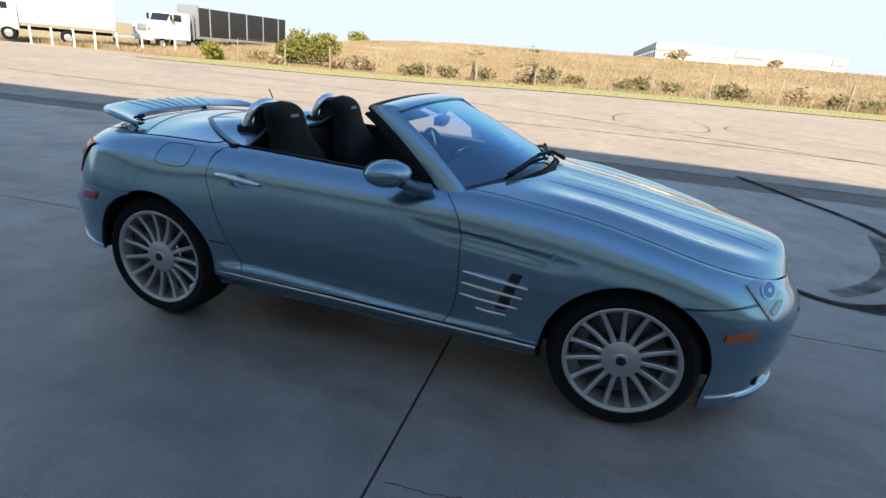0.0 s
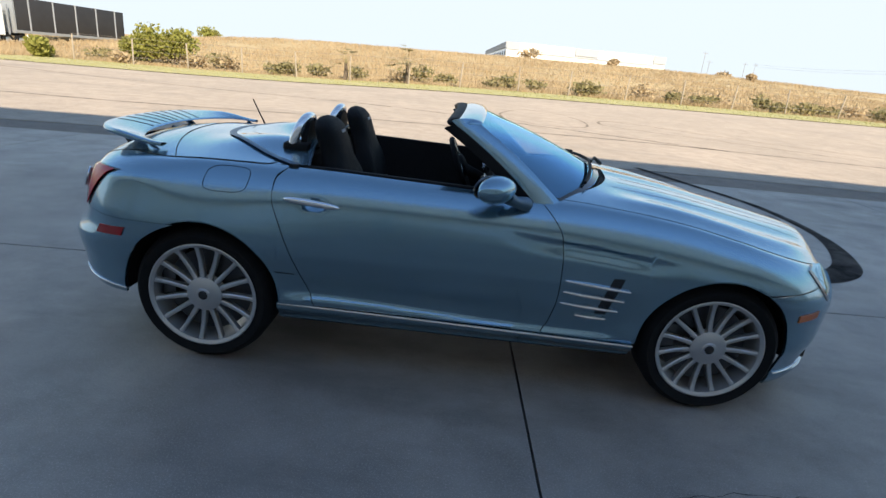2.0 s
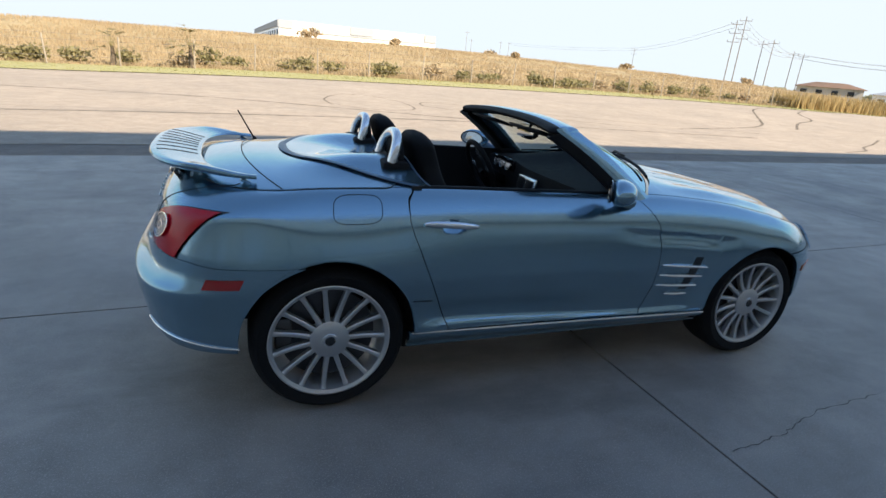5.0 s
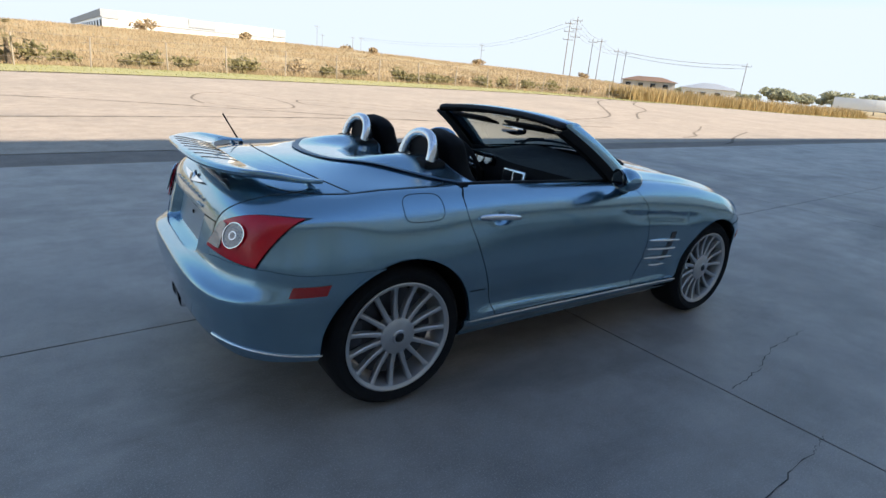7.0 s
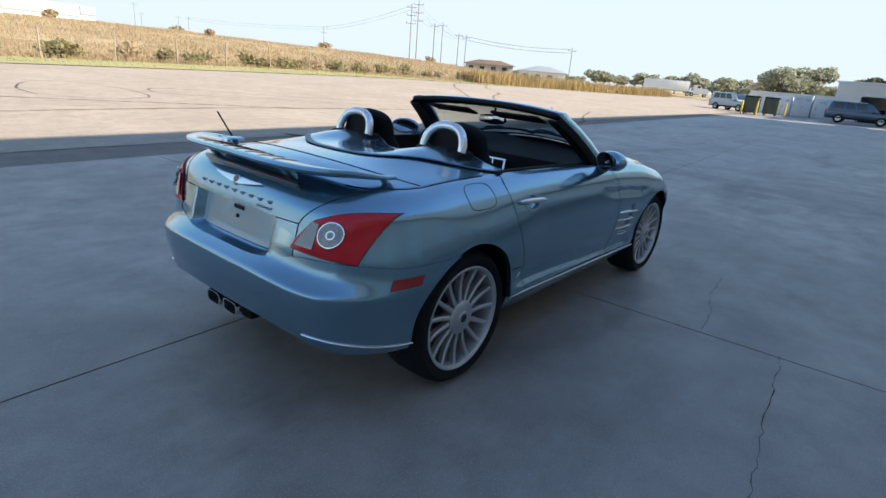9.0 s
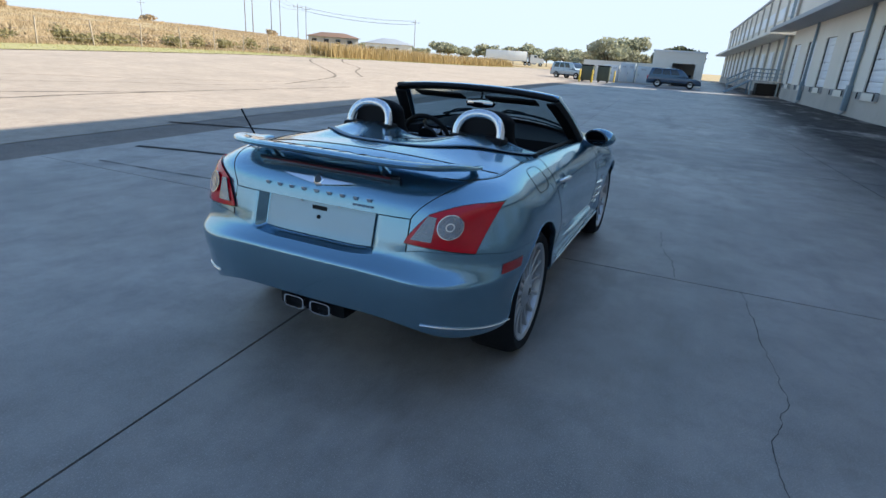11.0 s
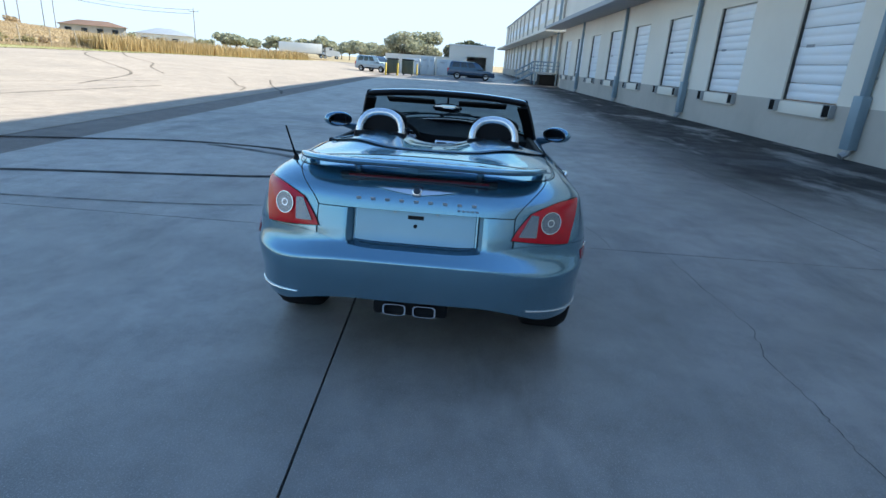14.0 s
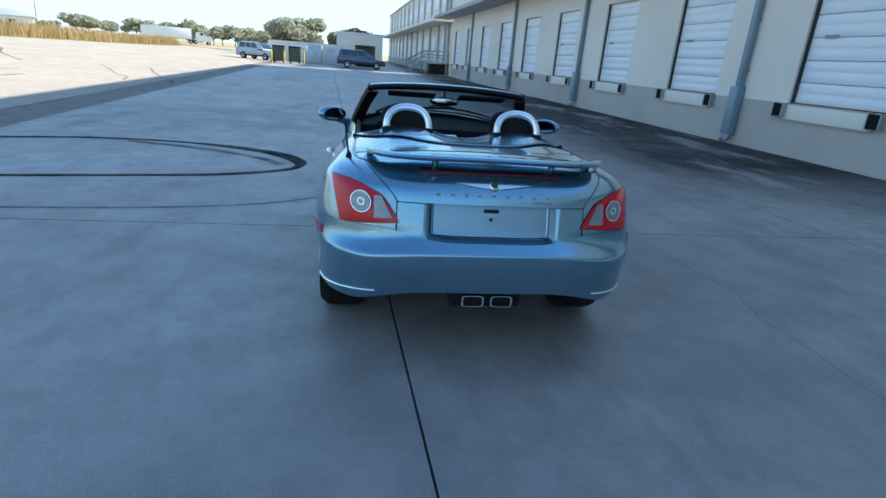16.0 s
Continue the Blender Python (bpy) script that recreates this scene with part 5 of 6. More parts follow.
def shell(name, gl, gr, zb, zt, nu, nv, material, label="", thick=0.012, out=0.0, both=True, joined=False, skip=None, parent=None):
    """A body panel between plan limits gl(v), gr(v) and heights zb(g), zt(g); made for the right side and mirrored."""
    def at(u, v):
        g = gl(v) + (gr(v) - gl(v)) * u
        z = zb(g) + (zt(g) - zb(g)) * v
        return body(g, z, out)
    made = []
    bm = bmesh.new()
    for side in ((False, True) if both else (False,)):
        if not joined:
            bm = bmesh.new()
        sheet((lambda u, v: mirrored(at(u, v))) if side else at, nu, nv, bm, flip=side)
        if joined and not side:
            continue
        bmesh.ops.remove_doubles(bm, verts=bm.verts, dist=1e-4)
        bm.normal_update()
        if thick:
            thicken(bm, thick)
        made.append(part(name, bm, material, parent or car, label))
    return made


def const(v):
    return lambda *_: v


# doors
door_rear = curve((0.33, 0.538), (0.52, 0.455), (0.72, 0.372), (0.865, 0.325), (0.915, 0.330), (0.96, 0.372))
door_front = curve((0.33, 1.600), (0.38, 1.628), (0.54, 1.652), (0.73, 1.645), (0.81, 1.628), (0.87, 1.588), (0.94, 1.515))
Z_SILL = curve((0.3, 0.338), (1.0, 0.330), (2.1, 0.312))
gx = 2.5 / X_FRONT
z_front = lambda v: 0.325 + 0.611 * v
z_rear = lambda v: 0.342 + 0.615 * v
doors = shell("door", lambda v: door_rear(z_rear(v)) * gx + 0.0022, lambda v: door_front(z_front(v)) * gx - 0.0022, lambda g: Z_SILL(g) + 0.006, lambda g: shoulder(g) - 0.001, 60, 72, M["paint"])
# rear quarters, from the tail lamps to the doors
def bumper_line(g):
    return 0.640 + 0.050 * smooth(0.97, 0.72, -g) - 0.012 * smooth(0.45, 0.25, -g) if g < 0 else 0.678
def quarter_zb(g):
    x = body(g, 0.6).x
    line = bumper_line(g)
    za = arch_z(x)
    return max(za, line if x < -0.1 else Z_SILL(x) + 0.004)
def lid_edge(z):
    return g_of_y(0.460 + 0.155 * (min(max(z - 0.80, 0.0), 0.15) / 0.15) ** 1.6, z)
shell("rear_quarter", lambda v: lid_edge(0.68 + 0.275 * v) + 0.004, lambda v: door_rear(z_rear(v)) * gx - 0.0022, quarter_zb, lambda g: shoulder(g), 110, 44, M["paint"])
# front wings
def wing_zb(g):
    x = body(g, 0.6).x
    za = arch_z(x)
    line = 0.632 + 0.03 * smooth(2.6, 3.0, x)
    return max(za, line if x > 2.5 else Z_SILL(x) + 0.004)
shell("front_wing", lambda v: door_front(z_front(v)) * gx + 0.0022, const(3.02), wing_zb, lambda g: shoulder(g), 100, 84, M["paint"])
# bumpers wrap from wheel to wheel
zb_rear = lambda g: 0.390 - 0.084 * smooth(0.93, 0.52, -g) if g < 0 else 0.305
def gl_one(v):
    return -1.0
shell("rear_bumper", gl_one, lambda v: g_of_x(arch_x(ARCH_R, 0.305 + 0.383 * v, -1), 0.305 + 0.383 * v), zb_rear, lambda g: bumper_line(g) - 0.002, 70, 40, M["paint"], joined=True)
shell("front_bumper", lambda v: g_of_x(arch_x(ARCH_F, 0.115 + 0.513 * v, 1), 0.115 + 0.513 * v), const(3.5), lambda g: 0.115 + 0.0 * g, lambda g: 0.629 + 0.03 * smooth(2.6, 3.0, body(g, 0.6).x) - 0.06 * smooth(3.1, 3.5, g), 60, 46, M["paint"], joined=True)
shell("nose_panel", const(3.02), const(3.5), lambda g: 0.656 - 0.06 * smooth(3.1, 3.5, g), lambda g: shoulder(g) - 0.001, 20, 8, M["paint"], joined=True)
# tail panel with the recessed plate space
def tail_pt(u, v):
    y = -0.458 + 0.916 * u
    g = g_of_y(abs(y), 0.72) if abs(y) > 0.01 else -1.0
    z = (bumper_line(g) - 0.010) * (1 - v) + 0.808 * v
    p = body(g, z, -0.003 * (1 - v) ** 4)
    depth = 0.055 * smooth(0.325, 0.285, abs(y)) * smooth(-0.02, 0.10, v)
    return Vector((p.x + depth, y, p.z))
part("tail_panel", sheet(tail_pt, 72, 16, flip=False), M["paint"], car, "plate recess between the tail lamps")

# sills with a bright edge
def sill_pt(side):
    def f(u, v):
        x = 0.352 + (2.035 - 0.352) * u
        z = 0.245 + (Z_SILL(x) - 0.245) * v
        y = 0.785 + 0.040 * smooth(0, 0.8, v) + 0.004 * v
        return Vector((x, side * y, z))
    return f
for s in (-1, 1):
    part("sill", sheet(sill_pt(s), 30, 8, thick=0.02, flip=s > 0), M["paint"], car)
    part("sill_strip", tube([(0.36 + 1.675 * k / 20, s * 0.834, Z_SILL(0.36 + 1.675 * k / 20) - 0.003) for k in range(21)], 0.006, 6), M["silver"], car, "bright sill strip")

# ---- upper surfaces ----
_es = [body(-1 + 4.5 * k / 600, shoulder(-1 + 4.5 * k / 600)) for k in range(601)]
_ex, _ey, _ez = np.array([p.x for p in _es]), np.array([-p.y for p in _es]), np.array([p.z for p in _es])
_zc = curve((-0.56, 0.972), (-0.45, 0.997), (-0.3, 1.010), (-0.15, 1.012), (0.1, 1.010), (0.4, 1.000), (1.5, 1.012), (1.75, 1.000), (2.0, 0.972), (2.3, 0.930), (2.6, 0.874), (2.9, 0.820), (3.05, 0.790), (3.09, 0.778), (3.112, 0.755), (3.12, 0.735), (3.25, 0.690))


def half_at(x):
    return float(np.interp(x, _ex, _ey))


def top_z(x, y):
    e, zt = half_at(x), float(np.interp(x, _ex, _ez))
    r = min(1.0, abs(y) / max(e, 1e-4))
    z = zt + (max(_zc(x), zt) - zt) * (1 - r ** 2.2)
    if x < 0.6:
        z += 0.052 * math.exp(-(((abs(y) - 0.36) / 0.16) ** 2)) * smooth(-0.22, 0.28, x)
        z -= 0.020 * math.exp(-((y / 0.16) ** 2)) * smooth(0.0, 0.3, x)
    if x > 1.4:
        z += 0.010 * math.exp(-((y / 0.07) ** 2)) * smooth(3.15, 2.6, x)
        # crowned wings beside the hood's centre panel
        k = smooth(1.75, 2.2, x) * smooth(3.10, 2.75, x)
        z += k * (0.016 * math.exp(-((r - 0.82) / 0.10) ** 2) - 0.010 * math.exp(-((r - 0.58) / 0.12) ** 2))
    return z


def cowl_x(y):
    return 1.60 + 0.345 * (1 - (abs(y) / 0.70) ** 2.4) if abs(y) < 0.70 else 1.60


def hood_pt(u, v):
    s = 2 * v - 1
    x0 = cowl_x(s * 0.69)
    x = x0 + (3.118 - x0) * u
    y = s * (half_at(x) - 0.004)
    return Vector((x, y, top_z(x, y) + 0.001))


part("hood", sheet(hood_pt, 64, 72, thick=0.012), M["paint"], car, "long ribbed hood")
# raised ribs drawn only by their shade, as thin dark lines
for s in (-1, 1):
    for k, (y0, y1, a, b) in enumerate(((0.14, 0.08, 2.02, 3.06), (0.25, 0.18, 1.98, 3.03), (0.36, 0.28, 1.93, 2.98))):
        pts = []
        for j in range(25):
            t = j / 24
            x, y = a + (b - a) * t, s * (y0 + (y1 - y0) * t)
            pts.append((x, y, top_z(x, y) + 0.0005))
        part("hood_rib_shade", tube(pts, 0.0014, 6), M["seam"], car)


def strip_x(y):
    """The rear edge of the soft-top cover, an arc across the tail."""
    return -0.13 + 0.56 * (abs(y) / 0.68) ** 2.3


def trunk_pt(u, v):
    s = 2 * v - 1
    xf = strip_x(s * 0.66) - 0.004
    x = -0.545 + (xf + 0.545) * u
    y = s * (half_at(x) - 0.004)
    return Vector((x, y, top_z(x, y)))


trunk = part("trunk_lid", sheet(trunk_pt, 40, 60, thick=0.012), M["paint"], car, "sloping trunk lid")
shell("trunk_face", const(-1.0), lambda v: lid_edge(0.812 + 0.148 * v) - 0.004, const(0.812), lambda g: shoulder(g), 30, 20, M["paint"], joined=True, parent=trunk)


def cover_pt(u, v):
    s = 2 * v - 1
    x0 = strip_x(s * 0.66) + 0.004
    x1 = 0.40 + 0.05 * abs(s) ** 3 - 0.10 * math.exp(-((s / 0.22) ** 4)) * 0.6
    x = x0 + (max(x1, x0 + 0.01) - x0) * u
    y = s * (half_at(max(x, 0.0)) - 0.006)
    return Vector((x, y, top_z(x, y) + 0.006))


cover = part("soft_top_cover", sheet(cover_pt, 30, 80, thick=0.02), M["paint"], car, "smooth cover with twin humps behind the seats")
strip = []
for k in range(61):
    y = -0.665 + 1.33 * k / 60
    x = strip_x(y)
    strip.append((x, y, top_z(x, y) + 0.005))
part("cover_seal", tube(strip, 0.021, 8, flat=0.14), M["seal"], car, "dark seal strip")
edge = []
for k in range(61):
    p = cover_pt(1.0, k / 60)
    edge.append((p.x, p.y, p.z - 0.004))
part("cover_trim", tube(edge, 0.006, 8), M["seal"], car)

deck = []
for k in range(61):
    y = -0.66 + 1.32 * k / 60
    x = -0.33 + 0.14 * (abs(y) / 0.64) ** 2.3
    deck.append((x, y, top_z(x, y) + 0.0005))
part("lid_seam", tube(deck, 0.0022, 6), M["seam"], trunk)

# ---- rear wing ----
def wing_pt(u, v):
    """A broad blade across the tail whose ends run forward as tapering arms."""
    th_ = (u - 0.5) * math.pi
    sn, cs = math.sin(th_), max(math.cos(th_), 0.0)
    sg = math.copysign(1.0, sn)
    ox, oy = -0.275 - 0.437 * cs ** 0.625, sg * 0.614 * abs(sn) ** 0.625
    ix, iy = -0.275 - 0.232 * cs ** 0.77, sg * 0.562 * abs(sn) ** 0.77
    a = 2 * math.pi * v
    c = 0.5 - 0.5 * math.cos(a)
    x, y = ox + (ix - ox) * c, oy + (iy - oy) * c
    back = smooth(0.0, 0.62, (-0.275 - ox) / 0.437)
    th = (0.011 + 0.0085 * back) * math.copysign(abs(math.sin(a)) ** 0.65, math.sin(a)) * (1.1 - 0.72 * c)
    return Vector((x, y, 0.984 + 0.050 * back - 0.018 * (abs(oy) / 0.614) ** 2 * back - 0.024 * c * back + th))


wing = part("rear_wing", sheet(wing_pt, 80, 22, closed=False), M["paint"], car, "curved rear wing spoiler")
for s in (-1, 1):
    bm = tube([(-0.56, s * 0.285, 0.955), (-0.60, s * 0.285, 0.990), (-0.62, s * 0.285, 1.014)], [0.022, 0.016, 0.02], 8)
    part("strut", bm, M["paint"], wing)
    for k in range(4):
        yy = s * (0.045 + 0.09 * k)
        pts = [wing_pt(0.5 + math.copysign(math.asin((abs(yy) / 0.614) ** 1.6), yy) / math.pi, v_) for v_ in (0.12, 0.18, 0.24, 0.30, 0.36, 0.41)]
        part("wing_rib", tube([p + Vector((0, 0, 0.0005)) for p in pts], 0.0018, 5), M["seam"], wing)
    bm = tube([(-0.290, s * 0.585, 0.945), (-0.310, s * 0.590, 0.960), (-0.335, s * 0.592, 0.976)], [0.022, 0.020, 0.016], 10, flat=0.5)
    part("foot", bm, M["paint"], wing)
# slot and brake light under the wing
part("lid_slot", boxm((0.02, 0.74, 0.034), (-0.590, 0, 0.948), ry=-33, bevel=0.008), M["gloss_black"], car)
part("brake_light", boxm((0.02, 0.66, 0.016), (-0.595, 0, 0.952), ry=-33, bevel=0.004), M["red_dark"], car, "high red brake light strip")

# ---- lamps ----
def lamp_patch(name, fy, fz, nu, nv, material, out, label="", thick=0.004, parent=None, bulge=False):
    """A patch on both tail corners, laid out by half width and height."""
    made = []
    for side in (False, True):
        def f(u, v):
            y, z = fy(u, v), fz(u, v)
            p = body(g_of_y(y, z), z, out + (0.010 * math.sin(math.pi * u) * math.sin(math.pi * v) if bulge else 0.0))
            return mirrored(p) if side else p
        par = parent[len(made)] if parent else car
        made.append(part(name, sheet(f, nu, nv, thick=thick, flip=side), material, par, label))
    return made


ty = lambda u, v: (0.452 + 0.080 * max(v, 0.0) ** 1.3) * (1 - u) + (0.722 + 0.045 * v) * u
tz = lambda u, v: (0.716 - 0.022 * u) * (1 - v) + (0.834 + 0.044 * u + 0.018 * math.sin(math.pi * u)) * v
lamp_patch("lamp_gasket", lambda u, v: ty(u * 1.03 - 0.015, v * 1.05 - 0.025), lambda u, v: tz(u, v * 1.06 - 0.03), 24, 16, M["gloss_black"], 0.003)
tails = lamp_patch("tail_lamp", ty, tz, 28, 18, M["red_lens"], 0.010, "red tail lamp with clear round centre", bulge=True)
lamp_patch("reverse_lens", lambda u, v: (0.478 + 0.082 * u) * (1 - v) + (0.530 + 0.034 * u) * v, lambda u, v: 0.732 + 0.098 * v - 0.004 * u, 8, 8, M["lamp_grey"], 0.021, "clear reversing lens", parent=tails)
for name, r0, r1, m_, o in (("lens_ring", 0.043, 0.0462, "chrome", 0.0255), ("round_lens", 0.0, 0.0435, "lamp_grey", 0.0225), ("bulb_ring", 0.012, 0.016, "chrome", 0.0240)):
    lamp_patch(name, lambda u, v: 0.618 + (r0 + (r1 - r0) * v) * math.cos(2 * math.pi * u) * 1.0, lambda u, v: 0.792 + (r0 + (r1 - r0) * v) * math.sin(2 * math.pi * u) * 1.05, 32, 3, M[m_], o, parent=tails)
# side markers
def side_patch(name, x0, x1, z0, z1, material, out, slope=0.0, label="", skew=0.0):
    for side in (False, True):
        def f(u, v):
            z = z0 + (z1 - z0) * v + slope * u
            p = body(g_of_x(x0 + (x1 - x0) * u + skew * v, z), z, out)
            return mirrored(p) if side else p
        part(name, sheet(f, 12, 5, thick=0.004, flip=side), material, car, label)


side_patch("rear_marker", -0.488, -0.352, 0.592, 0.632, M["red_mark"], 0.005, 0.006, "red side reflector", 0.018)
side_patch("front_marker", 2.772, 2.890, 0.500, 0.536, M["amber"], 0.005, 0.012, "amber side marker", 0.0)
# headlamps
for side in (False, True):
    def hl(u, v, o=0.006):
        x = (2.950 + 0.070 * u) * (1 - v) + (2.815 + 0.105 * u) * v
        z = (0.582 + 0.075 * u) * (1 - v) + (0.722 + 0.022 * u) * v
        g = g_of_x(min(x, _front_x(z) - 0.02), z)
        p = body(g, min(z, shoulder(g) - 0.001), o)
        return mirrored(p) if side else p
    lamp = part("headlamp", sheet(lambda u, v: hl(u, v, 0.004), 16, 10, thick=0.004, flip=side), M["lamp_clear"], car, "clear headlamp with round reflector bowl")
    for nm_, r0_, r1_, mt_ in (("lamp_bowl", 0.0, 0.27, "disc"), ("bowl_ring", 0.27, 0.31, "chrome"), ("bulb", 0.0, 0.07, "silver")):
        part(nm_, sheet(lambda u, v: hl(0.58 + (r0_ + (r1_ - r0_) * v) * math.cos(2 * math.pi * u), 0.60 + 0.7 * (r0_ + (r1_ - r0_) * v) * math.sin(2 * math.pi * u), 0.009 + (0.002 if nm_ == "bulb" else 0.0)), 24, 3, flip=side), M[mt_], lamp)
    part("side_glow", sheet(lambda u, v: hl(0.15 + 0.5 * u, 0.05 + 0.16 * v, 0.009), 6, 8, flip=side), M["amber"], lamp, "amber turn signal strip")
    part("lamp_lens", sheet(lambda u, v: hl(u, v, 0.014), 16, 10, flip=side), M["lens"], lamp)
# bright bumper lips
def lip(name, g0, g1, zf, material, out=0.003, r=0.0045):
    for s in (1, -1):
        pts = [body(g0 + (g1 - g0) * k / 24, zf(k / 24), out) for k in range(25)]
        part(name, tube([(p.x, s * p.y, p.z) for p in pts], r, 6), material, car, "bright bumper lip")


lip("rear_lip", -0.70, g_of_x(-0.368, 0.38), lambda t: 0.378 - 0.045 * t, M["silver"])
lip("front_lip", g_of_x(2.77, 0.20), g_of_x(3.05, 0.20), lambda t: 0.196 + 0.006 * t, M["silver"])

# ---- seams on the shell ----
def seam(pts, r=0.0024):
    for s in (1, -1):
        part("shut_line", tube([(p[0], s * p[1], p[2]) for p in pts], r, 5), M["seam"], car)


def on_side(pairs, n=8, out=0.0):
    line = []
    for (a, b), (c, d) in zip(pairs, pairs[1:]):
        for k in range(n):
            t = k / n
            x, z = a + (c - a) * t, b + (d - b) * t
            line.append(body(g_of_x(x, z), z, out))
    return line + [body(g_of_x(*pairs[-1]), pairs[-1][1], out)]


fuel = [(0.110 + 0.10 * math.copysign(abs(math.cos(a)) ** 0.55, math.cos(a)) + 0.010 * math.sin(a), 0.892 + 0.05 * math.copysign(abs(math.sin(a)) ** 0.55, math.sin(a))) for a in [2 * math.pi * k / 28 for k in range(29)]]
part("fuel_flap", tube(on_side(fuel, 2), 0.0018, 5), M["seam"], car, "fuel flap outline")
seam(on_side([(2.57, 0.634), (2.75, 0.640), (2.95, 0.655)]))
seam(on_side([(0.350, 0.500), (0.440, 0.495)], out=0.001))
seam([body(lid_edge(0.812 + 0.150 * k / 20), 0.812 + 0.150 * k / 20, 0.0) for k in range(21)], 0.0022)
seam([body(g, shoulder(g) - 0.0005) for g in [-0.55 + 0.80 * k / 40 for k in range(41)]] + [(0.275, -half_at(0.275) + 0.006, top_z(0.275, half_at(0.275) - 0.006) + 0.001), (0.292, -half_at(0.29) + 0.026, top_z(0.29, half_at(0.29) - 0.026) + 0.001), (0.315, -half_at(0.31) + 0.060, top_z(0.31, half_at(0.31) - 0.06) + 0.001)], 0.0020)

for fn in (door_rear, door_front):
    seam([body(fn(0.345 + 0.59 * k / 40) * gx, 0.345 + 0.59 * k / 40, -0.0008) for k in range(41)], 0.0020)

# ---- side vents, handles, mirrors ----
for s in (1, -1):
    def vent_pt(u, v):
        x, z = 1.885 + 0.050 * u - 0.055 * (1 - v), 0.455 + 0.185 * v
        p = body(g_of_x(x, z), z, 0.002)
        return Vector((p.x, s * p.y, p.z))
    vent = part("side_vent", sheet(vent_pt, 8, 12, thick=0.003, flip=s < 0), M["gloss_black"], car, "dark wing vent with three silver fins")
    for x0, x1, z0, z1 in ((1.672, 1.965, 0.606, 0.585), (1.670, 1.948, 0.550, 0.533), (1.666, 1.930, 0.492, 0.480), (1.745, 1.885, 0.434, 0.433)):
        pts, rad = [], []
        for k in range(15):
            t = k / 14
            x, z = x0 + (x1 - x0) * t, z0 + (z1 - z0) * t
            p = body(g_of_x(x, z), z, 0.002 + 0.006 * smooth(0, 0.4, t))
            pts.append((p.x, s * p.y, p.z))
            rad.append(0.0022 + 0.0065 * math.sin(math.pi * min(1, t * 0.75 + 0.12)))
        part("fin", tube(pts, rad, 8), M["silver"], vent)
    # door handle with its cup
    door = doors[0 if s > 0 else 1]
    def cup_pt(u, v):
        a = 2 * math.pi * u
        x, z = 0.520 + 0.085 * v * math.cos(a), 0.822 + 0.042 * v * math.sin(a)
        p = body(x * gx, z, 0.0015)
        p.y += 0.030 * (1 - smooth(0.0, 0.93, v))
        return Vector((p.x, s * p.y, p.z))
    hole = bmesh.new()
    hole.from_mesh(door.data)
    bmesh.ops.delete(hole, geom=[f for f in hole.faces if ((f.calc_center_median().x - 0.520) / 0.085) ** 2 + ((f.calc_center_median().z - 0.822) / 0.042) ** 2 < 0.55], context="FACES")
    hole.to_mesh(door.data)
    hole.free()
    part("handle_cup", sheet(cup_pt, 32, 8, flip=s < 0), M["paint"], door, "recessed handle cup")
    pts, rad = [], []
    for k in range(17):
        t = k / 16
        x, z = 0.388 + 0.240 * t, 0.838 - 0.016 * t
        p = body(x * gx, z, 0.006 + 0.022 * math.sin(math.pi * t) ** 0.5)
        pts.append((p.x, s * p.y, p.z))
        rad.append(0.008 + 0.007 * math.sin(math.pi * t) ** 0.5)
    part("door_handle", tube(pts, rad, 10), M["silver"], door, "satin silver bow handle")
    # mirror
    m0 = Vector((1.305, -s * 0.872, 0.990))
    sweep = Matrix.Rotation(-s * radians(35), 3, "Z")
    def mir(u, v):
        a, b = 2 * math.pi * u, math.pi * v
        r = math.sin(b) ** 0.8
        q = Vector((math.cos(b) * -0.075, r * math.cos(a) * 0.115, r * math.sin(a) * 0.060))
        if q.x < 0:
            q.x *= 0.58
        return m0 + sweep @ q
    mirror = part("door_mirror", sheet(mir, 28, 16, closed=True), M["paint"], car, "oval body-coloured door mirror")
    def mirg(u, v):
        a = 2 * math.pi * u
        return m0 + sweep @ Vector((-0.0455, v * math.cos(a) * 0.090, v * math.sin(a) * 0.043))
    part("mirror_glass", sheet(mirg, 24, 2, flip=True), M["mirror"], mirror)
    part("mirror_rim", tube([m0 + sweep @ Vector((-0.042, math.cos(2 * math.pi * k / 24) * 0.094, math.sin(2 * math.pi * k / 24) * 0.047)) for k in range(25)], 0.006, 6), M["gloss_black"], mirror)
    part("mirror_arm", tube([m0 + Vector((0.055, s * 0.02, -0.030)), m0 + Vector((0.095, s * 0.06, -0.056)), m0 + Vector((0.150, s * 0.115, -0.075))], [0.036, 0.028, 0.040], 12, flat=0.85), M["seal"], mirror, "dark mirror foot")

# ---- windscreen ----
def base_pt(s):
    return Vector((1.612 + 0.301 * (1 - abs(s) ** 2.3), s * 0.716, 0.917 + 0.076 * (1 - s * s)))


def head_pt(s):
    return Vector((1.205 + 0.030 * (1 - abs(s) ** 2.2), s * 0.588, 1.222 + 0.030 * (1 - abs(s) ** 2.4)))


def screen_pt(u, v):
    s = 2 * u - 1
    p = base_pt(s).lerp(head_pt(s), v)
    p.z += 0.018 * math.sin(math.pi * min(max(v, 0.0), 1.0))
    return p


screen = part("windscreen", sheet(lambda u, v: screen_pt(0.004 + 0.992 * u, 0.01 + 0.97 * v), 32, 16), M["glass"], car, "raked clear windscreen")
screen.visible_shadow = False
part("screen_band", sheet(lambda u, v: screen_pt(0.01 + 0.98 * u, 0.015 + 0.045 * v) + Vector((0.002, 0, 0.002)), 32, 2), M["gloss_black"], screen)
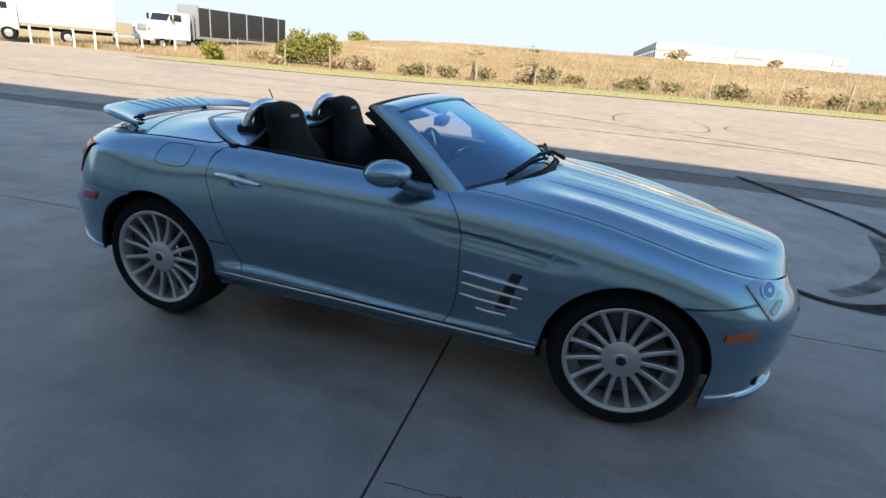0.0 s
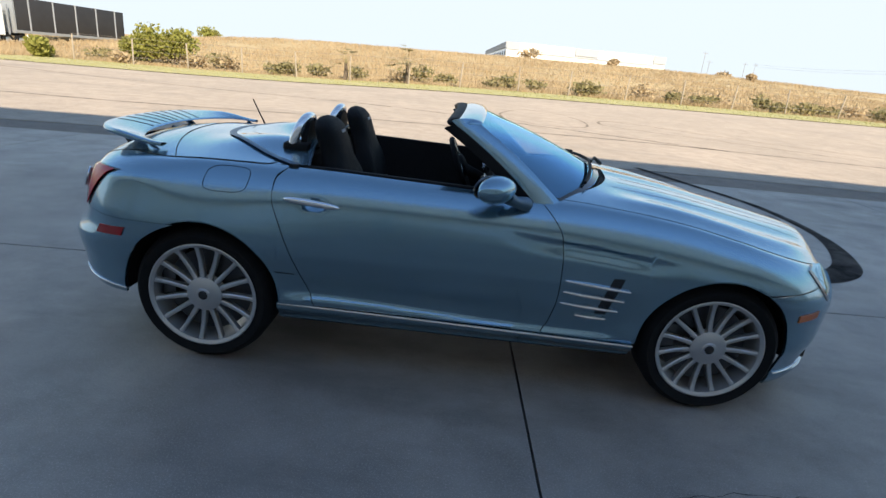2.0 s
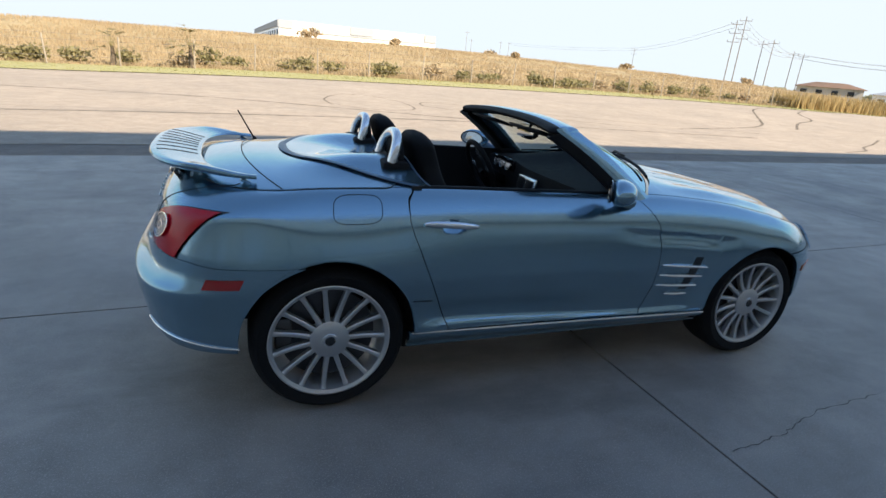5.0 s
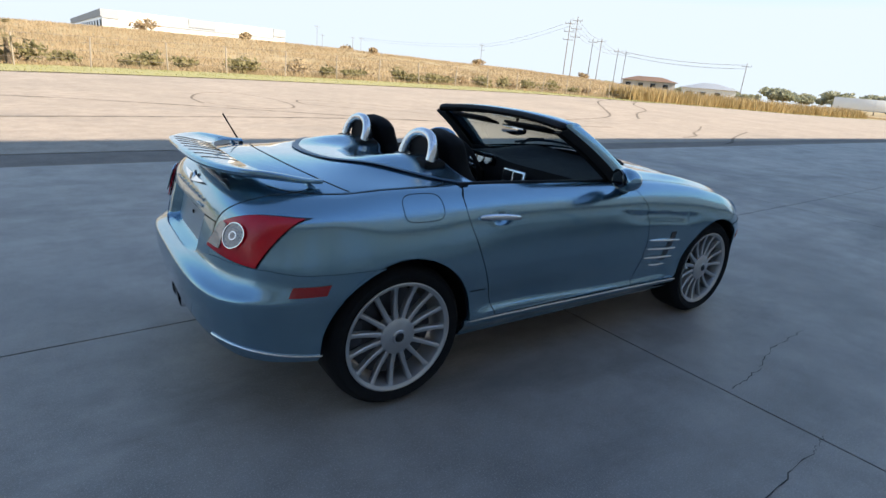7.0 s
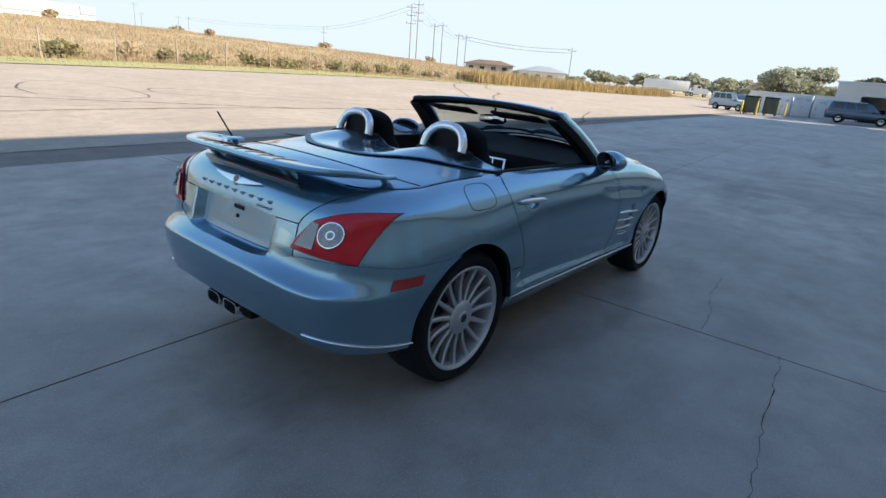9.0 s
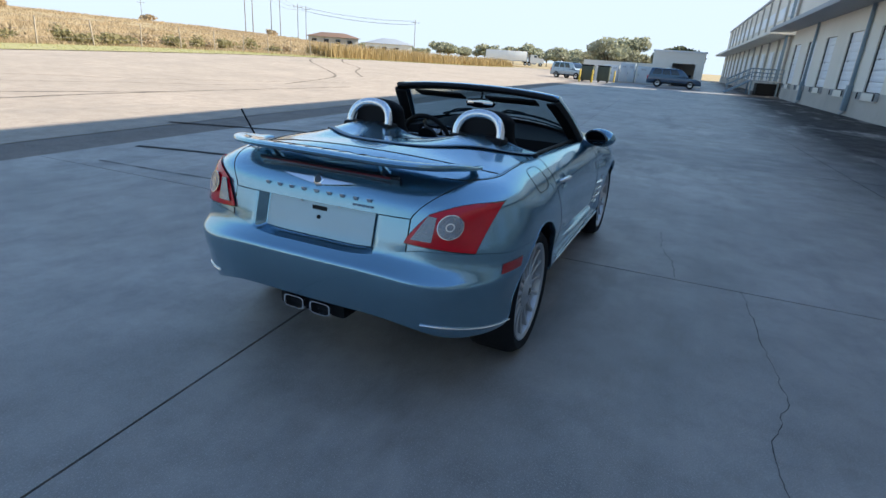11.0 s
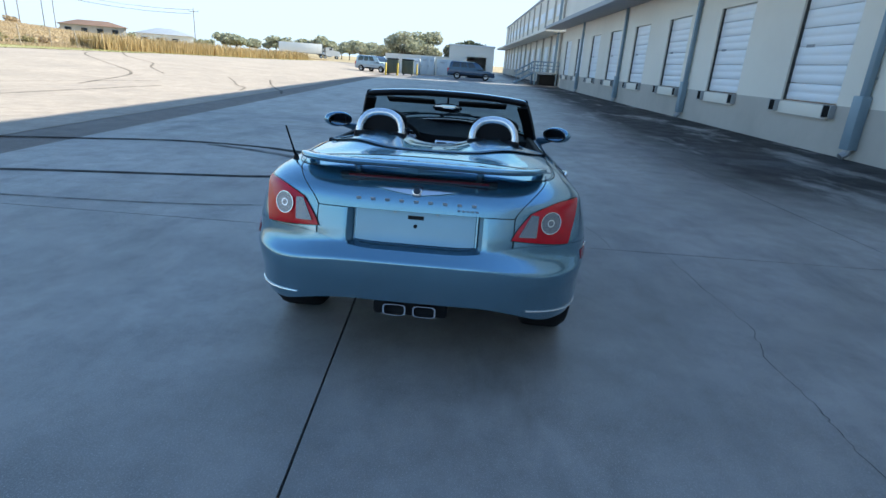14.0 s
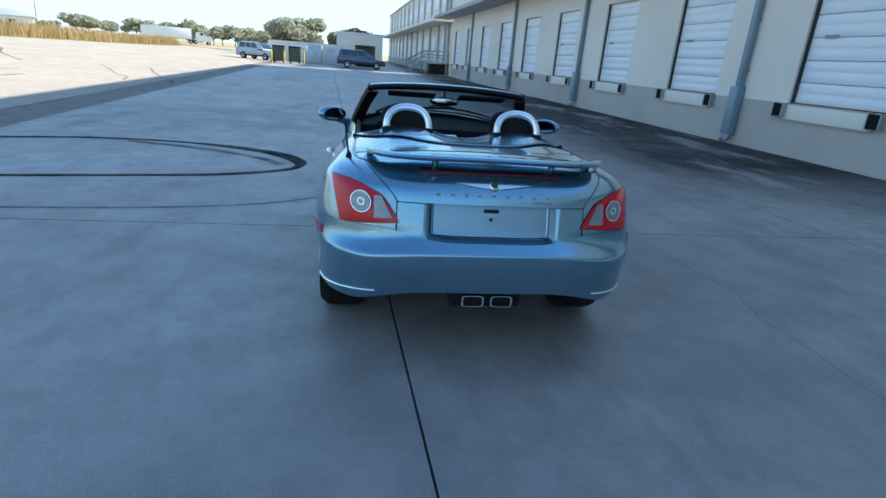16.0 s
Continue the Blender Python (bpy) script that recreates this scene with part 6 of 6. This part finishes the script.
# broad flat pillars: offsets back, outward and up from the edge of the glass, round the section
PILLAR = ((0.010, -0.014, 0.002), (0.004, -0.004, 0.010), (-0.020, 0.006, 0.012), (-0.055, 0.014, 0.010), (-0.090, 0.019, 0.004), (-0.102, 0.018, -0.004), (-0.100, 0.006, -0.018), (-0.060, -0.024, -0.030), (-0.010, -0.036, -0.020), (0.010, -0.028, -0.006))
for s in (-1, 1):
    u0 = 0.0 if s < 0 else 1.0
    def pil(u, v):
        k = u * len(PILLAR)
        i, f = int(k) % len(PILLAR), k - int(k)
        a, b = PILLAR[i], PILLAR[(i + 1) % len(PILLAR)]
        o = [p + (q - p) * f for p, q in zip(a, b)]
        w = -0.06 + 1.10 * v
        return screen_pt(u0, w) + Vector((o[0] * (1.0 + 0.25 * smooth(0.25, 0.0, w)), s * o[1], o[2]))
    part("pillar", sheet(pil, 30, 22, closed=True), M["paint"], car, "body-coloured windscreen pillar")
    def pil_in(u, v):
        p = screen_pt(u0, -0.02 + 1.02 * v) + Vector((-0.098, s * 0.012, -0.010))
        back, inn = (u / 0.4, 0.0) if u < 0.4 else (1.0 - 0.6 * (u - 0.4) / 0.6, (u - 0.4) / 0.6)
        return p + Vector((-0.046 * back, -s * (0.010 * back + 0.070 * inn), -0.012 * back - 0.012 * inn))
    part("pillar_trim", sheet(pil_in, 10, 16, thick=0.012, flip=s > 0), M["black"], car, "black inner pillar trim")


def header_pt(u, v):
    s = 2 * u - 1
    p = head_pt(s * 1.035)
    a = 2 * math.pi * v
    f = math.sqrt(max(0.0, 1 - max(0.0, (abs(s) - 0.94) / 0.06) ** 2))
    return p + Vector((-0.040 + 0.062 * f * math.cos(a), 0, 0.004 + 0.018 * f * math.sin(a)))


def seal_pt(u, v):
    s = 2 * u - 1
    a = 2 * math.pi * v
    f = math.sqrt(max(0.0, 1 - max(0.0, (abs(s) - 0.93) / 0.07) ** 2))
    return head_pt(s * 1.02) + Vector((-0.106 + 0.040 * f * math.cos(a), 0, -0.003 + 0.021 * f * math.sin(a)))


part("header", sheet(header_pt, 80, 16), M["paint"], car, "body-coloured windscreen header rail")
part("header_seal", sheet(seal_pt, 80, 12), M["black"], car, "black roof seal")
part("header_lining", sheet(lambda u, v: head_pt((2 * u - 1) * 0.96) + Vector((-0.125 + 0.125 * v, 0, -0.018 - 0.014 * v)), 24, 4, thick=0.006), M["black"], car)
for s in (-1, 1):
    part("sun_visor", boxm((0.13, 0.36, 0.015), (1.15, s * 0.27, 1.185), ry=16, bevel=0.006), M["leather"], car)
im = part("inner_mirror", lathe([(0.0, -0.012), (0.9, -0.012), (1.0, 0.0), (0.9, 0.016), (0.0, 0.022)], 28, "x"), M["black"], car, "oval inner mirror")
im.matrix_basis = pose(1.262, 0.0, 1.140) @ Matrix.Diagonal((1, 0.115, 0.034, 1))
img = part("inner_mirror_glass", boxm((0.003, 0.20, 0.048), (1.247, 0.0, 1.140), bevel=0.001), M["mirror"], car)
part("mirror_stem", tube([(1.265, 0, 1.145), (1.285, 0, 1.215)], 0.008, 6), M["black"], car)

# cowl and wipers
def cowl_pt(u, v):
    s = 2 * u - 1
    a, b = base_pt(s) + Vector((0.0, 0, -0.004)), Vector((cowl_x(s * 0.69) + 0.01, s * 0.665, 0))
    p = a.lerp(b, v)
    y = p.y
    p.z = a.z * (1 - v) + (top_z(b.x, b.y) - 0.004) * v - 0.020 * math.sin(math.pi * v)
    return p


part("cowl", sheet(cowl_pt, 40, 8, thick=0.005), M["black"], car, "black cowl panel")
for y0, y1 in ((0.10, -0.50), (0.52, 0.02)):
    pts = []
    for k in range(12):
        t = k / 11
        p = screen_pt(0.5 + (y0 + (y1 - y0) * t) / 1.432, 0.06 + 0.05 * math.sin(math.pi * t))
        pts.append(p + Vector((0.012, 0, 0.016)))
    w = part("wiper", tube(pts, 0.009, 6), M["black"], car, "black wiper")
    part("wiper_arm", tube([pts[5] + Vector((0.005, 0, 0.012)), pts[2] + Vector((0.03, 0.0, 0.018)), base_pt(y0 / 0.716) + Vector((0.05, 0, 0.018))], [0.006, 0.008, 0.013], 6), M["black"], w)

# ---- roll hoops ----
for s in (-1, 1):
    pts = []
    for k in range(29):
        a = math.pi * k / 28
        c = math.cos(a)
        pts.append((0.318 + 0.040 * math.sin(a), s * 0.352 + 0.132 * math.copysign(abs(c) ** 0.85, c), 1.030 + 0.126 * math.sin(a) ** 0.8))
    hoop = part("roll_hoop", tube(pts, 0.024, 12), M["silver"], car, "satin silver roll hoop behind the seat")
    def infill(u, v):
        a = math.pi * u
        return Vector((0.350, s * 0.352 + 0.114 * math.cos(a) * v, 1.030 + 0.108 * math.sin(a) ** 0.8 * v))
    part("hoop_infill", sheet(infill, 24, 4, thick=0.03), M["black"], hoop, "dark hoop infill panel")
    bm = bmesh.new()
    box(bm, (0.13, 0.32, 0.05), (0.335, s * 0.352, 1.018), bevel=0.02)
    part("hoop_base", bm, M["black"], hoop)

# ---- cabin ----
part("floor_pan", boxm((1.6, 1.40, 0.03), (1.05, 0, 0.30)), M["carpet"], car)
part("bulkhead", boxm((0.04, 1.38, 0.62), (0.385, 0, 0.66)), M["carpet"], car)
part("firewall", boxm((0.04, 1.38, 0.5), (1.70, 0, 0.55)), M["black"], car)
for s in (-1, 1):
    def card(u, v):
        x = 0.40 + 1.22 * u
        z = 0.32 + (top_z(0.5, 0) * 0 + _top_side(x) - 0.004 - 0.32) * v
        y = 0.655 + 0.02 * smooth(0.75, 1.0, v) - 0.035 * math.exp(-(((v - 0.52) / 0.16) ** 2))
        return Vector((x, s * y, z))
    c = part("door_card", sheet(card, 24, 16, thick=0.03, flip=s > 0), M["leather"], car, "black leather door card")
    part("pull", boxm((0.12, 0.012, 0.045), (1.02, s * 0.632, 0.80), bevel=0.008), M["silver"], c, "silver inner handle")
    part("pull_recess", boxm((0.085, 0.014, 0.026), (1.02, s * 0.631, 0.80), bevel=0.004), M["black"], c)
    part("speaker", lathe([(0.0, 0.0), (0.075, 0.0), (0.08, 0.012)], 24, "y"), M["black"], c).matrix_basis = pose(1.38, s * 0.625, 0.5)
    # waist rail between card and door skin
    pts = [(0.385 + 1.14 * k / 20, s * (half_at(0.385 + 1.14 * k / 20) - 0.012), _top_side(0.385 + 1.14 * k / 20) + 0.001) for k in range(21)]
    part("waist_seal", tube(pts, 0.014, 8, flat=0.6), M["black"], car, "black waist seal")


def dash_pt(u, v):
    y = -0.66 + 1.32 * u
    hood_ = 0.045 * math.exp(-(((y - 0.36) / 0.17) ** 2))
    if v < 0.5:
        t = v / 0.5
        return Vector((1.34 + 0.42 * (1 - t) + 0.16 * (1 - (y / 0.66) ** 2) * (1 - t), y, 0.905 + 0.045 * (1 - t) * (1 - (y / 0.66) ** 2) + hood_ * math.sin(math.pi * min(1, 0.35 + t * 0.6))))
    t = (v - 0.5) / 0.5
    return Vector((1.34 - 0.05 * math.sin(math.pi * t) + 0.10 * t, y, 0.905 - 0.36 * t + hood_ * 0.7 * (1 - t)))


dash = part("dashboard", sheet(dash_pt, 48, 30, thick=0.012, flip=True), M["leather"], car, "black padded dashboard")
part("gauge_cluster", boxm((0.02, 0.30, 0.085), (1.318, 0.36, 0.90), ry=-18, bevel=0.01), M["gloss_black"], dash)
for dy in (-0.085, 0.0, 0.085):
    g_ = part("gauge", lathe([(0.0, 0.004), (0.034, 0.004), (0.037, 0.008), (0.040, 0.0)], 24, "x"), M["lamp_clear"], dash, "round instrument with silver ring")
    g_.matrix_basis = pose(1.304, 0.36 + dy, 0.903, 0, -18, 180)
con = part("centre_console", boxm((0.75, 0.24, 0.26), (0.98, 0, 0.46), bevel=0.03), M["leather"], car)
stack = part("centre_panel", boxm((0.03, 0.215, 0.34), (1.277, -0.02, 0.715), ry=8, bevel=0.012), M["silver"], dash, "satin silver centre stack")
for dy in (-0.070, 0.030):
    part("air_vent", boxm((0.012, 0.082, 0.068), (1.276, dy, 0.838), ry=8, bevel=0.006), M["black"], stack, "black air vent")
part("radio", boxm((0.012, 0.18, 0.07), (1.264, -0.02, 0.745), ry=8, bevel=0.004), M["gloss_black"], stack)
part("gear_lever", tube([(0.95, 0, 0.58), (0.96, 0, 0.68)], [0.012, 0.026], 10), M["silver"], con)
wheel_m = Matrix.Translation((1.145, 0.36, 0.865)) @ pose(0, 0, 0, 0, 66, 0)
sw = part("steering_wheel", tube([(0.178 * math.cos(2 * math.pi * k / 40), 0.178 * math.sin(2 * math.pi * k / 40), 0) for k in range(41)], 0.016, 10, caps=False), M["leather"], car, "black leather steering wheel")
sw.matrix_basis = wheel_m
part("wheel_pad", lathe([(0.0, 0.0), (0.075, 0.0), (0.07, 0.03), (0.05, 0.04), (0.0, 0.042)], 28, "z"), M["black"], sw)
for a in (90, -90, 180):
    part("wheel_spoke", boxm((0.12, 0.035, 0.012), (0.115, 0, 0.01), bevel=0.004), M["silver"], sw).matrix_basis = pose(0, 0, 0, 0, 0, a)
part("column", tube([(1.15, 0.36, 0.86), (1.36, 0.36, 0.77)], 0.035, 10), M["black"], car)


def seat(s):
    def cush(u, v):
        a = 2 * math.pi * u
        return Vector((0.80 + 0.26 * math.copysign(abs(math.cos(a)) ** 0.6, math.cos(a)) * math.sin(math.pi * v) ** 0.4, s * 0.36 + 0.235 * math.copysign(abs(math.sin(a)) ** 0.6, math.sin(a)) * math.sin(math.pi * v) ** 0.4, 0.50 - 0.085 * math.cos(math.pi * v)))
    part("seat_cushion", sheet(cush, 28, 12, closed=True), M["leather"], car, "black leather bucket seat cushion")
    def back(u, v):
        a = 2 * math.pi * u
        z = 0.50 + 0.675 * v
        w = 0.245 * (1 - smooth(0.42, 0.80, v)) + 0.150 * smooth(0.42, 0.80, v)
        w *= math.sqrt(max(0.0, 1 - max(0.0, (v - 0.90) / 0.10) ** 2)) if v > 0.90 else 1
        t = 0.075 - 0.012 * v
        t *= math.sqrt(max(0.0, 1 - max(0.0, (v - 0.88) / 0.12) ** 2)) if v > 0.88 else 1
        lean = 0.615 - 0.165 * v + 0.02 * math.sin(math.pi * v)
        cy, cx = math.sin(a), math.cos(a)
        bol = 0.035 * abs(cy) ** 3 * (cx > -0.2) * (1 - smooth(0.55, 0.75, v))
        return Vector((lean + t * math.copysign(abs(cx) ** 0.7, cx) + bol, s * 0.36 + w * math.copysign(abs(cy) ** 0.7, cy), z))
    b = part("seat_back", sheet(back, 36, 64, closed=True), M["leather"], car, "black leather seat back with built-in headrest")
    part("seat_emblem", boxm((0.004, 0.075, 0.016), (0.537, s * 0.36, 1.105), ry=-12, bevel=0.001), M["grey_panel"], b, "small grey embossed strip")
    part("belt_slot", boxm((0.01, 0.12, 0.03), (0.545, s * 0.36, 0.99), ry=-12, bevel=0.004), M["black"], b)


for s in (-1, 1):
    seat(s)

# ---- tail details ----
ex = part("exhaust_surround", boxm((0.12, 0.36, 0.10), (-0.655, 0, 0.348), bevel=0.015), M["black"], car, "black exhaust surround")
for s in (-1, 1):
    bm = bmesh.new()
    def pipe_pt(u, v):
        a = 2 * math.pi * u
        r = (1.0, 1.0, 0.86, 0.84)[round(v * 3)]
        x = (-0.62, -0.752, -0.752, -0.64)[round(v * 3)]
        c, d = math.cos(a), math.sin(a)
        return Vector((x, s * 0.072 + r * 0.056 * math.copysign(abs(c) ** 0.45, c), 0.343 + r * 0.030 * math.copysign(abs(d) ** 0.45, d)))
    sheet(pipe_pt, 32, 3, bm, closed=True)
    tip = part("exhaust_tip", bm, M["chrome"], ex, "oblong chrome exhaust tip")
    part("exhaust_bore", boxm((0.01, 0.094, 0.046), (-0.65, s * 0.072, 0.343)), M["seam"], tip)
def plate_pt(u, v):
    y = -0.282 + 0.564 * u
    p = tail_pt((y + 0.458) / 0.916, 0.14 + 0.82 * v)
    return Vector((p.x - 0.006, y, p.z))
plate = part("plate_area", sheet(plate_pt, 20, 6, thick=0.003), M["tape"], car, "blank pale number plate panel")
part("plate_slot", boxm((0.004, 0.075, 0.018), (plate_pt(0.5, 0.75).x - 0.003, 0.0, 0.776)), M["seam"], plate)
part("plate_bolt", lathe([(0, -0.003), (0.009, -0.003), (0.009, 0.003)], 12, "x"), M["seam"], plate).matrix_basis = pose(plate_pt(0.5, 0.5).x - 0.003, 0.0, 0.737)
for dy in (-0.10, 0.10):
    part("plate_bolt", lathe([(0, -0.003), (0.006, -0.003), (0.006, 0.003)], 10, "x"), M["steel"], plate).matrix_basis = pose(plate_pt(0.5, 0.95).x - 0.003, dy, 0.795)
# winged emblem as a plain shape, and raised bars where letters stand
def on_lid(y, z, out):
    g = g_of_y(abs(y), z) if abs(y) > 0.012 else -0.995
    p = body(g, z, out)
    return Vector((p.x, y, p.z))
for s in (-1, 1):
    def wingp(u, v):
        y = s * (0.018 + 0.172 * u)
        return on_lid(y, 0.897 + 0.010 * u ** 1.6 + 0.026 * (1 - u) ** 0.6 * (v - 0.5) * (1 - 0.35 * u), 0.006)
    part("emblem_wing", sheet(wingp, 18, 4, thick=0.005, flip=s < 0), M["chrome"], car, "plain chrome emblem wing")
em = part("emblem_disc", lathe([(0.0, 0.010), (0.020, 0.008), (0.026, 0.004), (0.030, -0.003)], 28, "x"), M["chrome"], car, "round chrome emblem")
em.matrix_basis = Matrix.Translation(on_lid(0, 0.900, 0.006)) @ pose(0, 0, 0, 0, -25, 180)
part("emblem_core", lathe([(0.0, 0.012), (0.017, 0.0105)], 20, "x"), M["gloss_black"], em)
for k in range(9):
    y = 0.268 - 0.067 * k
    p = on_lid(y, 0.856, 0.004)
    part("letter_bar", boxm((0.006, 0.022, 0.020), p, ry=-24, bevel=0.003), M["silver"], car, "small raised silver letter bar")
for k in range(5):
    p = on_lid(-0.200 - 0.021 * k, 0.832, 0.004)
    part("script_bar", boxm((0.005, 0.014, 0.011), p, ry=-22, bevel=0.002), M["chrome"], car)
# aerial on the left rear wing
aer = part("aerial", tube([(-0.255, 0.700, 0.955), (-0.300, 0.708, 1.035), (-0.345, 0.716, 1.118)], [0.006, 0.0045, 0.0045], 8), M["black"], car, "short black rod aerial")
part("aerial_foot", lathe([(0.0, 0.03), (0.010, 0.026), (0.018, 0.0), (0.020, -0.02)], 16, "z"), M["black"], aer).matrix_basis = pose(-0.252, 0.698, 0.935)

# ---- underside and wheel housings ----
part("underbody", boxm((1.7, 1.45, 0.08), (1.2, 0, 0.25)), M["black"], car)
part("engine_block", boxm((1.1, 1.15, 0.42), (2.45, 0, 0.44)), M["black"], car)
part("boot_floor", boxm((1.0, 1.15, 0.36), (-0.12, 0, 0.52)), M["black"], car)
for ax, az, R in (ARCH_R, ARCH_F):
    for s in (-1, 1):
        def liner(u, v):
            a = -0.06 + (math.pi + 0.12) * u
            x, z = ax + (R + 0.010) * math.cos(a), az + (R + 0.010) * math.sin(a)
            edge_ = -body(g_of_x(x, max(z, 0.25)), max(z, 0.25)).y - 0.016
            return Vector((x, s * (edge_ + (0.50 - edge_) * v), z))
        part("wheel_housing", sheet(liner, 36, 3, thick=0.006), M["black"], car, "black wheel housing")
        def lipf(u, v):
            a = -0.02 + (math.pi + 0.04) * u
            x, z = ax + R * math.cos(a), az + R * math.sin(a)
            p = body(g_of_x(x, max(z, 0.25)), max(z, 0.25), 0.001)
            return Vector((p.x, s * (-p.y - 0.03 * v), z + 0.001))
        part("arch_lip", sheet(lipf, 40, 2, thick=0.004, flip=s > 0), M["paint"], car)

# ---- wheels ----
def make_wheel(R, rim, w, name_label):
    """Wheel about its own centre, outer face towards -y; meshes are shared by both sides."""
    o = -w / 2
    t = bmesh.new()
    prof = [(rim - 0.012, o + 0.02), (rim + 0.004, o + 0.002), (rim + 0.02, o - 0.006), (rim + (R - rim) * 0.55, o - 0.010), (R - 0.022, o + 0.004), (R - 0.006, o + 0.022), (R, o + 0.05), (R, -o - 0.05), (R - 0.006, -o - 0.022), (R - 0.03, -o), (rim, -o - 0.01)]
    lathe(prof, 64, "y", t)
    barrel = lathe([(rim - 0.006, o + 0.006), (rim, o - 0.001), (rim - 0.006, o - 0.003), (rim - 0.020, o + 0.006), (rim - 0.026, o + 0.03), (rim - 0.034, -o - 0.02), (rim - 0.01, -o)], 64, "y")
    sp = bmesh.new()
    n = 8
    secs = []
    for k in range(n + 1):
        f = k / n
        r = 0.066 + (rim - 0.014 - 0.066) * f
        wd = 0.0090 + 0.0025 * (1 - f) + 0.006 * smooth(0.85, 1.0, f)
        d = o + 0.020 - 0.012 * f + 0.010 * math.sin(math.pi * f)
        secs.append([sp.verts.new(p) for p in ((r, d + 0.03, -wd), (r, d + 0.004, -wd), (r, d, -wd * 0.55), (r, d, wd * 0.55), (r, d + 0.004, wd), (r, d + 0.03, wd))])
    for a, b in zip(secs, secs[1:]):
        for k in range(5):
            sp.faces.new((a[k], a[k + 1], b[k + 1], b[k]))
    bmesh.ops.recalc_face_normals(sp, faces=sp.faces)
    hub = lathe([(0.0, o + 0.004), (0.030, o + 0.004), (0.034, o + 0.008), (0.072, o + 0.012), (0.084, o + 0.020), (0.084, o + 0.06)], 40, "y")
    cap = lathe([(0.0, o + 0.001), (0.020, o + 0.0015), (0.024, o + 0.006)], 28, "y")
    disc = lathe([(0.075, o + 0.085), (rim - 0.055, o + 0.085), (rim - 0.055, o + 0.11), (0.075, o + 0.11)], 48, "y")
    return t, barrel, sp, hub, cap, disc


def wheels(x, zr, rim, w, yc):
    first = None
    for s in (-1, 1):
        e = new("wheel")
        e.parent = car
        e["label"] = "silver fifteen-spoke alloy wheel with low-profile tyre"
        e.matrix_basis = pose(x, s * yc, zr, 0, 0, 0 if s < 0 else 180)
        if first is None:
            t, barrel, sp, hub, cap, disc = make_wheel(zr, rim, w, "")
            first = {"tyre": part("tyre", t, M["rubber"], e), "rim": part("rim", barrel, M["alloy"], e), "hub": part("hub", hub, M["alloy"], e), "hub_cap": part("hub_cap", cap, M["gloss_black"], e), "brake_disc": part("brake_disc", disc, M["disc"], e)}
            spoke = part("spoke", sp, M["alloy"], e)
            bolt0 = part("bolt", lathe([(0.0, -w / 2 + 0.014), (0.005, -w / 2 + 0.014), (0.006, -w / 2 + 0.03)], 8, "y"), M["disc"], e)
            bolt0.matrix_basis = pose(0.052, 0, 0)
            caliper = part("brake_caliper", boxm((0.07, 0.06, 0.15), (-(rim - 0.07), -w / 2 + 0.085, 0.02), bevel=0.012), M["disc"], e)
            for k in range(1, 15):
                again("spoke", spoke, e, pose(0, 0, 0, 0, 24 * k, 0))
            for k in range(1, 5):
                again("bolt", bolt0, e, pose(0, 0, 0, 0, 72 * k, 0) @ pose(0.052, 0, 0))
        else:
            for nme, src in first.items():
                again(nme, src, e, Matrix())
            again("brake_caliper", caliper, e, Matrix())
            for k in range(15):
                again("spoke", spoke, e, pose(0, 0, 0, 0, 24 * k, 0))
            for k in range(5):
                again("bolt", bolt0, e, pose(0, 0, 0, 0, 72 * k, 0) @ pose(0.052, 0, 0))


wheels(0.0, 0.330, 0.258, 0.245, 0.712)
wheels(2.40, 0.324, 0.250, 0.220, 0.705)
